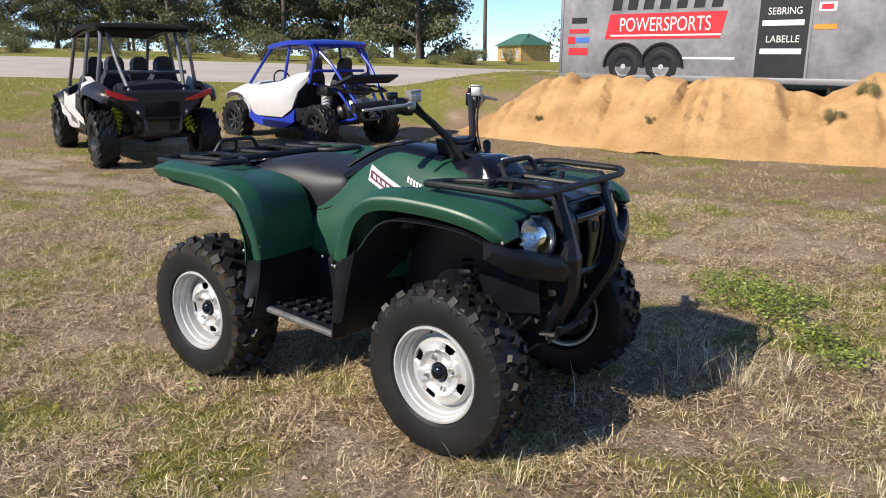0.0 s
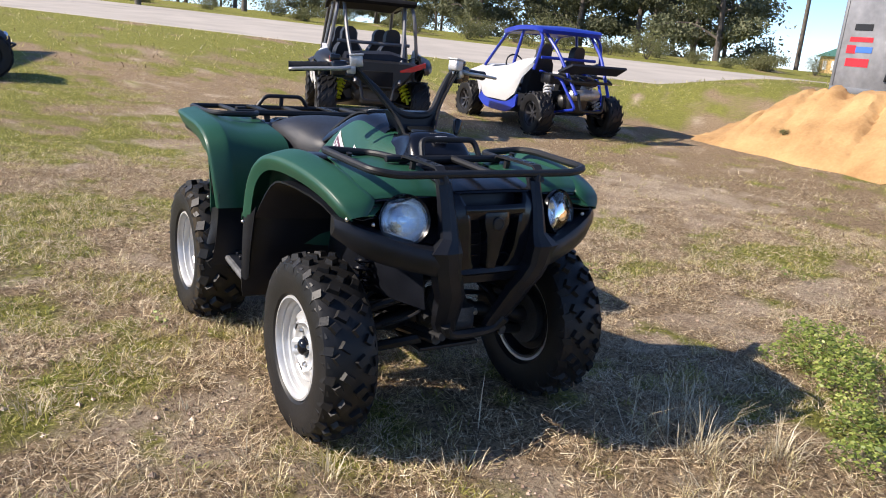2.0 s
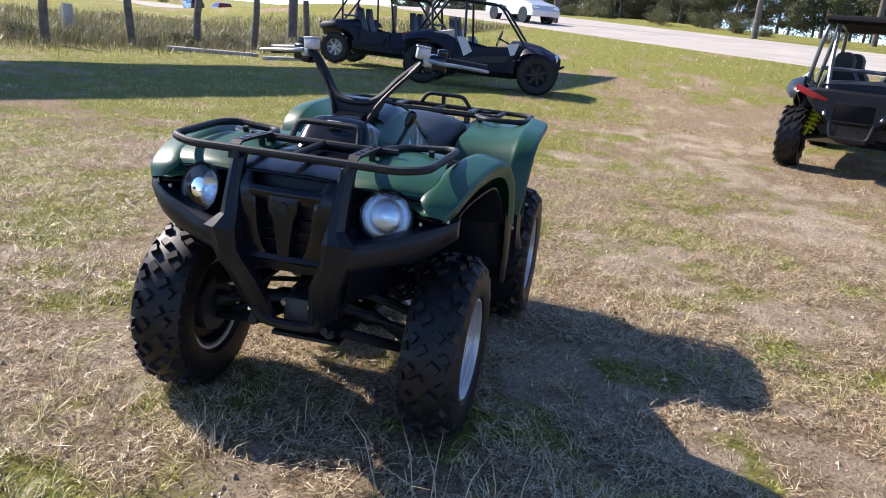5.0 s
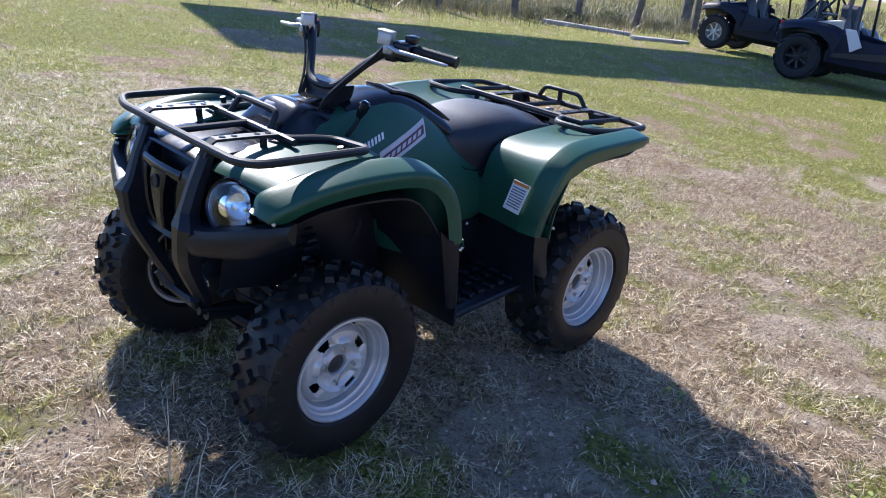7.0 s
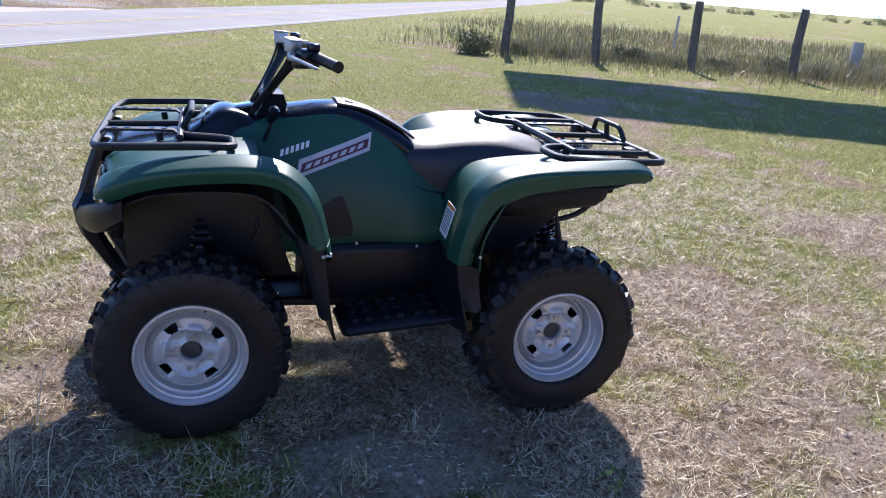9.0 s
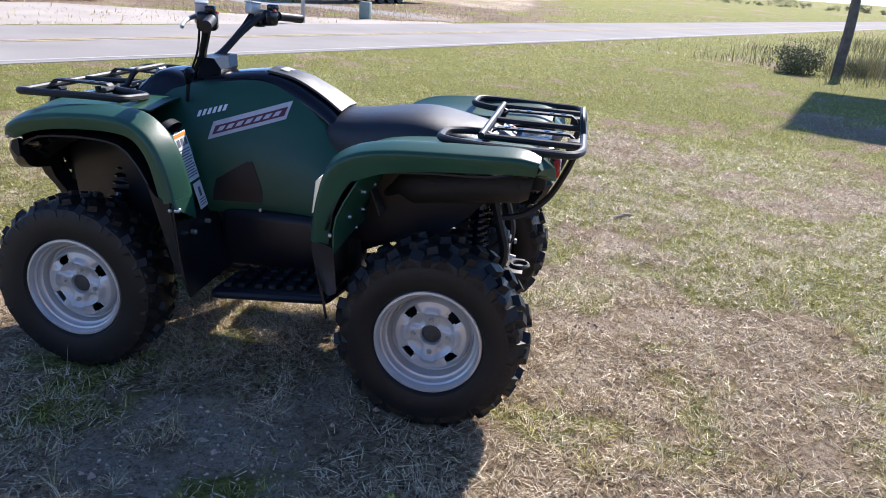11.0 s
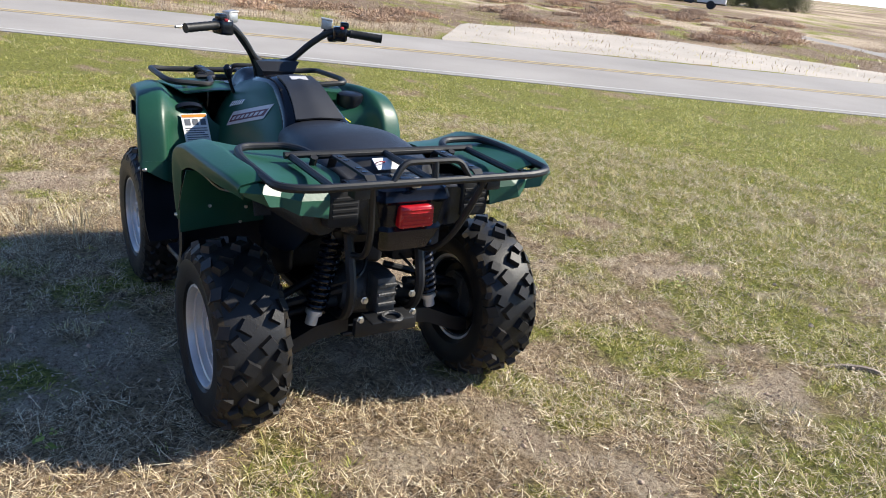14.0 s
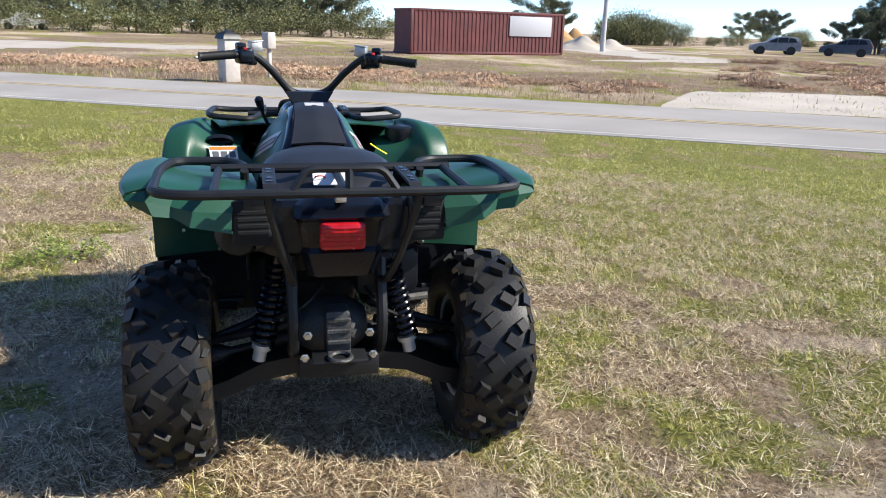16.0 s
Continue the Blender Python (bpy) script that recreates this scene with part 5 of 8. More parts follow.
        part("frame_rail", bm, M_STEEL, ATV)
bm = bmesh.new()
box(bm, (0.02, 0, 0.45), (0.42, 0.25, 0.30), bevel=0.03, seg=3)
box(bm, (0.12, 0, 0.64), (0.22, 0.20, 0.16), bevel=0.03, seg=3)
eng = part("engine", bm, M_ENGINE, ATV, "grey cast engine block")
for k in range(7):
    bm = bmesh.new()
    box(bm, (0.12, 0, 0.58 + 0.022 * k), (0.25, 0.23, 0.007))
    part("cooling_fin", bm, M_ENGINE, eng)
bm = bmesh.new()
lathe(bm, [(0.0, 0.11), (0.05, 0.10), (0.075, 0.06), (0.08, 0.0), (0.07, -0.06), (0.03, -0.09), (0.0, -0.09)], 20, Matrix.Translation((0.62, 0, 0.385)))
box(bm, (0.72, 0, 0.39), (0.16, 0.10, 0.11), bevel=0.02)
part("front_differential", bm, M_ENGINE, ATV, "grey differential housing")
bm = bmesh.new()
lathe(bm, [(0.0, 0.12), (0.06, 0.11), (0.09, 0.06), (0.095, 0.0), (0.08, -0.06), (0.05, -0.10), (0.0, -0.11)], 20, Matrix.Translation((-0.62, 0, 0.40)))
box(bm, (-0.755, 0, 0.43), (0.08, 0.075, 0.15), bevel=0.012)
for k in range(4):
    box(bm, (-0.798, 0, 0.375 + 0.034 * k), (0.008, 0.07, 0.014), bevel=0.003, seg=1)
part("rear_differential", bm, M_ENGINE, ATV, "grey ribbed differential housing")
bm = bmesh.new()
box(bm, (-0.80, 0.0, 0.337), (0.025, 0.235, 0.065), bevel=0.006)
box(bm, (-0.815, 0.0, 0.372), (0.09, 0.16, 0.010), bevel=0.004)
part("hitch_plate", bm, M_STEEL, ATV, "black steel hitch plate")
bm = bmesh.new()
pts = [(-0.845 - 0.032 * math.cos(a), 0.032 * math.sin(a), 0.382) for a in [2 * math.pi * k / 16 for k in range(16)]]
tube(bm, pts, 0.007, 6, closed=True)
part("tow_ring", bm, M_ENGINE, ATV, "worn tow ring")
bm = bmesh.new()
pts = bend([(-0.30, 0.20, 0.60), (-0.42, 0.255, 0.695), (-0.52, 0.27, 0.72), (-0.80, 0.27, 0.752), (-0.835, 0.27, 0.755), (-0.87, 0.27, 0.75)], 4)
tube(bm, pts, [0.022 if k < 5 else min(0.062, 0.022 + 0.014 * (k - 4)) if k < 15 else 0.062 - 0.005 * max(0, k - 16) for k in range(len(pts))], 16)
part("silencer", bm, mat("heat_blackened_steel", (0.010, 0.0095, 0.009), 0.62, metal=0.0, var=0.4, scale=10, bump=0.2), ATV, "matt black exhaust silencer")
bm = bmesh.new()
box(bm, (-0.55, -0.16, 0.60), (0.30, 0.20, 0.18), bevel=0.03)
box(bm, (-0.48, 0.0, 0.68), (0.5, 0.36, 0.16), bevel=0.04)
part("air_box", bm, M_BLACK, ATV)
bm = bmesh.new()
box(bm, (0.52, 0, 0.70), (0.50, 0.34, 0.26), bevel=0.04)
part("radiator_box", bm, M_BLACK, ATV)
bm = bmesh.new()
box(bm, (0.0, 0, 0.275), (1.45, 0.24, 0.015), bevel=0.005)
part("skid_plate", bm, M_STEEL, ATV)
for k, (a, b, c) in enumerate((((0.70, 0.10, 0.50), (0.76, 0.16, 0.44), (0.70, 0.24, 0.40)), ((0.45, 0.2, 0.72), (0.40, 0.30, 0.66), (0.44, 0.28, 0.55)), ((-0.70, 0.04, 0.56), (-0.78, 0.10, 0.52), (-0.70, 0.20, 0.45)), ((-0.66, -0.08, 0.56), (-0.76, -0.13, 0.50), (-0.68, -0.25, 0.42)), ((0.72, -0.10, 0.50), (0.78, -0.17, 0.44), (0.72, -0.27, 0.38)))):
    bm = bmesh.new()
    tube(bm, bend([a, b, c], 5), 0.006, 6)
    part("hose", bm, M_RUBBER, ATV)
for s in (-1, 1):
    for p in ((0.78, 0.045, 0.42), (-0.80, 0.09, 0.44), (-0.80, 0.10, 0.37)):
        bm = bmesh.new()
        lathe(bm, [(0.0, 0.008), (0.009, 0.008), (0.010, 0.0), (0.014, -0.001)], 6, Matrix.Translation((p[0] + math.copysign(0.012, p[0]), s * p[1], p[2])) @ Matrix.Rotation(radians(-90 if p[0] > 0 else 90), 4, "Z"))
        part("bolt", bm, M_CHROME, ATV, smooth=False)

# ---- side-by-side buggies ----
M_PAINT_WHITE = mat("white_body_plastic", (0.60, 0.60, 0.60), 0.35, var=0.05, scale=4, coat=0.3)
M_PAINT_BLUE = mat("blue_body_paint", (0.012, 0.035, 0.36), 0.32, var=0.12, scale=5, coat=0.4)
M_PAINT_NAVY = mat("navy_body_plastic", (0.008, 0.011, 0.027), 0.5, var=0.2, scale=5, spec=0.3)
M_PAINT_GREY = mat("gunmetal_body_plastic", (0.014, 0.017, 0.027), 0.5, var=0.2, scale=5, spec=0.3)
M_PAINT_BLACK = mat("black_body_plastic", (0.012, 0.012, 0.013), 0.35, var=0.2, scale=6)
M_ROOF_BLACK = mat("matt_black_roof", (0.010, 0.010, 0.011), 0.85, var=0.2, scale=6, spec=0.15)
M_LIME = mat("lime_spring_paint", (0.52, 0.62, 0.03), 0.4, var=0.15, scale=15)
M_GLASS_RED = mat("red_tail_lens", (0.45, 0.01, 0.012), 0.2, var=0.1, scale=20, coat=0.5)
M_CAGE = mat("cage_tube", (0.16, 0.16, 0.165), 0.4, metal=0.5, var=0.2, scale=10)
M_ALLOY = mat("dark_alloy", (0.10, 0.10, 0.11), 0.35, metal=0.8, var=0.2, scale=12)


def buggy_wheel(parent, x, y, s, r, w, rim_mat):
    bm = bmesh.new()
    h = w / 2
    half = [(r * 0.50, h * 0.6), (r * 0.56, h * 0.9), (r * 0.72, h), (r * 0.88, h * 0.97), (r * 0.95, h * 0.8), (r * 0.965, h * 0.4), (r * 0.97, 0)]
    skin = lathe(bm, half + [(a, -b) for a, b in reversed(half[:-1])], 30)
    crown = [c for ring in skin[3:10] for c in ring]
    for i in range(16):
        for sg in (-1, 1):
            a = (i + (0.5 if sg > 0 else 0)) * 2 * math.pi / 16
            for q, da, dq in ((0.35, 0.085, 0.55), (0.86, 0.07, 0.32)):
                ring = []
                for lift, sc in ((0.94, 1.1), (1.0 if q < 0.5 else 0.985, 0.85)):
                    ring.append([bm.verts.new((r * lift * math.cos(a + u * da * sc + 0.1 * v * sg), sg * h * (q + v * dq * sc / 2), r * lift * math.sin(a + u * da * sc + 0.1 * v * sg))) for u, v in ((-1, -1), (1, -1), (1, 1), (-1, 1))])
                for k in range(4):
                    bm.faces.new((ring[0][k], ring[0][(k + 1) % 4], ring[1][(k + 1) % 4], ring[1][k]))
                bm.faces.new(ring[1])
                near = min(crown, key=lambda c: (c.co - ring[0][0].co).length_squared)
                bm.faces.new((ring[0][0], ring[0][1], near))
    ty = part("wheel", bm, M_RUBBER, parent, "knobbly black buggy wheel", angle=30)
    ty.matrix_basis = Matrix.Translation((x, y, r)) @ (Matrix() if s > 0 else Matrix.Rotation(math.pi, 4, "Z"))
    bm = bmesh.new()
    lathe(bm, [(r * 0.54, h * 0.72), (r * 0.50, h * 0.76), (r * 0.46, h * 0.5), (r * 0.44, -h * 0.3), (r * 0.15, -h * 0.1)], 30)
    lathe(bm, [(0.0, h * 0.62), (r * 0.10, h * 0.60), (r * 0.13, h * 0.4), (r * 0.13, 0)], 16)
    for k in range(7):
        a = k * 2 * math.pi / 7
        u, v = Vector((math.cos(a), 0, math.sin(a))), Vector((-math.sin(a), 0, math.cos(a)))
        secs = []
        for rr, ww, hh in ((0.10, 0.055, 0.55), (0.30, 0.045, 0.55), (0.50, 0.07, 0.66)):
            c = u * r * rr + Vector((0, h * hh, 0))
            secs.append([c - v * r * ww, c + v * r * ww, c + v * r * ww - Vector((0, 0.03, 0)), c - v * r * ww - Vector((0, 0.03, 0))])
        loft(bm, secs)
    part("rim", bm, rim_mat, ty)
    return ty


def buggy(name, m, label, wb, skin, accent, cage, roof, springs, seats_rows, r=0.36, rim=M_ALLOY, low_front=False, roof_mat=None, tail_lamps=True):
    """x ahead, rear axle at x = 0."""
    B = thing(name, m, label, "buggy", "buggies on the lot")
    tr = 0.66
    for x in (0, wb):
        for s in (-1, 1):
            buggy_wheel(B, x, s * tr, s, r, 0.27, rim)
            bm = bmesh.new()
            for dx in (-0.16, 0.16):
                tube(bm, [(x + (0.25 if x == 0 else -0.12) + dx, s * 0.26, 0.42), (x, s * (tr - 0.06), r - 0.02)], 0.022, 8)
                tube(bm, [(x + (0.2 if x == 0 else -0.1) + dx * 0.7, s * 0.28, 0.60), (x, s * (tr - 0.06), r + 0.12)], 0.018, 8)
            part("suspension_arm", bm, M_PAINT_BLACK, B)
            A, C = Vector((x + (0.22 if x == 0 else -0.10), s * 0.34, 0.98 if x == 0 else 0.86)), Vector((x - 0.02, s * 0.53, 0.40))
            bm = bmesh.new()
            tube(bm, [A, A.lerp(C, 0.5), C], [0.035, 0.035, 0.022], 10)
            sh = part("shock", bm, springs if springs is M_LIME else M_ALU, B, "shock absorber with a coil spring")
            bm = bmesh.new()
            coil(bm, A.lerp(C, 0.25), A.lerp(C, 0.92), 0.062, 8, 0.017)
            part("spring", bm, springs, sh)
    # tub
    bm = bmesh.new()
    secs = []
    for x, y0, z0, y1, z1 in ((0.10, 0.34, 0.40, 0.42, 0.72), (0.45, 0.55, 0.30, 0.66, 0.62), (wb * 0.5, 0.56, 0.28, 0.68, 0.60), (wb - 0.50, 0.54, 0.28, 0.64, 0.64), (wb - 0.20, 0.34, 0.32, 0.42, 0.70), (wb + 0.28, 0.22, 0.42, 0.30, 0.66)):
        secs.append([(x, -y0, z0), (x, -y1, z0 + 0.12), (x, -y1, z1), (x, y1, z1), (x, y1, z0 + 0.12), (x, y0, z0)])
    loft(bm, secs)
    part("tub", bm, M_PAINT_BLACK, B, "black floor tub", angle=25)
    # bonnet
    bm = bmesh.new()
    secs = []
    for x, w, z, d in ((wb - 0.62, 0.64, 1.02, 0.30), (wb - 0.36, 0.60, 1.03, 0.34), (wb - 0.02, 0.50, 0.97, 0.30), (wb + 0.30, 0.36, 0.84, 0.26), (wb + 0.44, 0.24, 0.74, 0.16)):
        secs.append([(x, -w, z - d), (x, -w, z - 0.06), (x, -w * 0.82, z), (x, 0, z + 0.03), (x, w * 0.82, z), (x, w, z - 0.06), (x, w, z - d)])
    loft(bm, secs)
    part("bonnet", bm, skin, B, "", angle=28)
    for s in (-1, 1):
        # front guards, doors, rear quarters
        rows = [[(wb + 0.36, s * 0.40, 0.78), (wb + 0.34, s * 0.58, 0.76), (wb + 0.30, s * 0.72, 0.70)], [(wb + 0.10, s * 0.46, 0.93), (wb + 0.10, s * 0.62, 0.90), (wb + 0.08, s * 0.78, 0.84)], [(wb - 0.28, s * 0.52, 0.96), (wb - 0.30, s * 0.66, 0.92), (wb - 0.34, s * 0.76, 0.80)], [(wb - 0.46, s * 0.54, 0.80), (wb - 0.48, s * 0.68, 0.66), (wb - 0.50, s * 0.72, 0.48)]]
        sheet("front_guard", rows, skin, B, "", 0.012, 3, 2)
        bm = bmesh.new()
        lathe(bm, [(0.0, 0.03), (0.06, 0.026), (0.085, 0.0), (0.08, -0.04)], 16, Matrix.Translation((wb + 0.36, s * 0.34, 0.76)) @ Matrix.Rotation(radians(-90), 4, "Z"))
        part("headlamp", bm, M_BULB, B)
        if low_front:
            rows = [[(x, s * (y - 0.03), zt), (x, s * y, (zt * 2 + zb) / 3), (x, s * (y + 0.02), (zt + 2 * zb) / 3), (x, s * (y - 0.02), zb)] for x, y, zt, zb in ((wb + 0.46, 0.34, 0.82, 0.66), (wb + 0.15, 0.52, 0.94, 0.72), (wb - 0.35, 0.66, 1.00, 0.60), (wb - 0.55, 0.70, 0.98, 0.48), (wb - 0.75, 0.72, 0.98, 0.46), (0.95, 0.74, 1.05, 0.46), (0.66, 0.74, 1.13, 0.60), (0.50, 0.72, 1.17, 0.88), (0.24, 0.66, 1.21, 1.10))]
            sheet("side_panel", rows, skin, B, "white plastic side panel", 0.03, 1, 1)
            rows = [[(x, s * 0.70, zt), (x, s * 0.71, zb)] for x, zt, zb in ((wb - 0.45, 0.56, 0.42), (wb - 0.75, 0.45, 0.30), (0.95, 0.45, 0.28), (0.62, 0.60, 0.40))]
            sheet("rocker_panel", rows, accent, B, "blue rocker panel", 0.03, 3, 2)
        else:
            for k in range(seats_rows):
                x0 = 0.48 + (wb - 0.98) * k / seats_rows
                x1 = 0.48 + (wb - 0.98) * (k + 1) / seats_rows - 0.03
                top = 0.98
                bm = bmesh.new()
                loft(bm, [[(x0, s * 0.67, 0.42), (x0, s * 0.72, 0.70), (x0 + 0.02, s * 0.69, top - (0.0 if k == 0 else 0.06)), (x0, s * 0.65, top - 0.02)], [((x0 + x1) / 2, s * 0.70, 0.40), ((x0 + x1) / 2, s * 0.75, 0.66), ((x0 + x1) / 2, s * 0.72, top - 0.12), ((x0 + x1) / 2, s * 0.68, top - 0.14)], [(x1, s * 0.67, 0.40), (x1, s * 0.72, 0.66), (x1, s * 0.70, top - 0.06), (x1, s * 0.66, top - 0.08)]])
                d = part("side_door", bm, skin if low_front or k % 2 == 0 else accent, B, "", angle=30)
                bm = bmesh.new()
                loft(bm, [[(x0 + 0.08, s * 0.765, 0.52), (x0 + 0.12, s * 0.765, 0.60)], [(x1 - 0.16, s * 0.772, 0.60), (x1 - 0.08, s * 0.772, 0.76)]], ring=False)
                solidify(part("door_stripe", bm, accent if roof else M_PAINT_BLACK, d), 0.006, 0)
            rows = [[(0.62, s * 0.60, 1.02), (0.62, s * 0.68, 0.90), (0.58, s * 0.70, 0.66)], [(0.25, s * 0.62, 1.06), (0.25, s * 0.72, 1.00), (0.22, s * 0.76, 0.90)], [(-0.15, s * 0.62, 1.04), (-0.15, s * 0.72, 1.00), (-0.12, s * 0.76, 0.92)], [(-0.42, s * 0.58, 0.98), (-0.44, s * 0.68, 0.92), (-0.42, s * 0.72, 0.84)]]
            sheet("rear_guard", rows, skin if low_front else M_PAINT_BLACK, B, "", 0.014, 3, 2)
        if tail_lamps:
            bm = bmesh.new()
            loft(bm, [[(-0.515, s * 0.30, 0.865), (-0.515, s * 0.30, 0.885), (-0.47, s * 0.30, 0.885), (-0.47, s * 0.30, 0.865)], [(-0.525, s * 0.46, 0.875), (-0.525, s * 0.46, 0.945), (-0.46, s * 0.46, 0.945), (-0.46, s * 0.46, 0.875)], [(-0.485, s * 0.66, 0.945), (-0.485, s * 0.66, 1.015), (-0.40, s * 0.66, 1.015), (-0.40, s * 0.66, 0.945)]])
            part("tail_lamp", bm, M_GLASS_RED, B, "red wedge-shaped tail light", angle=20)
        if not low_front:
            bm = bmesh.new()
            loft(bm, [[(0.62, s * 0.62, 0.98), (0.62, s * 0.70, 1.16), (0.5, s * 0.64, 1.16), (0.5, s * 0.6, 0.98)], [(0.16, s * 0.62, 0.98), (0.16, s * 0.72, 1.08), (0.14, s * 0.64, 1.08), (0.14, s * 0.6, 0.98)]])
            part("side_scoop", bm, accent, B, "", angle=20)
            # flared arch over the rear wheel
            rows = [[(0.66, s * 0.62, 0.98), (0.66, s * 0.74, 0.84), (0.60, s * 0.76, 0.56)], [(0.46, s * 0.64, 1.08), (0.44, s * 0.78, 1.00), (0.40, s * 0.82, 0.84)], [(0.05, s * 0.66, 1.10), (0.02, s * 0.80, 1.04), (0.0, s * 0.84, 0.94)], [(-0.34, s * 0.62, 1.04), (-0.38, s * 0.72, 0.98), (-0.36, s * 0.76, 0.88)], [(-0.48, s * 0.58, 0.98), (-0.50, s * 0.64, 0.92), (-0.47, s * 0.66, 0.84)]]
            sheet("rear_arch", rows, skin, B, "", 0.016, 4, 3)
            if roof:
                bm = bmesh.new()
                loft(bm, [[(0.74, s * 0.745, 0.96), (0.70, s * 0.735, 1.06), (0.66, s * 0.66, 1.10), (0.70, s * 0.68, 0.98)], [(0.40, s * 0.770, 0.98), (0.40, s * 0.760, 1.05), (0.40, s * 0.68, 1.12), (0.40, s * 0.70, 0.98)], [(0.18, s * 0.765, 1.00), (0.18, s * 0.755, 1.03), (0.18, s * 0.70, 1.09), (0.18, s * 0.70, 1.0)]])
                part("flank_flash", bm, accent, B, "white trim panel ahead of the tail light", angle=25)
            if not roof:
                # white flashes on the flank
                for q in (((0.69, 1.04), (0.87, 1.04), (1.04, 0.77), (0.87, 0.66)), ((wb - 0.68, 0.98), (wb - 0.42, 1.02), (wb - 0.50, 0.78), (wb - 0.58, 0.76))):
                    bm = bmesh.new()
                    bm.faces.new([bm.verts.new((x, s * 0.785, z)) for x, z in q])
                    solidify(part("white_flash", bm, accent, B, "white trim panel"), 0.02, 0)
    # bed and engine
    bm = bmesh.new()
    if low_front:
        box(bm, (0.16, 0, 0.90), (0.30, 0.96, 0.16), bevel=0.04)
        for q in (-0.46, -0.16, 0.16, 0.46):
            tube(bm, bend([(0.26, q, 0.98), (-0.20, q * 0.95, 0.96), (-0.46, q * 0.8, 0.90)], 3), 0.020, 7)
        tube(bm, [(-0.46, -0.38, 0.90), (-0.46, 0.38, 0.90)], 0.022, 7)
        tube(bm, [(-0.10, -0.46, 0.97), (-0.10, 0.46, 0.97)], 0.018, 7)
    else:
        secs = []
        for x, w0, z0, w1, z1, w2, z2 in ((0.62, 0.46, 0.50, 0.62, 0.80, 0.60, 0.96), (0.20, 0.34, 0.66, 0.60, 0.86, 0.58, 0.97), (-0.20, 0.30, 0.64, 0.56, 0.86, 0.56, 0.98), (-0.42, 0.28, 0.60, 0.50, 0.82, 0.56, 1.00), (-0.50, 0.26, 0.64, 0.44, 0.82, 0.50, 0.97)):
            secs.append([(x, -w0, z0), (x, -w1, z1), (x, -w2, z2 - 0.02), (x, -w2 + 0.06, z2), (x, w2 - 0.06, z2), (x, w2, z2 - 0.02), (x, w1, z1), (x, w0, z0)])
        loft(bm, secs)
    bed = part("cargo_bed", bm, M_PAINT_BLACK, B, "black tail and cargo bed", angle=30)
    if not low_front:
        bm = bmesh.new()
        box(bm, (-0.505, 0, 0.76), (0.03, 0.42, 0.20), bevel=0.012)
        part("tail_grille", bm, M_ROOF_BLACK, bed)
        bm = bmesh.new()
        loft(bm, [[(x, -0.42, z), (x, -0.20, z + 0.05), (x, 0.15, z + 0.03), (x, 0.42, z), (x, 0.42, 0.96), (x, -0.42, 0.96)] for x, z in ((0.30, 1.02), (0.0, 1.08), (-0.30, 1.04))])
        part("bed_cover", bm, M_PAINT_GREY, bed, "dark cover over the bed", angle=40)
    bm = bmesh.new()
    box(bm, (0.04, 0, 0.55), (0.44, 0.38, 0.36), bevel=0.06, seg=3)
    box(bm, (0.10, 0.02, 0.76), (0.26, 0.26, 0.12), bevel=0.04)
    lathe(bm, [(0.0, 0.30), (0.08, 0.29), (0.13, 0.25), (0.14, 0.18)], 20, Matrix.Translation((0.02, 0, 0.54)))
    part("engine", bm, M_PAINT_BLACK if low_front else M_ENGINE, B)
    bm = bmesh.new()
    tube(bm, [(-0.27, -0.27, 0.70), (-0.28, -0.25, 0.70), (-0.28, 0.25, 0.68), (-0.27, 0.27, 0.68)], [0.05, 0.085, 0.085, 0.05], 14)
    part("silencer", bm, M_ALU if low_front or not roof else M_PAINT_BLACK, B, "exhaust silencer")
    if low_front:
        for sg in (-1, 1):
            bm = bmesh.new()
            tube(bm, fillet([(0.42, sg * 0.42, 1.00), (-0.12, sg * 0.36, 0.92), (-0.48, sg * 0.26, 0.48), (0.30, sg * 0.30, 0.34)], 0.08, 4), 0.024, 8)
            part("frame_tube", bm, accent, B, "blue frame tube")
    bm = bmesh.new()
    tube(bm, fillet([(-0.48, -0.24, 0.72), (-0.54, -0.20, 0.46), (-0.54, 0.20, 0.46), (-0.48, 0.24, 0.72)], 0.06), 0.022, 8)
    part("rear_bumper", bm, M_PAINT_BLACK, B)
    bm = bmesh.new()
    tube(bm, fillet([(wb + 0.36, -0.30, 0.52), (wb + 0.52, -0.26, 0.62), (wb + 0.52, 0.26, 0.62), (wb + 0.36, 0.30, 0.52)], 0.06), 0.022, 8)
    part("front_bumper", bm, cage, B)
    # cage
    ztop, xf, xr = (1.66, wb - 0.98, 0.42) if low_front else (1.80, wb - 0.92, 0.30)
    for s in (-1, 1):
        for pts in ([(wb - 0.34, s * 0.58, 1.00), (xf, s * 0.52, ztop - 0.06), (xr, s * 0.52, ztop), (xr - 0.22, s * 0.55, ztop - 0.16), (xr - 0.16, s * 0.64, 1.02)], [(xr - 0.02, s * 0.44, ztop - 0.01), (-0.06, s * 0.40, 1.30), (-0.52, s * 0.30, 0.70)], [(xr + (wb - 1.2) * 0.45, s * 0.66, 0.92), (xr + (wb - 1.2) * 0.40, s * 0.52, ztop - 0.01)]):
            bm = bmesh.new()
            tube(bm, fillet(pts, 0.16, 5), 0.026, 8)
            part("cage_tube", bm, cage, B)
    for x, z in ((xf, ztop - 0.06), (xr, ztop), (xr - 0.16, 1.22)):
        bm = bmesh.new()
        tube(bm, [(x, -0.52, z), (x, 0.52, z)], 0.024, 8)
        part("cage_tube", bm, cage, B)
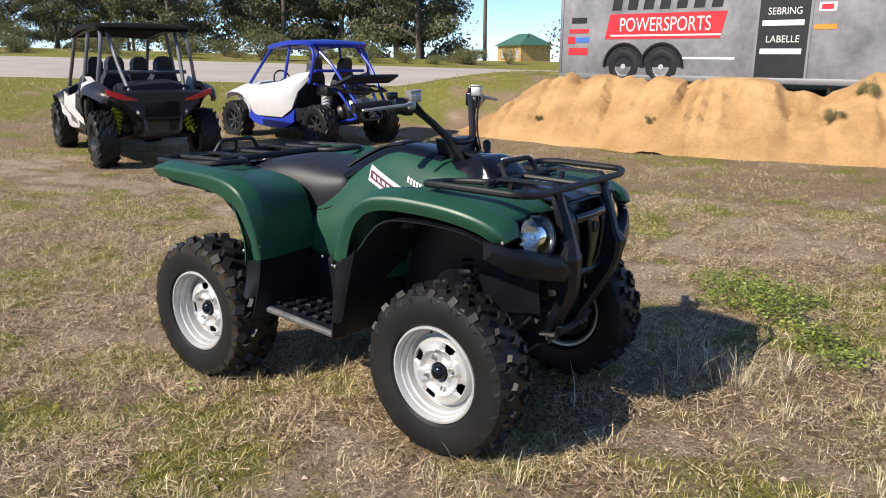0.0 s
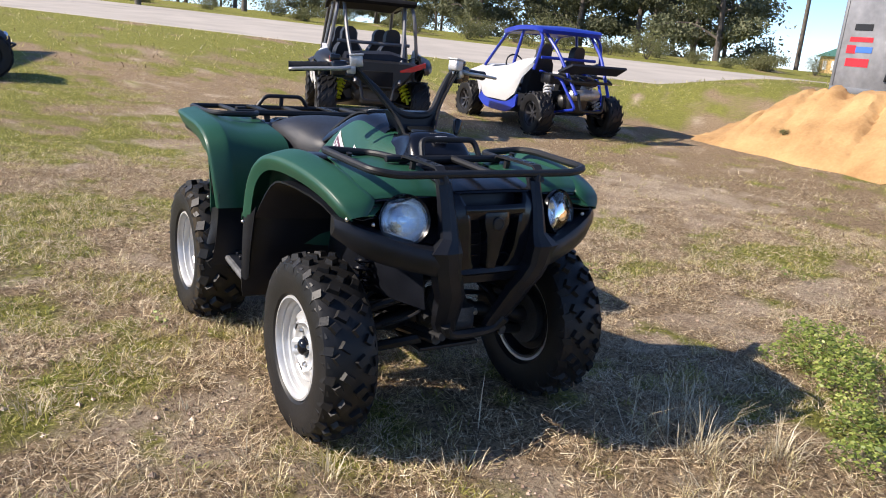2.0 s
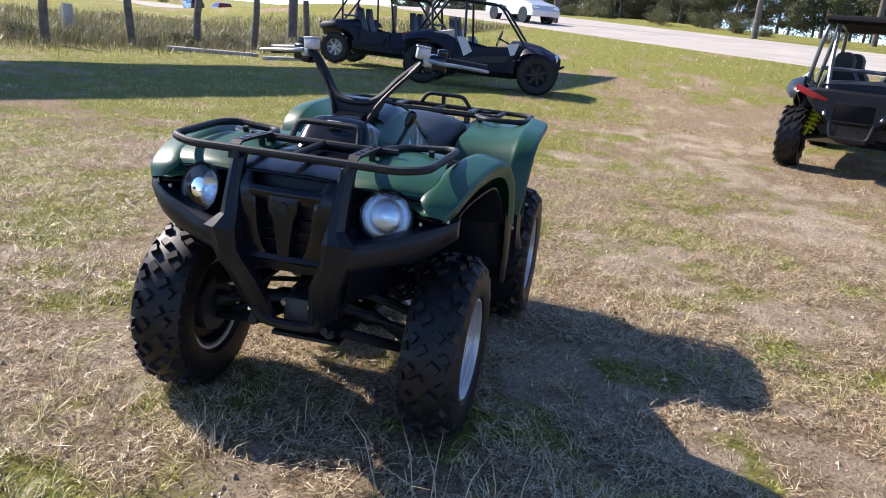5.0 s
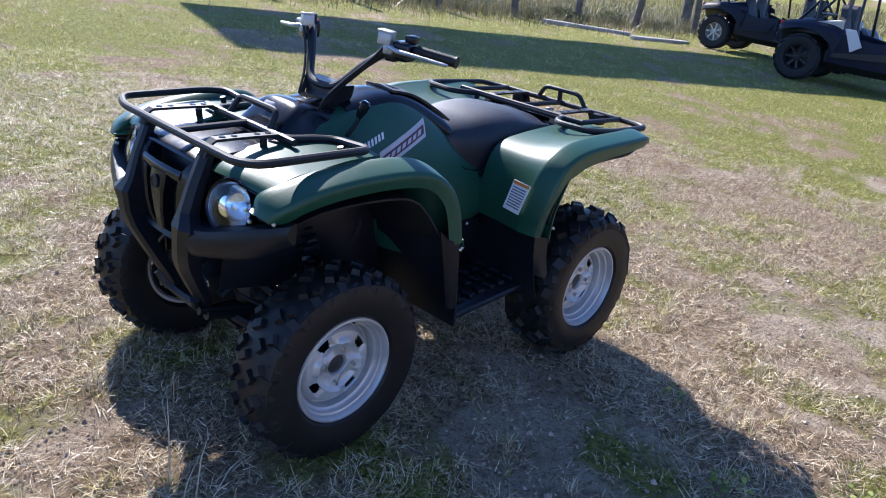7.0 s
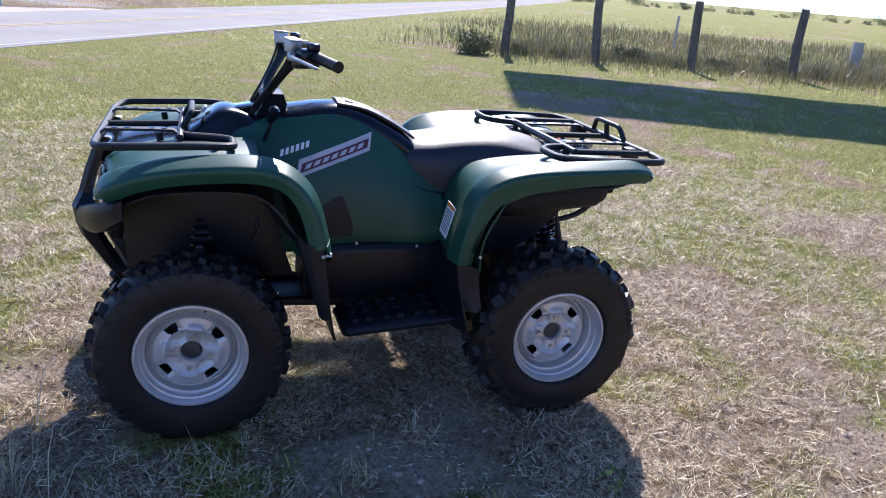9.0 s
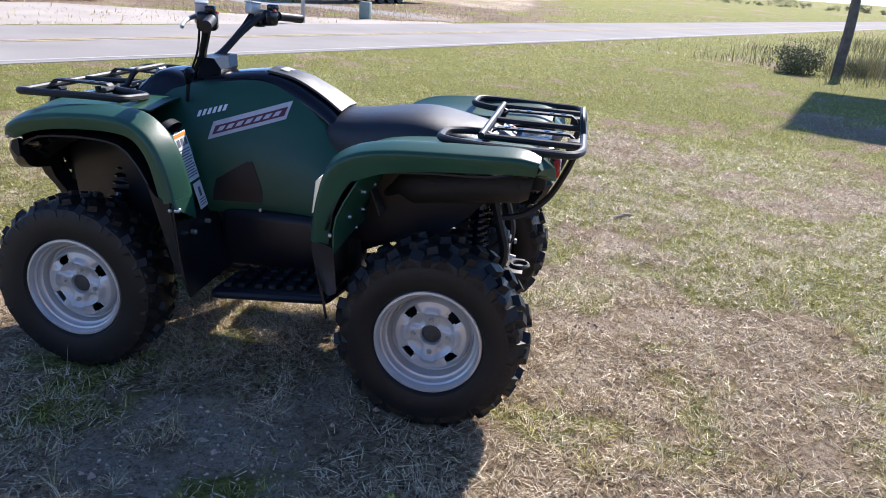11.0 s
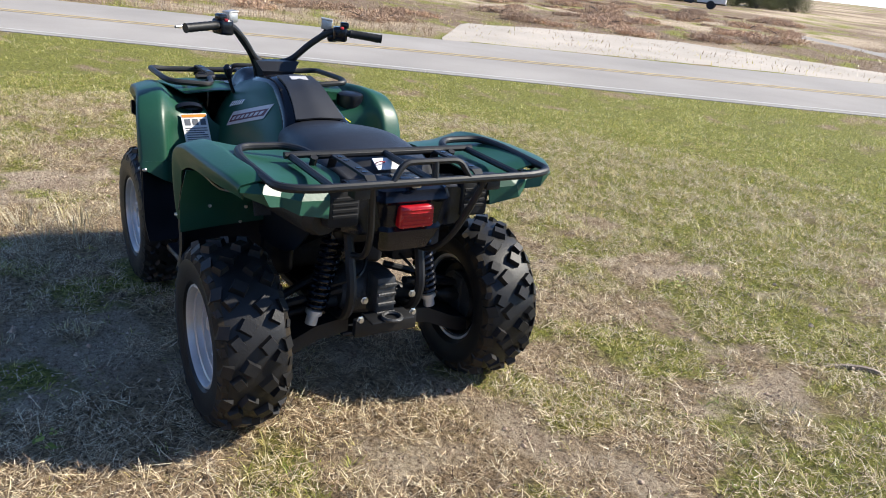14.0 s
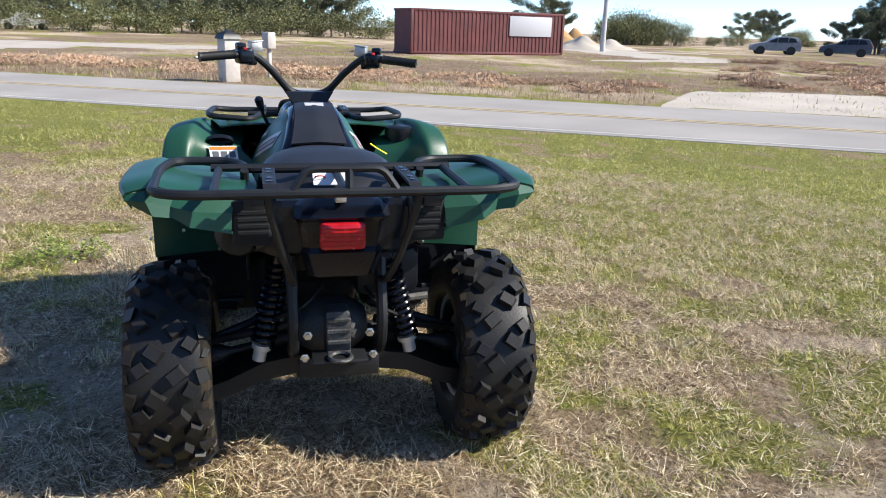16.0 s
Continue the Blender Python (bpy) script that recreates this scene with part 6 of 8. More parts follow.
    if roof:
        rows = [[(xf + 0.06, y * 0.58, ztop - 0.01 - 0.02 * abs(y)) for y in (-1, -0.6, 0, 0.6, 1)], [((xf + xr) / 2, y * 0.62, ztop + 0.07 - 0.03 * abs(y)) for y in (-1, -0.6, 0, 0.6, 1)], [(xr - 0.05, y * 0.60, ztop + 0.06 - 0.02 * abs(y)) for y in (-1, -0.6, 0, 0.6, 1)], [(xr - 0.20, y * 0.56, ztop - 0.01) for y in (-1, -0.6, 0, 0.6, 1)]]
        sheet("roof", rows, roof_mat or M_ROOF_BLACK, B, "", 0.07, 4, 3)
    for k in range(seats_rows):
        x = 0.62 + k * (wb - 1.5) / max(1, seats_rows - 1) * (0.95 if seats_rows > 1 else 0)
        for s in (-1, 1):
            bm = bmesh.new()
            secs = []
            for z, w, dx in ((0.55, 0.22, 0.10), (0.75, 0.25, 0.03), (0.98, 0.245, -0.05), (1.12, 0.21, -0.09), (1.20, 0.15, -0.10), (1.26, 0.13, -0.11), (1.34, 0.13, -0.12), (1.40, 0.10, -0.13), (1.43, 0.05, -0.13)):
                secs.append([(x + dx + 0.06, s * 0.32 - w, z), (x + dx + 0.09, s * 0.32, z), (x + dx + 0.06, s * 0.32 + w, z), (x + dx - 0.06, s * 0.32 + w * 0.8, z), (x + dx - 0.06, s * 0.32 - w * 0.8, z)])
            loft(bm, secs)
            seat = part("seat", bm, M_SEAT, B, "black bucket seat", angle=50)
            bm = bmesh.new()
            box(bm, (x + 0.32, s * 0.32, 0.60), (0.48, 0.46, 0.16), bevel=0.05)
            part("seat_cushion", bm, M_SEAT, seat)
    bm = bmesh.new()
    tube(bm, [(wb - 0.95 + 0.05 * math.sin(a), 0.32 + 0.17 * math.cos(a), 1.06 + 0.16 * math.sin(a)) for a in [2 * math.pi * k / 18 for k in range(18)]], 0.015, 6, closed=True)
    tube(bm, [(wb - 0.95, 0.32, 1.06), (wb - 0.62, 0.32, 0.92)], 0.02, 6)
    part("steering_wheel", bm, M_PAINT_BLACK, B)
    return B


buggy("utility_buggy", pose(-7.2, 3.75, 0.0, 0, 0, 160), "black and white four-seat buggy with a black roof", 2.93, M_PAINT_BLACK, M_PAINT_WHITE, M_CAGE, True, M_LIME, 2, r=0.37)
sport = buggy("sport_buggy", pose(-6.72, 7.15, 0.0, 0, 0, 172), "white two-seat sport buggy with blue roof, cage and trim", 2.40, M_PAINT_WHITE, M_PAINT_BLUE, M_PAINT_BLUE, True, M_PAINT_WHITE, 1, r=0.35, low_front=True, roof_mat=M_PAINT_BLUE, tail_lamps=False)
bm = bmesh.new()
loft(bm, [[(-0.30, -0.55, 1.05), (-0.30, 0.55, 1.05), (-0.33, 0.55, 1.02), (-0.33, -0.55, 1.02)], [(-0.62, -0.50, 1.17), (-0.62, 0.50, 1.17), (-0.64, 0.50, 1.14), (-0.64, -0.50, 1.14)]])
part("rear_wing", bm, M_PAINT_GREY, sport, "grey rear flap")
buggy("utility_buggy", pose(-13.95, -3.19, 0.0, 0, 0, 93), "dark navy two-seat buggy with white trim, parked near the fence", 2.42, M_PAINT_NAVY, M_PAINT_WHITE, M_PAINT_BLACK, False, M_PAINT_BLACK, 1, r=0.42, rim=M_PAINT_BLACK)
buggy("utility_buggy", pose(-17.2, -6.3, 0.0, 0, 0, 88), "gunmetal four-seat buggy with a black roof, parked in shade", 3.0, M_PAINT_GREY, M_PAINT_NAVY, M_PAINT_BLACK, True, M_PAINT_BLACK, 2, r=0.40, rim=M_ALU)

# ---- estate car on the highway ----
def car(m, label, paint):
    C = thing("estate_car", m, label, "car")
    prof = [(-2.28, 0.55), (-2.30, 0.95), (-2.22, 1.18), (-1.95, 1.60), (-1.2, 1.68), (-0.2, 1.66), (0.55, 1.36), (0.95, 1.12), (1.7, 1.02), (2.15, 0.88), (2.28, 0.62), (2.25, 0.35), (-2.25, 0.35)]
    bm = bmesh.new()
    secs = []
    for y, k in ((-0.90, 0.93), (-0.86, 0.985), (-0.6, 1.0), (0.0, 1.01), (0.6, 1.0), (0.86, 0.985), (0.90, 0.93)):
        secs.append([(x * (0.985 if abs(y) > 0.8 else 1), y * (0.80 if z > 1.2 and abs(y) > 0.5 else 1.0), 0.35 + (z - 0.35) * k) for x, z in prof])
    loft(bm, secs)
    body = part("body", bm, paint, C, "silver-white car body", angle=30)
    glass = mat("tinted_glass", (0.015, 0.018, 0.02), 0.06, var=0.1)
    for s in (-1, 1):
        for q in ([(-1.85, 1.16), (-1.62, 1.50), (-1.15, 1.56), (-1.05, 1.14)], [(-0.98, 1.14), (-1.05, 1.56), (-0.18, 1.55), (-0.10, 1.12)], [(-0.02, 1.12), (-0.10, 1.54), (0.48, 1.30), (0.80, 1.11)]):
            bm = bmesh.new()
            vs = [bm.verts.new((x, s * (0.915 - 0.17 * (z - 1.1) / 0.46), z)) for x, z in q]
            bm.faces.new(vs)
            solidify(part("side_window", bm, glass, body), 0.02, 0)
        for x in (-1.38, 1.38):
            bm = bmesh.new()
            lathe(bm, [(0.20, 0.10), (0.25, 0.115), (0.33, 0.10), (0.345, 0.0), (0.33, -0.10), (0.2, -0.1)], 28)
            w = part("wheel", bm, M_RUBBER, C, "road wheel")
            w.matrix_basis = pose(x, s * 0.80, 0.345, 0, 0, 0 if s > 0 else 180)
            bm = bmesh.new()
            lathe(bm, [(0.0, 0.09), (0.05, 0.095), (0.20, 0.07), (0.23, 0.10), (0.22, 0.0)], 28)
            part("rim", bm, M_ALU, w)
            bm = bmesh.new()
            lathe(bm, [(0.0, 0.905), (0.41, 0.905), (0.415, 0.895), (0.40, 0.6)], 28, Matrix.Translation((x, 0, 0.36)) @ (Matrix() if s > 0 else Matrix.Rotation(math.pi, 4, "Z")))
            part("wheel_arch", bm, M_PAINT_BLACK, body)
        bm = bmesh.new()
        box(bm, (-2.22, s * 0.74, 1.02), (0.14, 0.22, 0.26), bevel=0.03)
        part("tail_lamp", bm, M_GLASS_RED, body)
        bm = bmesh.new()
        box(bm, (2.14, s * 0.66, 0.80), (0.18, 0.36, 0.12), bevel=0.03)
        part("headlamp", bm, M_BULB, body)
    bm = bmesh.new()
    vs = [bm.verts.new(p) for p in ((0.60, -0.66, 1.36), (0.60, 0.66, 1.36), (-0.12, 0.60, 1.66), (-0.12, -0.60, 1.66))]
    bm.faces.new(vs)
    solidify(part("windscreen", bm, glass, body), 0.02, 0)
    return C


car(pose(-41.2, -4.75, height(-41.2, -4.75) + 0.03, 0, 0, 43), "silver-white estate car on the highway", mat("silver_white_paint", (0.62, 0.64, 0.64), 0.3, metal=0.3, var=0.05, scale=4, coat=0.5))
for s1, n1, a, nm, colour in ((-80, 3.5, 223, "dark red", (0.20, 0.03, 0.025)), (-93, 3.2, 223, "black", (0.015, 0.015, 0.017)), (-120, 9.0, 43, "grey", (0.12, 0.13, 0.14))):
    q = R1P + R1D * s1 + R1N * n1
    car(pose(q.x, q.y, height(q.x, q.y) + 0.03, 0, 0, a), nm + " estate car far down the highway", mat(nm.replace(" ", "_") + "_car_paint", colour, 0.3, var=0.05, scale=4, coat=0.5))

# ---- trailer behind the sand bank ----
M_TRAILER = mat("grey_printed_sheet", (0.13, 0.133, 0.138), 0.4, color2=(0.30, 0.30, 0.31), scale=1.4, bscale=9)
M_TRIM = mat("aluminium_trim", (0.24, 0.245, 0.25), 0.5, metal=0.6, var=0.1, scale=5)
M_SIGNRED = mat("red_sign_print", (0.62, 0.025, 0.035), 0.4, var=0.06, scale=6)
M_SIGNBLACK = mat("black_sign_print", (0.015, 0.015, 0.016), 0.4, var=0.15, scale=6)
M_SIGNBLUE = mat("blue_sign_print", (0.05, 0.16, 0.5), 0.4, var=0.06, scale=6)
M_SIGNWHITE = mat("white_sign_print", (0.66, 0.66, 0.64), 0.4, var=0.04, scale=6)
TX0, TX1, TY, TZ0, TZ1 = -5.55, 1.9, 11.6, 0.98, 3.15
trailer = thing("box_trailer", pose(TX0 + 0.12, TY + 0.5, 0.08, 0, 0.6, -7), "grey printed enclosed box trailer parked behind a sand bank", "trailer")
TL = TX1 - TX0
bm = bmesh.new()
box(bm, (TL / 2, 1.2, (TZ0 + TZ1) / 2), (TL, 2.4, TZ1 - TZ0), bevel=0.03)
tb = part("trailer_body", bm, M_TRAILER, trailer)
for z, h in ((TZ0 + 0.05, 0.10), (TZ1 - 0.04, 0.08)):
    bm = bmesh.new()
    box(bm, (TL / 2, -0.006, z), (TL + 0.02, 0.02, h), bevel=0.004)
    part("trim_rail", bm, M_TRIM, trailer)
for x in (0.015, TL - 0.015):
    bm = bmesh.new()
    box(bm, (x, -0.004, (TZ0 + TZ1) / 2), (0.06, 0.02, TZ1 - TZ0 - 0.18), bevel=0.004)
    part("corner_post", bm, M_TRIM, trailer)


def panel(name, x0, x1, z0, z1, m, d, parent, label="", slant=0.0):
    bm = bmesh.new()
    loft(bm, [[(x0 + slant, -0.004 - d, z0), (x0, -0.004 - d, z1)], [(x1 + slant, -0.004 - d, z0), (x1, -0.004 - d, z1)]], ring=False)
    return part(name, bm, m, parent, label)


X = lambda x: x - TX0
sign = panel("sign_board", X(-4.43), X(-2.12), 1.74, 2.20, M_SIGNRED, 0.003, trailer, "red sign panel with white lettering", -0.10)
panel("sign_edge", X(-4.40), X(-2.20), 1.79, 1.82, M_SIGNWHITE, 0.006, sign)
def lettering(text, x, z, size, m, parent, sx=1.0):
    cu = bpy.data.curves.new("lettering", "FONT")
    cu.body, cu.size, cu.align_x, cu.extrude = text, size, "LEFT", 0.001
    me = bpy.data.meshes.new_from_object(bpy.data.objects.new("tmp_text", cu))
    bpy.data.objects.remove(bpy.data.objects["tmp_text"])
    me.materials.clear()
    me.materials.append(m)
    w = max(v.co.x for v in me.vertices)
    o = new("lettering", me)
    o.parent = parent
    o.matrix_basis = Matrix.Translation((x, -0.014, z)) @ Matrix.Rotation(radians(90), 4, "X") @ Matrix.Diagonal((sx / w, 1, 1, 1))
    return o


lettering("POWERSPORTS", X(-4.22), 1.88, 0.36, M_SIGNWHITE, sign, 1.82)
for k in range(7):
    panel("sign_bar", X(-4.35) + 0.33 * k, X(-4.35) + 0.33 * k + 0.20, 2.27, 2.62, M_SIGNBLACK, 0.003, trailer, slant=-0.05)
# side door with black panel
door = panel("side_door", X(-1.56), X(-0.74), 1.06, 2.95, M_SIGNBLACK, 0.003, trailer, "black door panel with white lettering")
for x0, x1, z0, z1 in ((-1.60, -1.56, 1.03, 2.98), (-0.74, -0.70, 1.03, 2.98), (-1.60, -0.70, 1.02, 1.06)):
    panel("door_frame", X(x0), X(x1), z0, z1, M_TRIM, 0.008, trailer)
lettering("SEBRING", X(-1.42), 2.11, 0.16, M_SIGNWHITE, door, 0.55)
lettering("LABELLE", X(-1.42), 1.66, 0.16, M_SIGNWHITE, door, 0.55)
for z in (1.93, 1.47):
    panel("number_bar", X(-1.50), X(-0.82), z, z + 0.09, M_SIGNWHITE, 0.006, door)
panel("address_bar", X(-3.25), X(-1.92), 1.375, 1.415, M_SIGNWHITE, 0.003, trailer)
for x0, x1, z0, z1, m in ((-5.30, -4.95, 2.05, 2.16, M_SIGNBLACK), (-5.35, -4.90, 1.86, 1.94, M_SIGNRED), (-5.38, -5.20, 1.66, 1.80, M_SIGNRED), (-5.20, -4.88, 1.68, 1.78, M_SIGNBLUE), (-5.35, -4.90, 1.44, 1.58, M_SIGNRED), (-0.62, -0.35, 2.14, 2.28, M_SIGNWHITE), (-0.58, -0.40, 2.17, 2.25, M_SIGNRED), (-0.66, -0.32, 1.86, 1.94, M_ORANGE)):
    panel("sponsor_mark", X(x0), X(x1), z0, z1, m, 0.003 if m is not M_SIGNRED or x0 < -1 else 0.006, trailer)
bm = bmesh.new()
box(bm, (TL - 0.7, -0.012, 2.35), (0.7, 0.02, 0.55), bevel=0.01)
part("trailer_window", bm, M_TRIM, trailer)
for x in (-4.09, -3.30):
    bm = bmesh.new()
    lathe(bm, [(0.17, 0.10), (0.22, 0.115), (0.31, 0.10), (0.345, 0.05), (0.345, -0.05), (0.31, -0.10), (0.17, -0.10)], 32)
    w = part("wheel", bm, M_RUBBER, trailer, "trailer wheel")
    w.matrix_basis = pose(X(x), 0.09, TZ0 + 0.25, 0, 0, 180)
    bm = bmesh.new()
    lathe(bm, [(0.0, 0.10), (0.05, 0.10), (0.06, 0.06), (0.13, 0.05), (0.17, 0.095), (0.185, 0.10), (0.18, 0.0)], 32)
    part("rim", bm, M_RIM, w)
    bm = bmesh.new()
    pts = [(X(x) + 0.42 * math.cos(a), -0.015, TZ0 + 0.25 + 0.42 * math.sin(a)) for a in [math.pi * k / 12 for k in range(13)]]
    tube(bm, pts, 0.03, 6)
    part("wheel_arch", bm, M_PAINT_BLACK, trailer)
    # Flat black plate stands in for the shade inside the wheel arch.
    bm = bmesh.new()
    vs = [bm.verts.new((p[0], -0.008, p[2])) for p in pts] + []
    bm.faces.new(vs)
    part("arch_plate", bm, M_PAINT_BLACK, trailer)
bm = bmesh.new()
tube(bm, [(X(-0.4), 0.3, TZ0), (X(-0.4), 0.3, height(-0.4, 11.9))], 0.04, 8)
part("jack_leg", bm, M_TRIM, trailer)

# ---- sand bank ----
M_SAND = mat("orange_fill_sand", (0.33, 0.185, 0.075), 0.95, color2=(0.52, 0.325, 0.145), scale=1.6, bump=1.0, bscale=22)


def sand_height(x, y):
    ridge = 10.75 + 0.25 * math.sin(x * 0.9)
    top = 1.06 * step(-7.2, -4.6, x) + 0.22 * step(-0.4, 1.4, x) - 0.22 * math.exp(-((x + 0.2) / 0.5) ** 2) + 0.05 * noise.noise((x * 1.1, 0, 3))
    wf = 1.72 + 0.18 * noise.noise((x * 1.1, 2, 6)) + 0.04 * noise.noise((x * 4.0, 5, 6)) if y < ridge else 1.3
    k = max(0.0, 1 - abs(y - ridge) / wf)
    gully = abs(noise.noise((x * 1.9 + 0.5 * y, y * 0.35, 4))) + 0.5 * abs(noise.noise((x * 4.2 + 0.9 * y, y * 0.6, 8)))
    h = top * (k ** 0.8) * (0.88 + 0.42 * min(0.5, gully)) + 0.03 * noise.noise((x * 3.5, y * 3.5, 9)) * min(1, k * 3) + 0.04 * noise.noise((x * 9, y * 9, 2)) * min(1, k * 4)
    return min(h, top * 0.98 + 0.06 * noise.noise((x * 2, y, 5)))


bm = bmesh.new()
rows = []
for i in range(300):
    x = -8.6 + 14.6 * i / 299
    rows.append([(x, 8.8 + 3.4 * j / 66, height(x, 8.8 + 3.4 * j / 66) * 0.3 - 0.06 + max(0, sand_height(x, 8.8 + 3.4 * j / 66)) * 1.06) for j in range(67)])
loft(bm, rows, ring=False)
tagged(part("sand_bank", bm, M_SAND), "long bank of loose orange fill sand", "sand pile")

# ---- fence posts, fallen rail, unseen shadow board ----
M_POST = mat("weathered_post_wood", (0.09, 0.075, 0.06), 0.85, color2=(0.20, 0.17, 0.14), scale=6, bump=0.6, bscale=60)
M_PALE = mat("bleached_wood", (0.42, 0.39, 0.35), 0.85, var=0.2, scale=5, bump=0.4, bscale=50)
FD = Vector((-0.9375, 0.348))
for k in range(11):
    p = Vector((-6.25, -13.82)) + FD * (2.133 * k + (0.12 * math.sin(5 * k)))
    bm = bmesh.new()
    n = 9
    pts = [(0.02 * math.sin(k + j), 0.02 * math.cos(2 * k + j), -0.25 + 1.75 * j / 5) for j in range(6)]
    tube(bm, pts, [0.105, 0.10, 0.10, 0.097, 0.095, 0.088], n)
    o = part("fence_post", bm, M_POST)
    o.matrix_basis = pose(p.x, p.y, height(p.x, p.y), random.uniform(-3, 3), random.uniform(-3, 3), random.uniform(0, 360))
    tagged(o, "weathered round wooden fence post in tall grass", "fence post", "fence posts")
for (x, y), ln, a in (((-14.9, -8.9), 2.2, 130), ((-15.6, -7.2), 1.9, 165)):
    bm = bmesh.new()
    box(bm, (0, 0, 0.06), (ln, 0.16, 0.09), bevel=0.02)
    o = part("fallen_board", bm, M_PALE)
    o.matrix_basis = pose(x, y, height(x, y) - 0.02, 2, 1, a)
    tagged(o, "bleached wooden board lying in the grass", "board")
# Unseen board, added only to throw the shadow strip near the posts.
sgn = thing("roadside_billboard", pose(-15.15, -14.1, 0, 0, 0, 153.2), "tall unseen board on a column, added to cast the shadow strip", "billboard")
bm = bmesh.new()
box(bm, (0, 0, 7.75), (17.0, 0.25, 3.4), bevel=0.03)
part("panel", bm, M_SIGNWHITE, sgn)
bm = bmesh.new()
tube(bm, [(8.3, -0.3, -0.3), (8.3, -0.3, 9.0)], 0.16, 12)
part("column", bm, M_POST, sgn)
bm = bmesh.new()
box(bm, (0, -0.25, 6.4), (16.8, 0.2, 0.25), bevel=0.02)
part("beam", bm, M_TRIM, sgn)

# ---- across the side road ----
M_RUST = mat("dark_red_container_paint", (0.115, 0.030, 0.028), 0.6, var=0.2, scale=1.5, bump=0.1, bscale=30)
M_BRICK = mat("pale_painted_block", (0.50, 0.45, 0.40), 0.85, var=0.12, scale=6, bump=0.4, bscale=40)
cont = thing("shipping_container", pose(44.9, -14.45, height(45, -14), 0, 0, -75.5), "dark red shipping container with a pale sign panel", "container")
CL = 10.9
bm = bmesh.new()
prof = []
for i in range(int(CL / 0.14)):
    x = -CL / 2 + i * 0.14
    d = -1.2 - (0.035 if i % 2 else 0.0)
    prof += [(x + 0.02, d), (x + 0.12, d)]
loft(bm, [[(x, y, 0.15) for x, y in prof], [(x, y, 2.5) for x, y in prof]], ring=False)
box(bm, (0, 0, 1.32), (CL, 2.3, 2.3))
part("corrugated_wall", bm, M_RUST, cont, smooth=False)
for z in (0.10, 2.52):
    bm = bmesh.new()
    box(bm, (0, 0, z), (CL + 0.06, 2.5, 0.14), bevel=0.02)
    part("container_rail", bm, M_RUST, cont)
for x in (-CL / 2, CL / 2):
    bm = bmesh.new()
    box(bm, (x, -1.18, 1.3), (0.16, 0.16, 2.5), bevel=0.02)
    part("corner_post", bm, M_RUST, cont)
bm = bmesh.new()
box(bm, (2.9, -1.27, 1.75), (3.2, 0.05, 1.2), bevel=0.01)
part("sign_panel", bm, M_SILVER, cont, "pale grey sign panel")
pillar = thing("mailbox_pillar", pose(18.6, 0.55, height(18.6, 0.55), 0, 0, 28), "pale block pillar with a dark cap", "pillar")
bm = bmesh.new()
box(bm, (0, 0, 0.55), (0.42, 0.42, 1.10), bevel=0.02)
part("shaft", bm, M_BRICK, pillar)
bm = bmesh.new()
loft(bm, [[(-0.26, -0.26, 1.10), (0.26, -0.26, 1.10), (0.26, 0.26, 1.10), (-0.26, 0.26, 1.10)], [(-0.22, -0.22, 1.20), (0.22, -0.22, 1.20), (0.22, 0.22, 1.20), (-0.22, 0.22, 1.20)], [(-0.02, -0.02, 1.34), (0.02, -0.02, 1.34), (0.02, 0.02, 1.34), (-0.02, 0.02, 1.34)]])
part("cap", bm, M_SIGNBLACK, pillar)
box_ob = thing("utility_cabinet", pose(20.2, -0.55, height(20.2, -0.55), 0, 0, 28), "small beige utility cabinet on a post", "utility box")
bm = bmesh.new()
box(bm, (0, 0, 1.05), (0.35, 0.25, 0.45), bevel=0.02)
box(bm, (0, 0, 0.4), (0.10, 0.10, 0.9), bevel=0.01)
part("housing", bm, M_BRICK, box_ob)
M_POLE = mat("pale_concrete_pole", (0.46, 0.44, 0.42), 0.8, var=0.15, scale=3, bump=0.2)
for x, y, r in ((56.6, -28.5, 0.22), (64.7, 18.5, 0.22), (-36.5, 58.0, 0.20), (-44.0, 8.0, 0.18), (-47.0, 15.0, 0.18), (-43.0, -3.0, 0.18)):
    bm = bmesh.new()
    tube(bm, [(0, 0, -0.5), (0, 0, 11.5)], [r, r * 0.6], 12)
    o = part("utility_pole", bm, M_POLE if x > 0 else M_POST)
    o.matrix_basis = pose(x, y, height(x, y), 0.6, 0.4)
    tagged(o, "tall plain utility pole beside the road", "pole", "utility poles")
for x, y, a, col in ((98.0, 24.0, 100, M_PAINT_WHITE), (102.0, 30.0, 80, M_PAINT_WHITE), (96.0, 33.0, 95, M_PAINT_BLUE)):
    tk = thing("parked_truck", pose(x, y, height(x, y), 0, 0, a), "parked pickup truck seen far off", "truck", "far parked trucks")
    bm = bmesh.new()
    loft(bm, [[(px, yy, pz) for px, pz in ((-2.7, 0.5), (-2.75, 1.15), (-0.7, 1.2), (-0.55, 1.85), (0.7, 1.9), (1.35, 1.25), (2.5, 1.1), (2.6, 0.5))] for yy in (-0.95, -0.9, 0.9, 0.95)])
    part("body", bm, col, tk, angle=25)
    for wx in (-1.7, 1.7):
        for s in (-1, 1):
            bm = bmesh.new()
            lathe(bm, [(0.0, 0.1), (0.2, 0.1), (0.38, 0.1), (0.4, 0.0), (0.38, -0.1), (0.0, -0.1)], 20)
            part("wheel", bm, M_RUBBER, tk).matrix_basis = pose(wx, s * 0.88, 0.40)
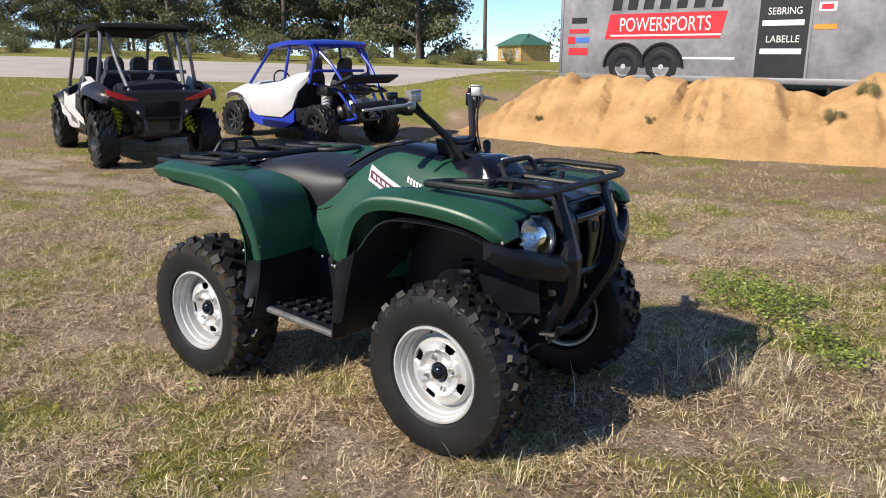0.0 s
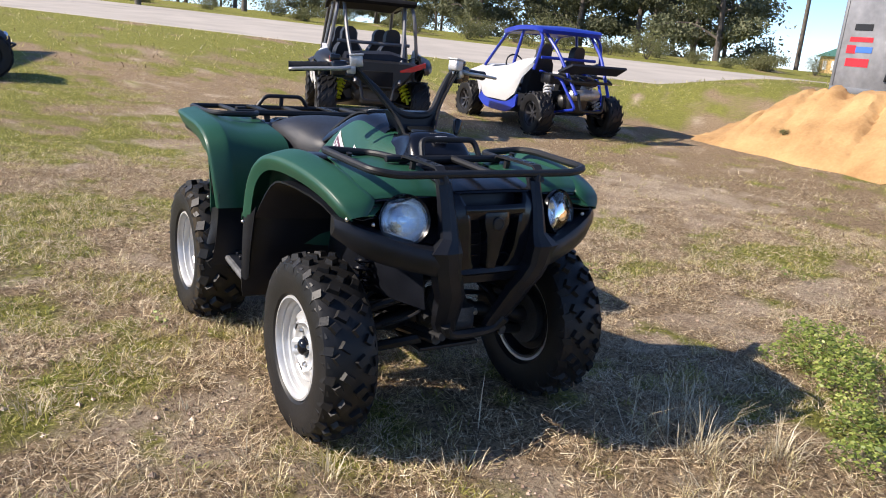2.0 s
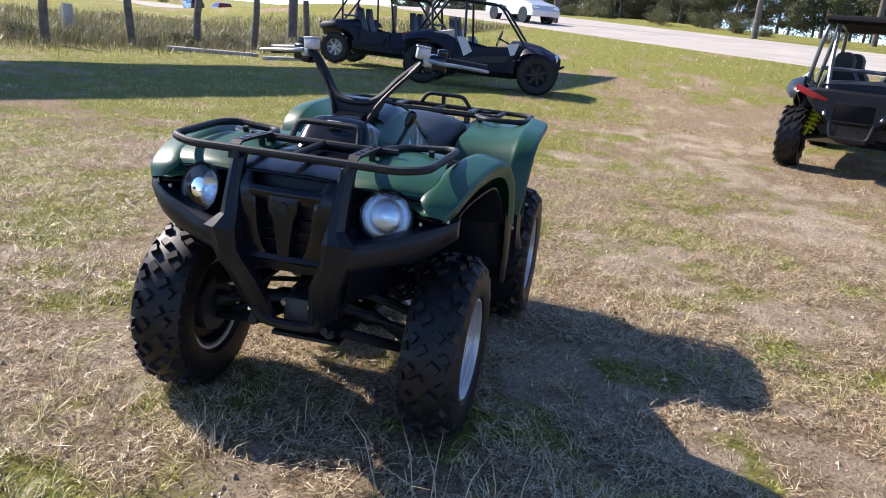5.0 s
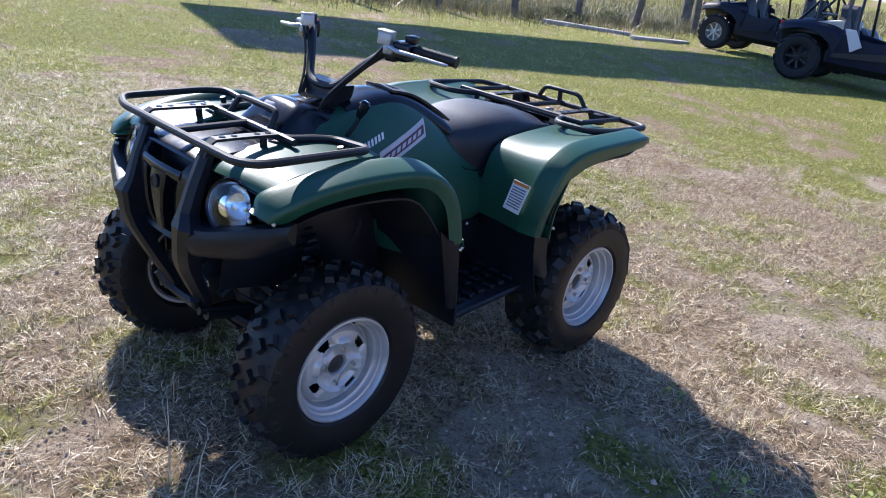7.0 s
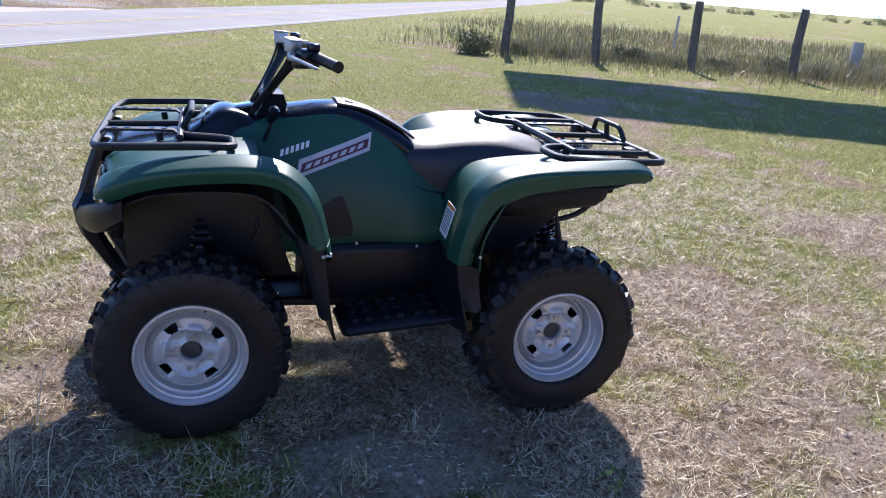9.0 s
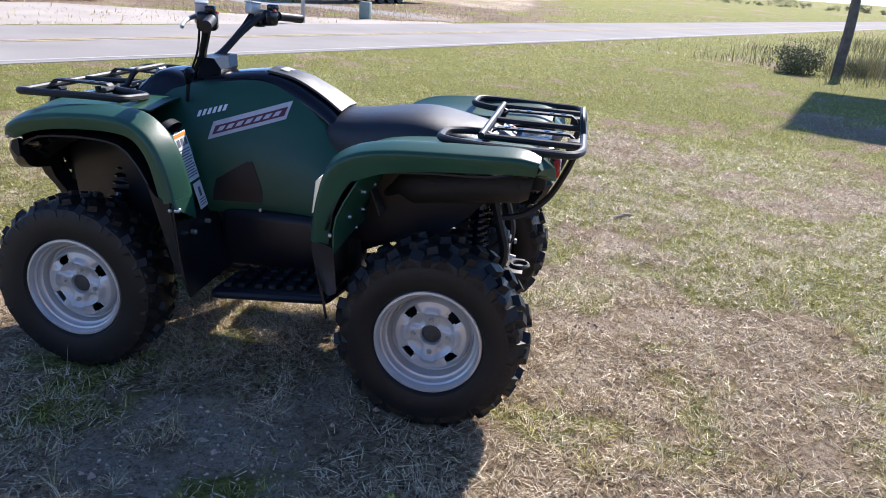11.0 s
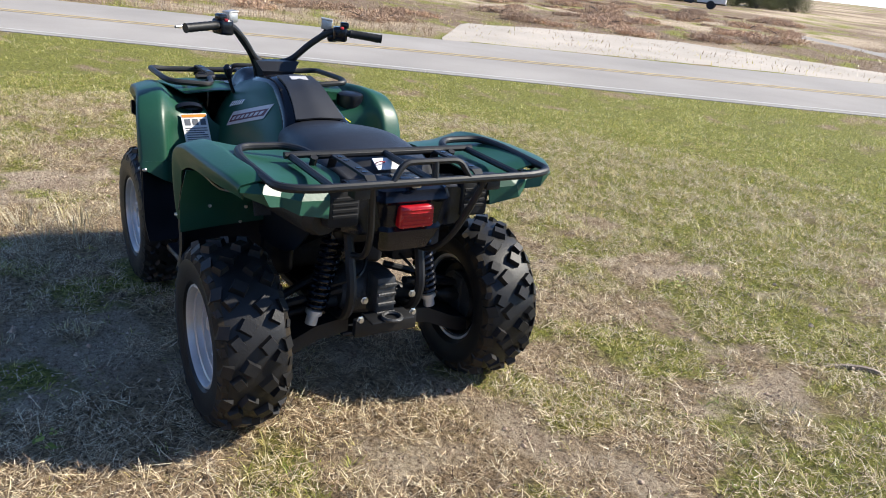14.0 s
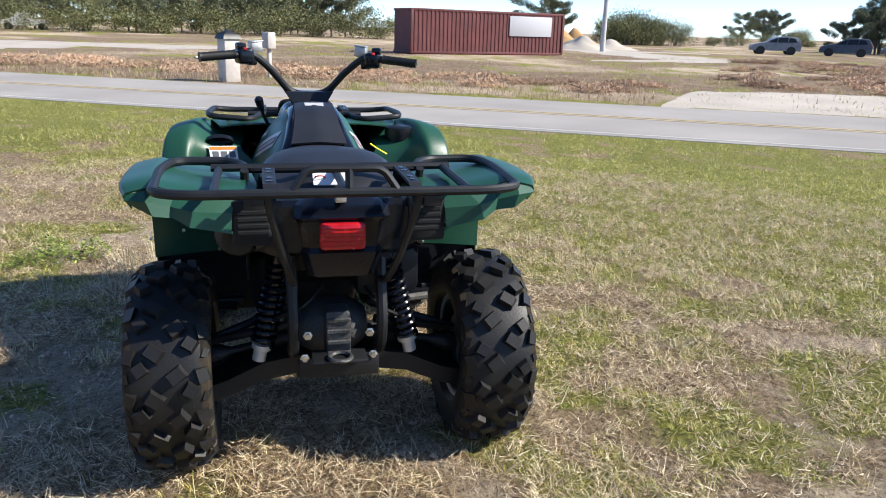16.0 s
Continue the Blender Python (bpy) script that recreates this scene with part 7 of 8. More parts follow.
for x, y, a, nm, colour in ((63.5, -50.0, 62, "dusty white", (0.20, 0.205, 0.21)), (61.0, -56.0, 48, "dull blue-grey", (0.06, 0.07, 0.085)), (59.0, -61.5, 70, "faded grey", (0.11, 0.113, 0.117)), (57.0, -67.0, 52, "dull dark", (0.06, 0.065, 0.075))):
    car(pose(x, y, height(x, y), 0, 0, a), nm + " estate car parked in a far yard", mat(nm.replace(" ", "_").replace("-", "_") + "_yard_paint", colour, 0.5, var=0.2, scale=3))
# long dark trailer beside the side drive
dk = thing("cargo_trailer", pose(9.2, -36.6, height(9.2, -36.6), 0, 0, 72), "long dark navy cargo trailer with pale slanted stripes", "trailer")
bm = bmesh.new()
box(bm, (0, 0, 1.72), (10.2, 2.4, 2.1), bevel=0.06)
hull = part("body", bm, M_PAINT_NAVY, dk)
for sd in (-1, 1):
    for k in range(5):
        bm = bmesh.new()
        loft(bm, [[(-3.9 + 1.9 * k, sd * 1.203, 1.0), (-3.75 + 1.9 * k, sd * 1.203, 1.0)], [(-3.3 + 1.9 * k, sd * 1.203, 1.9), (-3.15 + 1.9 * k, sd * 1.203, 1.9)]], ring=False)
        solidify(part("side_stripe", bm, M_SILVER, hull), 0.012, 0)
    for wx in (-1.2, -0.3, 0.6):
        bm = bmesh.new()
        lathe(bm, [(0.0, 0.1), (0.2, 0.1), (0.38, 0.1), (0.4, 0.0), (0.38, -0.1), (0.0, -0.1)], 20)
        part("wheel", bm, M_RUBBER, dk).matrix_basis = pose(wx, sd * 1.0, 0.40)
bm = bmesh.new()
box(bm, (0, 0, 0.60), (10.0, 1.6, 0.16), bevel=0.02)
tube(bm, [(4.9, 0, 0.60), (6.2, 0, 0.55)], 0.06, 8)
tube(bm, [(6.1, 0, 0.55), (6.1, 0, 0.0)], 0.05, 8)
part("chassis", bm, M_PAINT_BLACK, dk)
# white box trailer in the yard
bx = thing("box_trailer", pose(42.5, -55.0, height(42.5, -55.0), 0, 0, 35), "small white box trailer in a far yard", "trailer")
bm = bmesh.new()
box(bm, (0, 0, 1.35), (2.3, 1.7, 1.7), bevel=0.05)
part("body", bm, M_PAINT_WHITE, bx)
bm = bmesh.new()
box(bm, (0, 0, 0.45), (2.4, 1.4, 0.12), bevel=0.02)
tube(bm, [(1.1, 0, 0.45), (2.3, 0, 0.45)], 0.05, 8)
part("chassis", bm, M_PAINT_BLACK, bx)
for s in (-1, 1):
    bm = bmesh.new()
    lathe(bm, [(0.0, 0.08), (0.2, 0.09), (0.33, 0.08), (0.35, 0.0), (0.33, -0.08), (0.0, -0.08)], 18)
    part("wheel", bm, M_RUBBER, bx).matrix_basis = pose(0, s * 0.84, 0.35)
for x, y in ((5.8, -23.0), (6.6, -19.1)):
    bm = bmesh.new()
    if y < -20:
        box(bm, (0, 0, 0.28), (0.36, 0.32, 0.56), bevel=0.04)
        o = part("utility_cabinet", bm, mat("green_cabinet_paint", (0.20, 0.25, 0.22), 0.6))
        tagged(o, "green ground-level utility cabinet beside the drive", "utility box")
    else:
        tube(bm, [(0, 0, -0.1), (0, 0, 0.8)], 0.06, 8)
        o = part("marker_post", bm, M_PALE)
        tagged(o, "short pale marker post in the verge", "post")
    o.matrix_basis = pose(x, y, height(x, y))

def mound(x, y, r, h, m, seed, label):
    bm = bmesh.new()
    rows = []
    for j in range(14):
        q = j / 13
        rows.append([(r * q * math.cos(a) * (1 + 0.3 * noise.noise((math.cos(a), math.sin(a), seed))), r * 0.7 * q * math.sin(a), h * (1 - q) ** 1.2 * (1 + 0.5 * noise.noise((2.5 * q * math.cos(a), 2.5 * q * math.sin(a), seed + 5))) - 0.05) for a in [2 * math.pi * k / 30 for k in range(30)]])
    loft(bm, rows)
    o = part("earth_mound", bm, m)
    o.matrix_basis = pose(x, y, height(x, y), 0, 0, 20 * seed)
    tagged(o, label, "earth mound", "far earth mounds")


for x, y, r, h, k in ((70.0, -29.5, 4.5, 2.2, 1), (73.0, -33.0, 4.0, 2.0, 2), (62.0, -29.0, 3.0, 1.3, 3), (66.0, -33.5, 3.5, 1.0, 4)):
    mound(x, y, r, h, M_SAND if k < 3 else M_APRON, k, "loose mound of orange fill sand" if k < 3 else "loose mound of pale gravel")


# more marker posts and traffic on the highway
for q, d, hh in ((Vector((-14.5, -19.5)), 0.045, 1.0), (Vector((-17.5, -15.0)), 0.16, 0.75)):
    bm = bmesh.new()
    tube(bm, [(0, 0, -0.1), (0, 0, hh * 0.7), (0, 0, hh)], [d, d, d * 0.9], 8)
    o = part("marker_post", bm, M_PALE)
    o.matrix_basis = pose(q.x, q.y, height(q.x, q.y), 2, -2)
    tagged(o, "short pale marker post in the verge", "post")


# pale drives off the side road
def patch(name, pts, m, lift, label, cat):
    bm = bmesh.new()
    P = [Vector((*p, 0)) for p in pts]
    f = bm.faces.new([bm.verts.new(p) for p in P])
    bmesh.ops.triangulate(bm, faces=[f])
    for _ in range(5):
        bmesh.ops.subdivide_edges(bm, edges=bm.edges[:], cuts=1)
    for v in bm.verts:
        v.co.x += 0.4 * noise.noise((v.co.x * 0.5, v.co.y * 0.5, 1))
        v.co.y += 0.4 * noise.noise((v.co.x * 0.5, v.co.y * 0.5, 6))
        v.co.z = height(v.co.x, v.co.y) + (-0.05 if v.is_boundary else lift)
    return tagged(part(name, bm, m), label, cat, kind="structure")


bm = bmesh.new()
rows = []
UP = ((-1.2, 15.4), (-2.0, 20.8), (-4.0, 22.0), (-6.0, 22.7), (-9.0, 22.6), (-12.0, 19.6), (-14.5, 17.9), (-17.0, 16.4), (-19.5, 15.3))
for i in range(74):
    sd = -1.2 - 0.25 * i
    a, b = [(p, q) for p, q in zip(UP, UP[1:]) if p[0] >= sd >= q[0] - 1e-6][0]
    far = a[1] + (b[1] - a[1]) * (sd - a[0]) / (b[0] - a[0]) + 0.35 * noise.noise((sd * 0.7, 3, 1)) + 0.15 * noise.noise((sd * 2.3, 8, 1))
    row = []
    for k in range(13):
        p = R2D * sd + R2N * (14.85 + (far - 14.85) * k / 12)
        row.append((p.x, p.y, height(p.x, p.y) + (0.018 if 0 < k < 12 else -0.03)))
    rows.append(row)
loft(bm, rows, ring=False)
tagged(part("drive", bm, M_APRON), "pale lime-rock drive beside the side road", "drive", kind="structure")
patch("drive", [(37.5, -18.6), (34.0, -25.0), (42.0, -31.0), (57.0, -39.0), (72.0, -36.0), (62.0, -27.0)], M_APRON, 0.05, "pale bare yard behind the container", "drive")
patch("drive", [(26.0, 26.0), (36.0, 12.5), (42.0, 3.5), (47.0, -2.0), (60.0, 4.0), (52.0, 15.0), (40.0, 32.0)], M_APRON, 0.05, "pale lime-rock yard", "drive")
patch("drive", [(-0.5, -32.0), (3.0, -25.5), (11.0, -27.0), (24.0, -34.0), (23.0, -36.0), (9.0, -30.0)], M_ROAD2, 0.04, "grey side drive", "drive")
# small building far across the highway
hut = thing("small_house", pose(-57.0, 101.0, height(-57, 101), 0, 0, -30), "small yellow building with a green hipped roof", "house")
bm = bmesh.new()
box(bm, (0, 0, 1.3), (7, 5, 2.6))
wall = part("wall", bm, mat("yellow_render", (0.55, 0.36, 0.15), 0.8, var=0.1, scale=2), hut)
bm = bmesh.new()
loft(bm, [[(-4, -3, 2.55), (4, -3, 2.55), (4, 3, 2.55), (-4, 3, 2.55)], [(-1.6, -0.1, 4.3), (1.6, -0.1, 4.3), (1.6, 0.1, 4.3), (-1.6, 0.1, 4.3)]])
part("roof", bm, mat("green_metal_roof", (0.05, 0.14, 0.10), 0.5, var=0.1, scale=2), hut, smooth=False)
for x in (-2.0, 0.2, 2.4):
    bm = bmesh.new()
    box(bm, (x, -2.51, 1.35), (0.9, 0.06, 1.2))
    part("window", bm, M_SIGNWHITE, wall)

# ---- trees and brush ----
def leaf_mat(name, a, b):
    m = bpy.data.materials.new(name)
    m.use_nodes = True
    nt = m.node_tree
    bs = nt.nodes["Principled BSDF"]
    geo = nt.nodes.new("ShaderNodeNewGeometry")
    oi = nt.nodes.new("ShaderNodeObjectInfo")
    mx = nt.nodes.new("ShaderNodeMix")
    mx.data_type = "RGBA"
    mx.inputs["A"].default_value, mx.inputs["B"].default_value = (*a, 1), (*b, 1)
    nt.links.new(geo.outputs["Random Per Island"], mx.inputs["Factor"])
    hs = nt.nodes.new("ShaderNodeHueSaturation")
    mr = nt.nodes.new("ShaderNodeMapRange")
    mr.inputs["To Min"].default_value, mr.inputs["To Max"].default_value = 0.75, 1.2
    nt.links.new(oi.outputs["Random"], mr.inputs["Value"])
    nt.links.new(mr.outputs[0], hs.inputs["Value"])
    nt.links.new(mx.outputs["Result"], hs.inputs["Color"])
    nt.links.new(hs.outputs[0], bs.inputs["Base Color"])
    bs.inputs["Roughness"].default_value = 0.65
    bs.inputs["Specular IOR Level"].default_value = 0.25
    return m


M_LEAF = leaf_mat("dark_foliage", (0.078, 0.090, 0.048), (0.175, 0.178, 0.100))
M_BUSH = leaf_mat("olive_brush", (0.10, 0.11, 0.042), (0.21, 0.20, 0.088))
M_DRYBRUSH = leaf_mat("dry_red_brown_brush", (0.40, 0.25, 0.16), (0.66, 0.47, 0.31))
M_BARK = mat("grey_bark", (0.12, 0.10, 0.085), 0.9, var=0.3, scale=4, bump=0.6, bscale=25)


def leaves(name, pts, size, m, rng, parent=None, flat=1.0, long=1.0):
    n = len(pts)
    P = np.array(pts)
    u = rng.normal(size=(n, 3))
    u /= np.linalg.norm(u, axis=1)[:, None]
    v = np.cross(u, rng.normal(size=(n, 3)))
    v /= np.linalg.norm(v, axis=1)[:, None]
    s = size * rng.uniform(0.6, 1.3, n)[:, None]
    V = np.empty((n, 3, 3))
    V[:, 0] = P - u * s * long
    V[:, 1] = P + v * s * 0.75 + u * s * long * 0.4
    V[:, 2] = P + u * s * long - v * s * 0.35
    me = bpy.data.meshes.new(name)
    me.vertices.add(n * 3)
    me.vertices.foreach_set("co", V.ravel())
    me.loops.add(n * 3)
    me.loops.foreach_set("vertex_index", np.arange(n * 3))
    me.polygons.add(n)
    me.polygons.foreach_set("loop_start", np.arange(n) * 3)
    me.update()
    me.materials.append(m)
    ob = new(name, me)
    if parent:
        ob.parent = parent
    return ob


def make_tree(seed, h, spread, base, n, kind):
    rng = np.random.default_rng(seed)
    T = thing("tree", pose(0, 0, -50), "tall dark-leaved tree with open ragged crown", "tree", "roadside trees")
    bm = bmesh.new()
    top = h * 0.9
    trunk = [(0.25 * math.sin(k * 1.3 + seed) * k / 6, 0.25 * math.cos(k + seed) * k / 6, top * k / 6 - 0.3) for k in range(7)]
    tube(bm, trunk, [0.022 * h * (1 - 0.13 * k) for k in range(7)], 8)
    cl = []
    for i in range(16 if kind else 11):
        f = base + (1 - base) * (i + 0.5) / (16 if kind else 11)
        a = i * 2.4 + seed
        o = Vector(trunk[min(6, int(f * 6))])
        ln = spread * (1.15 - 0.75 * f if kind else 0.6 + 0.6 * math.sin(math.pi * f)) * rng.uniform(0.7, 1.2)
        e = o + Vector((math.cos(a) * ln, math.sin(a) * ln, ln * (0.25 if kind else 0.5) * rng.uniform(0.3, 1.4)))
        tube(bm, bend([o, o.lerp(e, 0.5) + Vector((0, 0, 0.15 * ln)), e], 3), [0.007 * h * (1 - 0.13 * k) for k in range(7)], 5)
        for q in (0.45, 0.7, 0.9, 1.05):
            cl.append((o.lerp(e, q), 0.16 * spread * rng.uniform(0.7, 1.4) + 0.25))
    cl.append((Vector(trunk[6]), 0.6))
    part("trunk", bm, M_BARK, T)
    pts = []
    per = n // len(cl)
    for c, r in cl:
        d = rng.normal(size=(per, 3))
        d *= (rng.uniform(0, 1, per) ** 0.4 / np.linalg.norm(d, axis=1))[:, None]
        pts.extend((np.array(c) + d * np.array((r, r, r * 0.75))).tolist())
    tagged(leaves("crown", pts, 0.122, M_LEAF, rng, T), kind="stuff")
    return T


def make_bush(seed, h, w, n, m, label, cat="bush", size=0.12, grp="roadside brush", long=1.0):
    rng = np.random.default_rng(seed)
    T = thing("bush", pose(0, 0, -50), label, cat, grp)
    bm = bmesh.new()
    for i in range(6):
        a = i * 1.05 + seed
        tube(bm, bend([(0, 0, -0.1), (w * 0.3 * math.cos(a), w * 0.3 * math.sin(a), h * 0.5), (w * 0.6 * math.cos(a), w * 0.6 * math.sin(a), h * 0.85)], 3), [0.03, 0.028, 0.025, 0.02, 0.016, 0.012, 0.008], 5)
    part("branchwork", bm, M_BARK, T)
    pts = []
    for i in range(14):
        a, q = rng.uniform(0, 6.28), rng.uniform(0, 1) ** 0.5
        c = np.array((math.cos(a) * q * w * 0.75, math.sin(a) * q * w * 0.75, h * rng.uniform(0.2, 0.85)))
        d = rng.normal(size=(n // 14, 3)) * np.array((0.17 * w, 0.17 * w, 0.16 * h))
        pts.extend(np.maximum(c + d, (-99, -99, 0.02)).tolist())
    tagged(leaves("leafage", pts, size, m, rng, T, long=long), kind="stuff")
    return T


TREES = [make_tree(s, h, sp, b, 15000, k) for s, h, sp, b, k in ((1, 11, 3.4, 0.12, 1), (2, 9, 3.8, 0.25, 0), (3, 13, 3.0, 0.15, 1), (4, 7, 3.6, 0.22, 0), (5, 10, 4.0, 0.30, 0))]
BUSHES = [make_bush(11 + k, h, w, 3200, M_BUSH, "olive roadside bush among tall grass", size=0.06) for k, (h, w) in enumerate(((1.6, 1.6), (2.4, 2.0), (1.2, 1.5)))]
used = set()


def put(ob, x, y, rz, sc=1.0):
    m = pose(x, y, height(x, y) - 0.05, 0, 0, rz)
    if ob not in used:
        used.add(ob)
        ob.matrix_basis = m
        o = ob
    else:
        o = copy_thing(ob, m)
    o.scale = (sc, sc, sc)
    return o


def brush_mass(name, places, label):
    """Far brush that nobody could count, as one mesh of leaves."""
    src = {b: np.array([v.co[:] for v in [c for c in b.children if c.name.startswith("leafage")][0].data.vertices]) for b in BUSHES}
    V = []
    for b, x, y, rz, sc in places:
        a = radians(rz)
        p = src[b][: len(src[b]) // 6 * 3] * sc
        V.append(np.stack([p[:, 0] * math.cos(a) - p[:, 1] * math.sin(a) + x, p[:, 0] * math.sin(a) + p[:, 1] * math.cos(a) + y, p[:, 2] + height(x, y) - 0.05], 1))
    V = np.concatenate(V)
    me = bpy.data.meshes.new(name)
    me.from_pydata(V, [], np.arange(len(V)).reshape(-1, 3))
    me.materials.append(M_BUSH)
    return tagged(new(name, me), label, "brush", kind="stuff")


rg = random.Random(5)
# far side of the highway
for s1 in range(-84, 62, 3):
    if 26 < s1 < 42:
        continue
    for lane in range(3):
        if rg.random() < (0.10 if s1 > 0 else 0.30):
            continue
        n1 = (24 if s1 > 2 else 31) + lane * 7 + rg.uniform(-2.5, 2.5)
        s = s1 + rg.uniform(-1.4, 1.4)
        p = R1P + R1D * s + R1N * n1
        ob, rz, sc = rg.choice(TREES), rg.uniform(0, 360), rg.uniform(0.85, 1.2) * (1.0 if s1 > 2 else 0.74)
        c, d = s + 0.54 * (n1 - 24), s + 0.19 * (n1 - 24)
        if -8.0 < c < -1.5 or 9.8 < d < 13.8 or (1 < s < 26 and (s1 + lane) % 3 == 0):
            continue    # breaks in the wood
        put(ob, p.x, p.y, rz, sc * (0.72 if -1.5 < c < 4.5 else 0.9))
for s1 in range(-80, 64, 2):
    if 28 < s1 < 40:
        continue
    for lane in range(2):
        if rg.random() < 0.4:
            continue
        p = R1P + R1D * (s1 + rg.uniform(-1, 1)) + R1N * (17.5 + lane * 3.0 + rg.uniform(-1, 1.5))
        put(rg.choice(BUSHES), p.x, p.y, rg.uniform(0, 360), rg.uniform(0.35, 0.85))
# deep brush that closes the wood behind the trunks
deep = []
for s1 in range(-86, 64, 3):
    if 26 < s1 < 42:
        continue
    p = R1P + R1D * (s1 + rg.uniform(-1, 1)) + R1N * (42 + rg.uniform(-2, 4))
    deep.append((BUSHES[1], p.x, p.y, rg.uniform(0, 360), rg.uniform(2.4, 3.4) if s1 > 2 else rg.uniform(1.5, 2.4)))
brush_mass("deep_brush", deep, "deep olive brush between the trunks")
# low skyline beyond the meadow
brush_mass("far_brush", [(BUSHES[k % 3], -165 + 190 * k / 109 + rg.uniform(-2, 2), -100 - 85 * k / 109 + rg.uniform(-5, 5), rg.uniform(0, 360), rg.choice((0.4, 0.5, 0.6, 0.7, 0.8, 1.3))) for k in range(110)], "low line of far olive brush beyond the meadow")
# behind the yard across the side road
for k in range(70):
    p = Vector((104 + rg.uniform(-4, 20), 0)) + Vector((-0.12, 1.0)) * (-14 + k * 1.35)
    put(rg.choice((TREES[1], TREES[3], TREES[4])), p.x, p.y, rg.uniform(0, 360), rg.uniform(0.6, 0.85))
yard = []
for k in range(60):
    p = Vector((96 + rg.uniform(-4, 6), 0)) + Vector((-0.12, 1.0)) * (-20 + k * 1.6)
    yard.append((rg.choice(BUSHES), p.x, p.y, rg.uniform(0, 360), rg.uniform(1.3, 2.4)))
brush_mass("yard_brush", yard, "dense olive brush behind the far yard")
for x, y, sc in ((90.4, -36.0, 0.72), (92, -38.5, 0.6), (150, -112, 0.8), (158, -118, 0.8), (140, -108, 0.7), (146, -104, 0.7)):
    put(TREES[4], x, y, rg.uniform(0, 360), sc)
for k in range(14):
    put(BUSHES[1], 101 + rg.uniform(-3, 3), -57 + rg.uniform(-7, 7), rg.uniform(0, 360), rg.uniform(1.3, 2.0))
for k in range(16):
    put(BUSHES[k % 3], 108 + 3 * k + rg.uniform(-3, 3), -78 - 3.4 * k + rg.uniform(-4, 4), rg.uniform(0, 360), rg.uniform(0.8, 1.6))
# wood behind the equipment yard
for k in range(26):
    q = k / 25
    put(rg.choice((TREES[1], TREES[3], TREES[4])), 73 - 10 * q + rg.uniform(-4, 6), -73 - 20 * q + rg.uniform(-4, 4), rg.uniform(0, 360), rg.uniform(0.5, 0.8) * (0.55 if 0.5 < q < 0.85 else 1.0))
for k in range(22):
    q = k / 21
    put(BUSHES[k % 2], 62 - 8 * q + rg.uniform(-3, 3), -66 - 20 * q + rg.uniform(-3, 3), rg.uniform(0, 360), rg.uniform(0.7, 1.3))
DRY = [make_bush(31 + k, h, w, 1500, M_DRYBRUSH, "dry red-brown brush on the verge", size=0.022, grp="dry verge brush", long=4.0) for k, (h, w) in enumerate(((0.20, 0.9), (0.28, 1.1)))]
for k in range(60):
    s = -1.0 + k * 0.42
    n2 = rg.uniform(18.2, 22.5)
    p = R2D * (s + rg.uniform(-0.5, 0.5)) + R2N * n2
    put(rg.choice(DRY), p.x, p.y, rg.uniform(0, 360), rg.uniform(0.5, 1.1))
for k in range(70):
    a, r = rg.uniform(-0.98, -0.62), rg.uniform(26, 58)
    p = Vector((-2.9 + r * math.cos(a), 0.8 + r * math.sin(a)))
    if p.dot(R2N) > 19:
        put(rg.choice(DRY), p.x, p.y, rg.uniform(0, 360), rg.uniform(0.5, 1.2))
for k in range(16):
    p = Vector((-5.6, -14.2)) + FD * (k * 1.25 + rg.uniform(-0.4, 0.4)) + Vector((rg.uniform(-0.5, 0.5), rg.uniform(-0.9, 0.4)))
    put(BUSHES[2], p.x, p.y, rg.uniform(0, 360), rg.choice((0.18, 0.26, 0.34, 0.46)))
for x, y, sc in ((-4.6, 9.75, 0.07), (0.15, 9.9, 0.11), (0.5, 10.3, 0.13), (1.6, 10.0, 0.12), (-2.4, 9.4, 0.07), (1.0, 9.6, 0.09), (2.3, 10.5, 0.14)):
    o = put(BUSHES[0], x, y, rg.uniform(0, 360), sc)
    o.location.z = sand_height(x, y) - 0.05
for ob in TREES + BUSHES + DRY:
    if ob not in used:
        for c in list(ob.children) + [ob]:
            bpy.data.objects.remove(c)

# ---- grass ----
def blade_mat(name, stops, trans=0.25):
    m = bpy.data.materials.new(name)
    m.use_nodes = True
    nt = m.node_tree
    bs = nt.nodes["Principled BSDF"]
    geo = nt.nodes.new("ShaderNodeNewGeometry")
    rp = nt.nodes.new("ShaderNodeValToRGB")
    while len(rp.color_ramp.elements) < len(stops):
        rp.color_ramp.elements.new(0.5)
    for e, (p, c) in zip(rp.color_ramp.elements, stops):
        e.position, e.color = p, (*c, 1)
    nt.links.new(geo.outputs["Random Per Island"], rp.inputs[0])
    nt.links.new(rp.outputs[0], bs.inputs["Base Color"])
    bs.inputs["Roughness"].default_value = 0.45
    bs.inputs["Specular IOR Level"].default_value = 0.5
    tr = nt.nodes.new("ShaderNodeBsdfTranslucent")
    nt.links.new(rp.outputs[0], tr.inputs["Color"])
    mix = nt.nodes.new("ShaderNodeMixShader")
    mix.inputs[0].default_value = trans
    nt.links.new(bs.outputs[0], mix.inputs[1])
    nt.links.new(tr.outputs[0], mix.inputs[2])
    nt.links.new(mix.outputs[0], nt.nodes["Material Output"].inputs["Surface"])
    return m


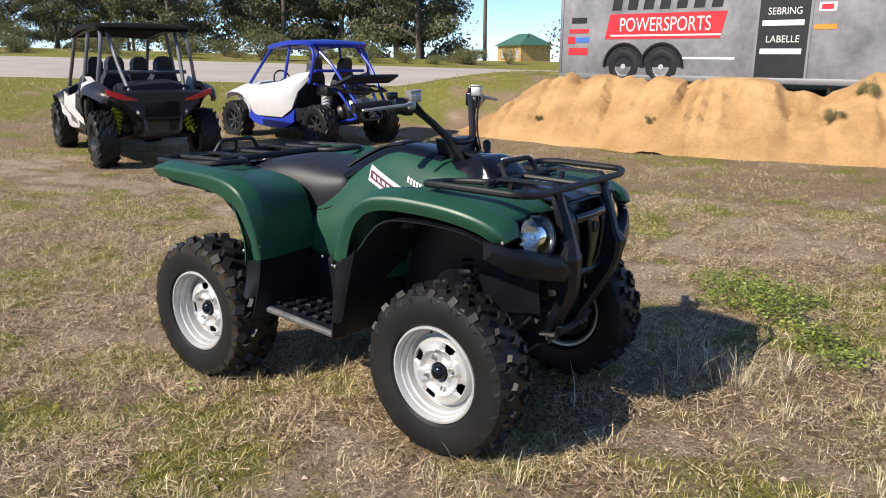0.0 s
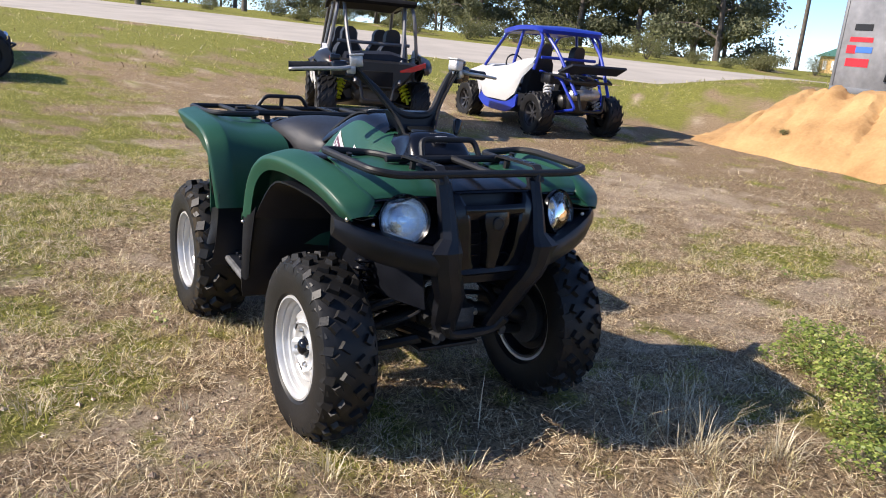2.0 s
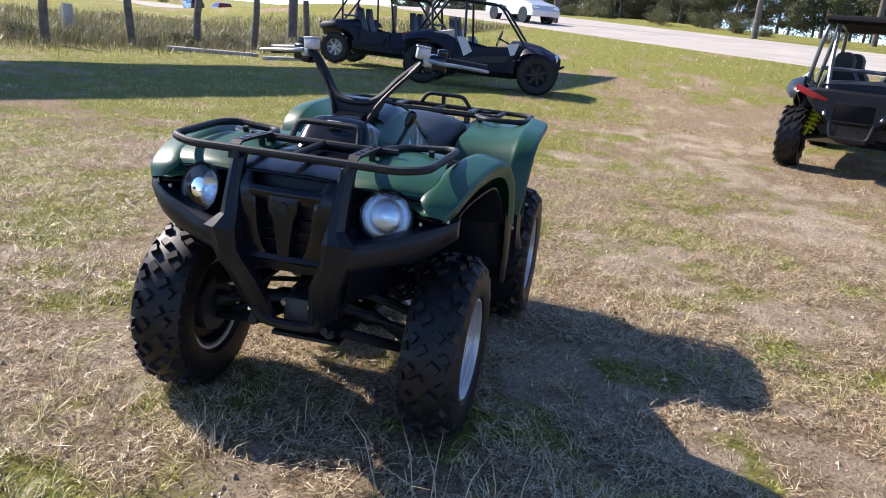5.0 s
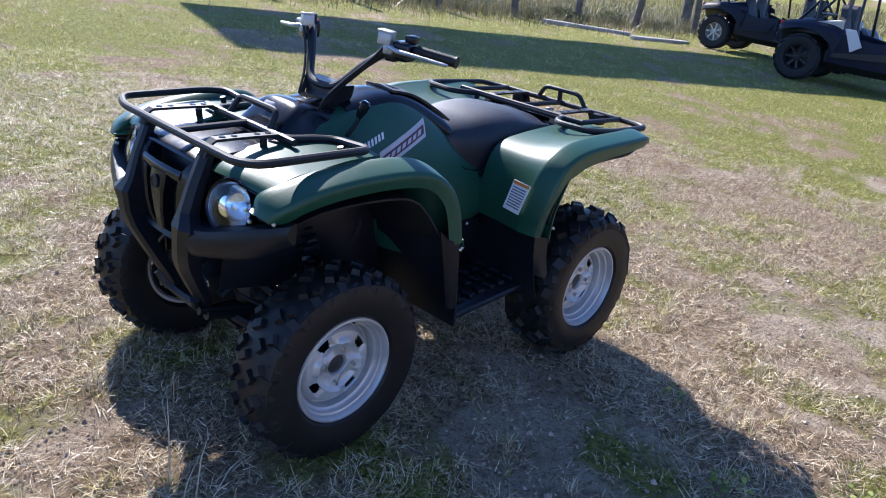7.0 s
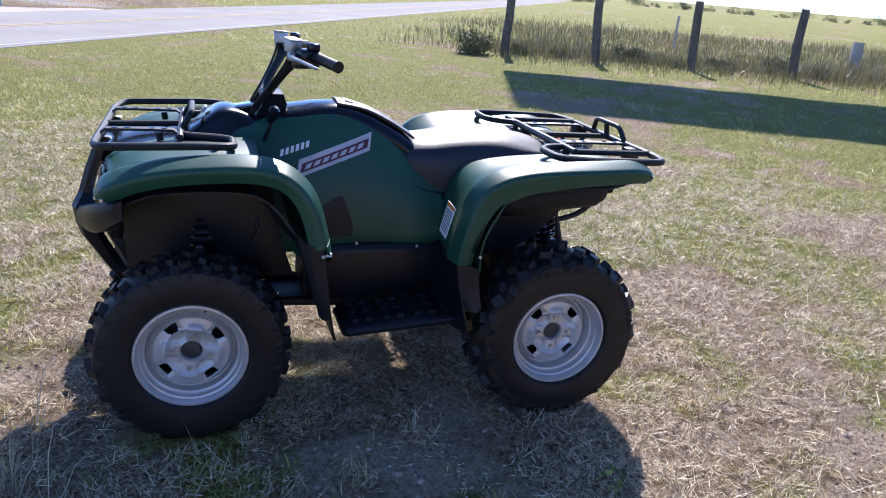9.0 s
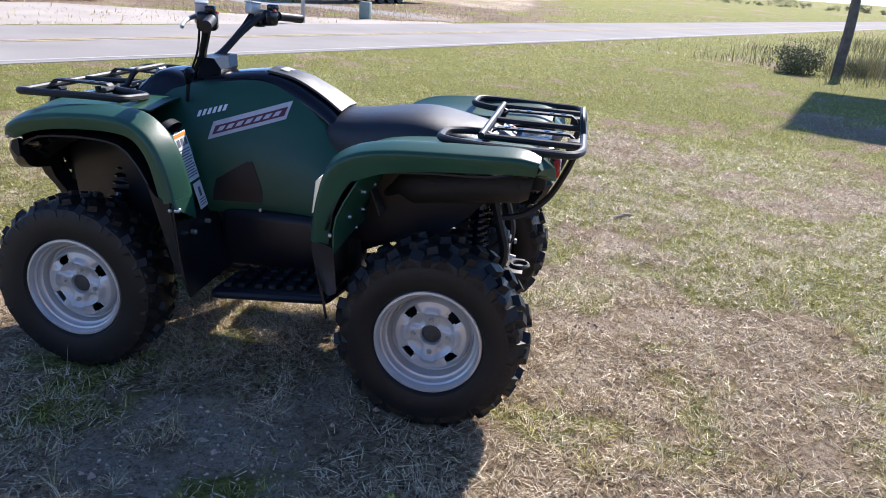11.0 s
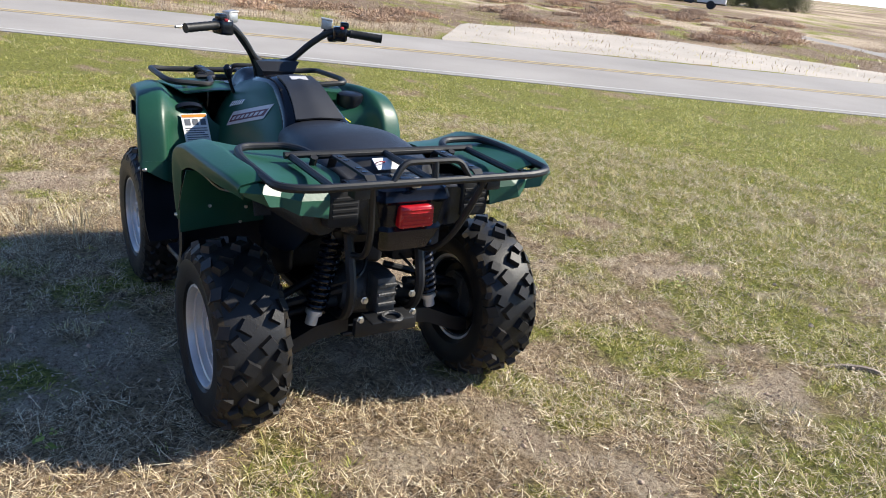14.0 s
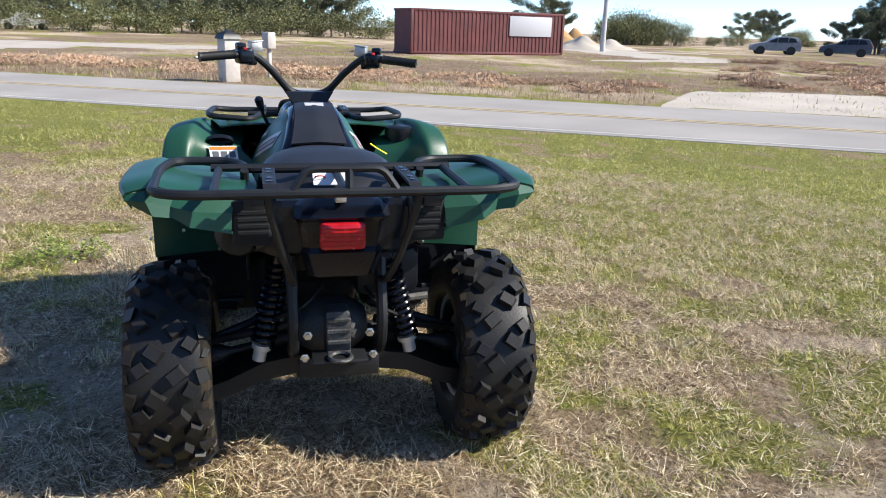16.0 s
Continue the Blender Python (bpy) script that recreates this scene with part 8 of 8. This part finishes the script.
M_STRAW = blade_mat("dead_straw", [(0.0, (0.06, 0.035, 0.02)), (0.30, (0.25, 0.155, 0.088)), (0.5, (0.70, 0.525, 0.315)), (1.0, (0.98, 0.86, 0.60))], 0.2)
M_BLADE = blade_mat("living_grass", [(0.0, (0.13, 0.155, 0.028)), (0.35, (0.29, 0.31, 0.055)), (0.65, (0.56, 0.53, 0.12)), (1.0, (0.80, 0.71, 0.31))], 0.42)
M_YELLOW_BLADE = blade_mat("yellowing_grass", [(0.0, (0.28, 0.195, 0.09)), (0.2, (0.30, 0.27, 0.065)), (0.5, (0.56, 0.49, 0.15)), (0.75, (0.74, 0.62, 0.27)), (1.0, (0.88, 0.77, 0.49))], 0.38)
M_WEED_BLADE = blade_mat("fresh_grass", [(0.0, (0.13, 0.20, 0.03)), (0.6, (0.31, 0.39, 0.06)), (1.0, (0.54, 0.56, 0.10))], 0.45)
M_SCRUB = blade_mat("dry_scrub", [(0.0, (0.17, 0.105, 0.065)), (0.5, (0.31, 0.21, 0.135)), (1.0, (0.46, 0.35, 0.22))], 0.2)
M_MEADOW = blade_mat("meadow_grass", [(0.0, (0.085, 0.085, 0.035)), (0.5, (0.19, 0.17, 0.075)), (1.0, (0.33, 0.275, 0.145))], 0.18)
M_STEM = blade_mat("dry_stems", [(0.0, (0.32, 0.26, 0.15)), (0.5, (0.50, 0.42, 0.26)), (1.0, (0.66, 0.58, 0.42))], 0.2)
M_TUFT = blade_mat("straw_yellow_tuft", [(0.0, (0.30, 0.23, 0.11)), (0.4, (0.56, 0.47, 0.22)), (0.75, (0.80, 0.68, 0.38)), (1.0, (0.95, 0.85, 0.58))], 0.3)
M_WEED = blade_mat("bright_weed_leaf", [(0.0, (0.12, 0.18, 0.035)), (0.6, (0.30, 0.37, 0.08)), (1.0, (0.52, 0.55, 0.17))], 0.40)

def blades(name, x, y, ln, wd, lean, m, label, curl=0.35, stray=None):
    n = len(x)
    z = np.array([height(a, b) for a, b in zip(x.tolist(), y.tolist())]) - 0.004
    az = GR.uniform(0, 2 * math.pi, n) if stray is None else stray
    d = np.stack([np.cos(az), np.sin(az), np.zeros(n)], 1)
    sd = np.stack([-np.sin(az), np.cos(az), np.zeros(n)], 1)
    up = np.array((0.0, 0.0, 1.0))
    th = lean
    o = np.stack([x, y, z], 1)
    d1 = d * np.sin(th)[:, None] + up * np.cos(th)[:, None]
    th2 = np.minimum(th + curl, 1.62)
    d2 = d * np.sin(th2)[:, None] + up * np.cos(th2)[:, None]
    L1, W = (ln * 0.55)[:, None], (wd * 0.5)[:, None]
    mid = o + d1 * L1
    tip = mid + d2 * (ln * 0.45)[:, None]
    tip[:, 2] = np.maximum(tip[:, 2], o[:, 2] + 0.006)
    V = np.empty((n, 5, 3))
    V[:, 0], V[:, 1], V[:, 2], V[:, 3], V[:, 4] = o - sd * W, o + sd * W, mid + sd * W * 0.8, mid - sd * W * 0.8, tip
    me = bpy.data.meshes.new(name)
    me.vertices.add(n * 5)
    me.vertices.foreach_set("co", V.ravel())
    idx = (np.arange(n)[:, None] * 5 + np.array((0, 1, 2, 3, 3, 2, 4))[None]).ravel()
    me.loops.add(n * 7)
    me.loops.foreach_set("vertex_index", idx)
    st = np.empty((n, 2), int)
    st[:, 0], st[:, 1] = np.arange(n) * 7, np.arange(n) * 7 + 4
    me.polygons.add(n * 2)
    me.polygons.foreach_set("loop_start", st.ravel())
    me.update()
    me.materials.append(m)
    return tagged(new(name, me), label, "grass", kind="stuff")


def straws(name, x, y, ln, wd, lean, m, label, lift=0.0, cat="grass"):
    """Single straight stalks, tapered to a point."""
    n = len(x)
    z = np.array([height(a, b) for a, b in zip(x.tolist(), y.tolist())]) - 0.002 + GR.random(n) * lift
    az = GR.uniform(0, 2 * math.pi, n)
    d = np.stack([np.cos(az) * np.sin(lean), np.sin(az) * np.sin(lean), np.cos(lean)], 1)
    tw = GR.uniform(-0.7, 0.7, n)
    sd = np.stack([-np.sin(az) * np.cos(tw), np.cos(az) * np.cos(tw), np.sin(tw)], 1)
    o = np.stack([x, y, z], 1)
    W = (wd * 0.6)[:, None]
    V = np.empty((n, 3, 3))
    V[:, 0], V[:, 1], V[:, 2] = o - sd * W, o + sd * W, o + d * ln[:, None]
    me = bpy.data.meshes.new(name)
    me.vertices.add(n * 3)
    me.vertices.foreach_set("co", V.ravel())
    me.loops.add(n * 3)
    me.loops.foreach_set("vertex_index", np.arange(n * 3))
    me.polygons.add(n)
    me.polygons.foreach_set("loop_start", np.arange(n) * 3)
    me.update()
    me.materials.append(m)
    return tagged(new(name, me), label, cat, kind="stuff")


def on_road(x, y):
    n2 = x * 0.863 - y * 0.505
    n1 = (x + 28.5) * -0.684 + (y - 3.5) * 0.73
    return ((n2 > 9.25) & (n2 < 15.1)) | (n1 > -0.15)


def scatter(n, r0, r1, power=1.0):
    """Random places round the quad, denser inwards."""
    r = r0 + (r1 - r0) * GR.random(n) ** power
    a = GR.uniform(0, 2 * math.pi, n)
    return r * np.cos(a), r * np.sin(a)


def under_tyre(x, y):
    k = np.zeros(len(x), bool)
    for wx, wy in ((0.62, -0.46), (0.62, 0.478), (-0.61, -0.46), (-0.61, 0.496)):
        k |= (np.abs(x - wx) < 0.10) & (np.abs(y - wy) < 0.12)
    return k


def in_sand(x, y):
    return (y > 9.0) & (y < 12.3) & (x > -8.2)


def rosettes(name, cx, cy, lo, hi, l0, l1, w, lean, m, label, spread=0.012, curl=0.45):
    """Tussocks: blades that lean outwards from one root."""
    rep = GR.integers(lo, hi, len(cx))
    az = GR.uniform(0, 2 * math.pi, rep.sum())
    q = np.abs(GR.normal(0, 1, len(az))) * np.repeat(GR.uniform(0.4, 1.6, len(cx)), rep) * spread
    x, y = np.repeat(cx, rep) + q * np.cos(az), np.repeat(cy, rep) + q * np.sin(az)
    az = az + GR.normal(0, 0.55, len(az))
    ln = GR.uniform(l0, l1, len(az)) * np.repeat(GR.uniform(0.55, 1.3, len(cx)), rep)
    k = ~under_tyre(x, y)
    n = int(k.sum())
    return blades(name, x[k], y[k], ln[k], GR.uniform(0.6, 1.4, n) * w, np.clip(np.abs(GR.normal(lean, 0.28, n)), 0.05, 1.5), m, label, curl, az[k])


# flat dead straw, fine and matted
x, y = scatter(860000, 0.0, 5.2, 0.62)
dead = np.clip(0.74 - 1.3 * bare(x, y) - 0.30 * greenness(x, y) + 1.3 * (vnoise(x, y, 5.0) - 0.5) + 1.4 * (vnoise(x, y, 15.0) - 0.5) + 1.0 * (vnoise(x + 9, y, 38.0) - 0.5), 0.05, 1)
k = (GR.random(len(x)) < dead) & ~under_tyre(x, y)
x, y = x[k], y[k]
n = len(x)
straws("dead_grass", x, y, GR.uniform(0.014, 0.064, n) * (1 + 0.9 * (GR.random(n) > 0.90)), GR.uniform(0.0010, 0.0027, n), np.clip(GR.normal(1.29, 0.24, n), 0.3, 1.60), M_STRAW, "mat of short dead straw", 0.026)
# dry tussocks whose blades lie outwards
cx, cy = scatter(13000, 0.0, 5.2, 0.62)
k = GR.random(len(cx)) < np.clip(0.22 - 0.8 * bare(cx, cy) + 1.8 * (vnoise(cx + 5, cy, 2.4) - 0.5) + 1.1 * (vnoise(cx, cy + 8, 6.5) - 0.5), 0.02, 0.9)
rosettes("dead_grass", cx[k], cy[k], 12, 30, 0.028, 0.090, 0.0017, 1.05, M_STRAW, "low dry grass tussocks", 0.016)
# living sprigs of three tints
for tint, m, lab, cnt, ln in ((0, M_BLADE, "patchy short green grass", 27000, 0.050), (1, M_YELLOW_BLADE, "yellowing grass tufts", 25000, 0.055), (2, M_WEED_BLADE, "fresh green grass tufts", 9000, 0.045)):
    cx, cy = scatter(cnt, 0.0, 6.4, 0.64)
    gk = greenness(cx, cy) - 0.70 * bare(cx, cy) + 0.7 * (vnoise(cx + 40 * tint, cy, 1.9) - 0.5) + 0.5 * (vnoise(cx, cy + 40 * tint, 6.0) - 0.5)
    k = GR.random(len(cx)) < np.clip((gk - 0.22) * 2.0, 0.02, 1)
    rosettes("living_grass", cx[k], cy[k], 8, 22, 0.016, ln, 0.0030, 0.95, m, lab, 0.024, 0.5)
# upright straw-coloured tufts, thickest before the right-hand side of the quad
cx, cy = scatter(4000, 0.0, 4.6, 0.66)
k = GR.random(len(cx)) < np.clip(0.16 + 0.30 * np.clip((cx - 0.5 * cy) / 1.2, 0, 1) - 0.5 * bare(cx, cy) + 1.3 * (vnoise(cx, cy + 21, 2.2) - 0.5), 0.02, 0.8)
rosettes("dry_tufts", cx[k], cy[k], 10, 24, 0.035, 0.105, 0.0021, 0.62, M_TUFT, "upright tufts of straw-yellow grass", 0.012, 0.5)
# crumbs of soil and small clods on the bare places
x, y = scatter(60000, 0.0, 5.0, 0.7)
k = (bare(x, y) > 0.16 + 0.5 * GR.random(len(x))) & ~under_tyre(x, y)
x, y = x[k][:9000], y[k][:9000]
z = np.array([height(a, b) for a, b in zip(x.tolist(), y.tolist())])
r = GR.uniform(0.002, 0.007, len(x)) * (1 + 1.4 * (GR.random(len(x)) > 0.94))
octa = np.array(((1, 0, 0), (0, 1, 0), (-1, 0, 0), (0, -1, 0), (0, 0, 0.75), (0, 0, -0.75)))
V = np.stack([x, y, z + r * 0.3], 1)[:, None] + octa[None] * r[:, None, None] * GR.uniform(0.55, 1.3, (len(x), 6, 1))
F = np.array(((0, 1, 4), (1, 2, 4), (2, 3, 4), (3, 0, 4), (1, 0, 5), (2, 1, 5), (3, 2, 5), (0, 3, 5)))
me = bpy.data.meshes.new("soil_crumbs")
me.from_pydata(V.reshape(-1, 3).tolist(), [], (np.arange(len(x))[:, None, None] * 6 + F[None]).reshape(-1, 3).tolist())
me.materials.append(blade_mat("dry_soil_crumbs", [(0.0, (0.20, 0.13, 0.085)), (0.5, (0.42, 0.30, 0.21)), (1.0, (0.62, 0.47, 0.35))], 0.0))
tagged(new("soil_crumbs", me), "crumbs of dry pinkish soil on bare ground", "soil", kind="stuff")
# middle distance, coarser
x, y = scatter(640000, 4.4, 17.0, 0.75)
clump = np.clip(0.55 + 1.3 * (vnoise(x, y, 2.1) - 0.5) + 1.7 * (vnoise(x + 3, y, 5.3) - 0.5) + 0.9 * (vnoise(x, y + 5, 0.7) - 0.5), 0.18, 1)
k = (GR.random(len(x)) > bare(x, y) * 1.1) & (GR.random(len(x)) < clump) & ~on_road(x, y) & ~in_sand(x, y)
x, y, clump = x[k], y[k], clump[k]
gm = greenness(x, y)
pick = GR.random(len(x))
lv, ylw = pick < gm * 0.7, (pick >= gm * 0.7) & (pick < gm * 1.5 + 0.06)
for sel, nm, m, lab, lean in ((lv, "living_grass", M_BLADE, "green verge grass", 0.95), (ylw, "living_grass", M_YELLOW_BLADE, "yellow-green verge grass", 1.0), (~lv & ~ylw, "dead_grass", M_STRAW, "thin dry grass", 1.25)):
    n = int(sel.sum())
    straws(nm, x[sel], y[sel], GR.uniform(0.03, 0.075, n) * (0.5 + 0.7 * clump[sel]), GR.uniform(0.003, 0.0065, n), np.clip(np.abs(GR.normal(lean, 0.3, n)), 0.05, 1.5), m, lab)
x, y = scatter(80000, 16.0, 55.0, 0.9)
k = ~on_road(x, y) & ~in_sand(x, y) & (GR.random(len(x)) > bare(x, y) * 1.3)
x, y = x[k], y[k]
lv = GR.random(len(x)) < greenness(x, y) * 1.2
for sel, nm, m, lab in ((lv, "living_grass", M_YELLOW_BLADE, "far yellow-green verge grass"), (~lv, "dead_grass", M_SCRUB, "far dry scrubby grass")):
    n = int(sel.sum())
    straws(nm, x[sel], y[sel], GR.uniform(0.06, 0.18, n), GR.uniform(0.010, 0.026, n), np.clip(np.abs(GR.normal(0.95, 0.3, n)), 0.05, 1.4), m, lab)


def tuft(cx, cy, n, l0, l1, spread, m, name, label, lean=0.45, w=0.003):
    x, y = cx + GR.normal(0, spread, n), cy + GR.normal(0, spread, n)
    az = np.arctan2(y - cy, x - cx) + GR.normal(0, 0.5, n)
    return blades(name, x, y, GR.uniform(l0, l1, n), GR.uniform(w * 0.7, w * 1.3, n), np.clip(np.abs(GR.normal(lean, 0.25, n)), 0.02, 1.4), m, label, 0.6, az)


# tall dry bunches
for cx, cy, n, l1 in ((1.33, 0.66, 170, 0.26), (1.20, 0.86, 120, 0.22), (1.45, 0.92, 140, 0.24), (1.08, -0.13, 90, 0.15), (0.93, -0.55, 80, 0.14), (0.75, -0.72, 60, 0.13), (1.12, 0.70, 90, 0.20), (1.55, 0.45, 90, 0.17), (1.02, 0.95, 70, 0.20), (1.0, 1.2, 60, 0.15), (0.2, -1.25, 70, 0.13), (-0.2, -1.5, 60, 0.12), (1.5, -0.5, 80, 0.14), (1.9, 0.1, 80, 0.14), (-1.5, -1.4, 60, 0.10), (-0.8, -2.4, 70, 0.11), (0.5, 2.9, 70, 0.13), (0.35, -0.80, 40, 0.10)):
    tuft(cx, cy, int(n * 0.55), l1 * 0.3, l1 * 0.85, 0.035, M_STEM, "grass_tuft", "bunch of tall dry straw-coloured grass")
for cx, cy, l in ((1.10, 0.40, 0.34), (1.25, 0.62, 0.36), (1.16, 0.78, 0.30), (1.05, 0.92, 0.40), (1.30, 0.75, 0.34), (0.90, 0.02, 0.26), (1.12, 0.55, 0.30)):
    tuft(cx, cy, 3, l * 0.8, l, 0.03, M_STEM, "seed_stalk", "single tall dry seed stalks", 0.3, 0.0036)
# tall verge grass along the fence
n = 22000
s = GR.uniform(0.3, 24.0, n)
o = GR.normal(-0.9, 1.3, n)
x, y = -5.74 - 0.9375 * s + 0.348 * o, -14.01 + 0.348 * s + 0.9375 * o
tall = 0.35 + 1.1 * vnoise(x, y, 0.6) * vnoise(x, y, 1.7)
blades("tall_grass", x, y, GR.uniform(0.15, 0.6, n) * tall, GR.uniform(0.006, 0.014, n), np.clip(np.abs(GR.normal(0.3, 0.22, n)), 0.02, 1.2), M_MEADOW, "tall uncut grass along the fence posts")
n = 52000
s, o = GR.uniform(-2.5, 30.0, n), -0.6 - 20.0 * GR.random(n) ** 1.3
x, y = -5.74 - 0.9375 * s + 0.348 * o, -14.01 + 0.348 * s + 0.9375 * o
tall = 0.3 + 0.9 * vnoise(x, y, 0.45) * vnoise(x, y, 1.3)
k = ~on_road(x, y) & (GR.random(n) < np.clip((s + 3.0 + 4.0 * (vnoise(x, y, 0.5) - 0.5)) / 6.0, 0, 1)) & (GR.random(n) < np.clip((20.6 + o) / 6.0, 0, 1))
x, y, tall = x[k], y[k], tall[k]
n = len(x)
blades("tall_grass", x, y, GR.uniform(0.2, 0.75, n) * tall, GR.uniform(0.008, 0.020, n), np.clip(np.abs(GR.normal(0.35, 0.25, n)), 0.02, 1.2), M_MEADOW, "rough brownish meadow grass behind the posts")
# dry verge across the side road
n = 16000
s, o = np.where(GR.random(n) < 0.2, GR.uniform(-24, -13, n), GR.uniform(-1.5, 26, n)), 15.4 + 6.5 * GR.random(n) ** 1.3
k = ~((s < -1.0) & (o < 23.0 + 0.55 * np.minimum(s + 9.0, 0)))
s, o = s[k], o[k]
n = len(s)
x, y = 0.505 * s + 0.863 * o, 0.863 * s - 0.505 * o
blades("tall_grass", x, y, GR.uniform(0.05, 0.20, n), GR.uniform(0.006, 0.013, n), np.clip(np.abs(GR.normal(0.4, 0.25, n)), 0.02, 1.2), blade_mat("dry_verge", [(0.0, (0.24, 0.15, 0.09)), (0.5, (0.42, 0.30, 0.185)), (1.0, (0.55, 0.45, 0.28))]), "dry reddish verge grass")


# broad-leaved weeds
def weeds(cx, cy, rx, ry, n, h, label="patch of bright green broad-leaved weeds", name="weed_patch"):
    a, q = GR.uniform(0, 2 * math.pi, n), GR.random(n) ** 0.6
    x, y = cx + rx * q * np.cos(a), cy + ry * q * np.sin(a)
    zz = np.array([height(p, r) for p, r in zip(x.tolist(), y.tolist())])
    top = h * (1 - 0.7 * q ** 2) * (0.6 + 0.8 * vnoise(x, y, 9.0))
    P = np.stack([x, y, zz + 0.01 + top * GR.random(n) ** 0.6], 1)
    tilt = GR.normal(0, 0.55, (n, 2))
    up = np.stack([tilt[:, 0], tilt[:, 1], np.ones(n)], 1)
    up /= np.linalg.norm(up, axis=1)[:, None]
    b = GR.uniform(0, 2 * math.pi, n)
    u = np.stack([np.cos(b), np.sin(b), np.zeros(n)], 1)
    u -= up * (u * up).sum(1)[:, None]
    v = np.cross(up, u)
    s = GR.uniform(0.005, 0.014, n)[:, None]
    V = np.empty((n, 6, 3))
    for i, (p, q2, dz) in enumerate(((-1, 0, 0), (-0.3, 0.55, 0.1), (0.5, 0.5, 0.05), (1.1, 0, -0.25), (0.5, -0.5, 0.05), (-0.3, -0.55, 0.1))):
        V[:, i] = P + u * s * p + v * s * q2 + up * s * dz
    me = bpy.data.meshes.new(name)
    me.vertices.add(n * 6)
    me.vertices.foreach_set("co", V.ravel())
    me.loops.add(n * 6)
    me.loops.foreach_set("vertex_index", np.arange(n * 6))
    me.polygons.add(n)
    me.polygons.foreach_set("loop_start", np.arange(n) * 6)
    me.update()
    me.materials.append(M_WEED)
    return tagged(new(name, me), label, "weeds", kind="stuff")


for cx, cy, r, n, h in ((1.15, 1.75, 0.17, 420, 0.13), (1.02, 1.95, 0.16, 380, 0.13), (1.30, 1.98, 0.15, 300, 0.10), (0.85, 2.02, 0.13, 230, 0.10), (1.28, 1.62, 0.13, 260, 0.12), (0.90, 1.72, 0.11, 160, 0.08), (1.52, 1.30, 0.13, 240, 0.11), (1.62, 1.12, 0.11, 180, 0.08), (1.42, 1.45, 0.09, 110, 0.08), (1.70, 1.30, 0.08, 70, 0.06), (0.70, 2.2, 0.10, 110, 0.08)):
    weeds(cx, cy, r * 1.0, r * 0.95, int(n * 1.7), h * 1.5)
for cx, cy, r, n in ((-0.26, 1.45, 0.09, 60), (-0.60, 1.05, 0.05, 26), (-0.50, 1.80, 0.16, 120), (-0.45, -0.72, 0.05, 24), (-0.4, -2.0, 0.06, 30), (-2.0, 2.8, 0.16, 80), (0.0, 3.2, 0.15, 80)):
    weeds(cx, cy, r, r, n, 0.06, "small green weed in thin grass", "weed")
# a fallen stick
bm = bmesh.new()
tube(bm, bend([(-0.19, 0.02, 0.02), (-0.08, 0.0, 0.035), (0.06, -0.015, 0.028), (0.20, 0.01, 0.02)], 4), [0.006, 0.012, 0.016, 0.018, 0.018, 0.019, 0.017, 0.018, 0.016, 0.014, 0.012, 0.010, 0.006], 7)
tube(bm, [(0.0, 0.0, 0.03), (0.05, 0.06, 0.06)], [0.009, 0.005], 6)
stick = part("fallen_stick", bm, mat("grey_brown_stick", (0.27, 0.215, 0.165), 0.85, var=0.3, scale=20, bump=0.4))
stick.matrix_basis = pose(-1.37, -2.07, height(-1.37, -2.07) - 0.012, 0, 0, 52) @ Matrix.Diagonal((0.72, 0.8, 0.8, 1.0))
tagged(stick, "short grey stick lying in the grass", "stick")
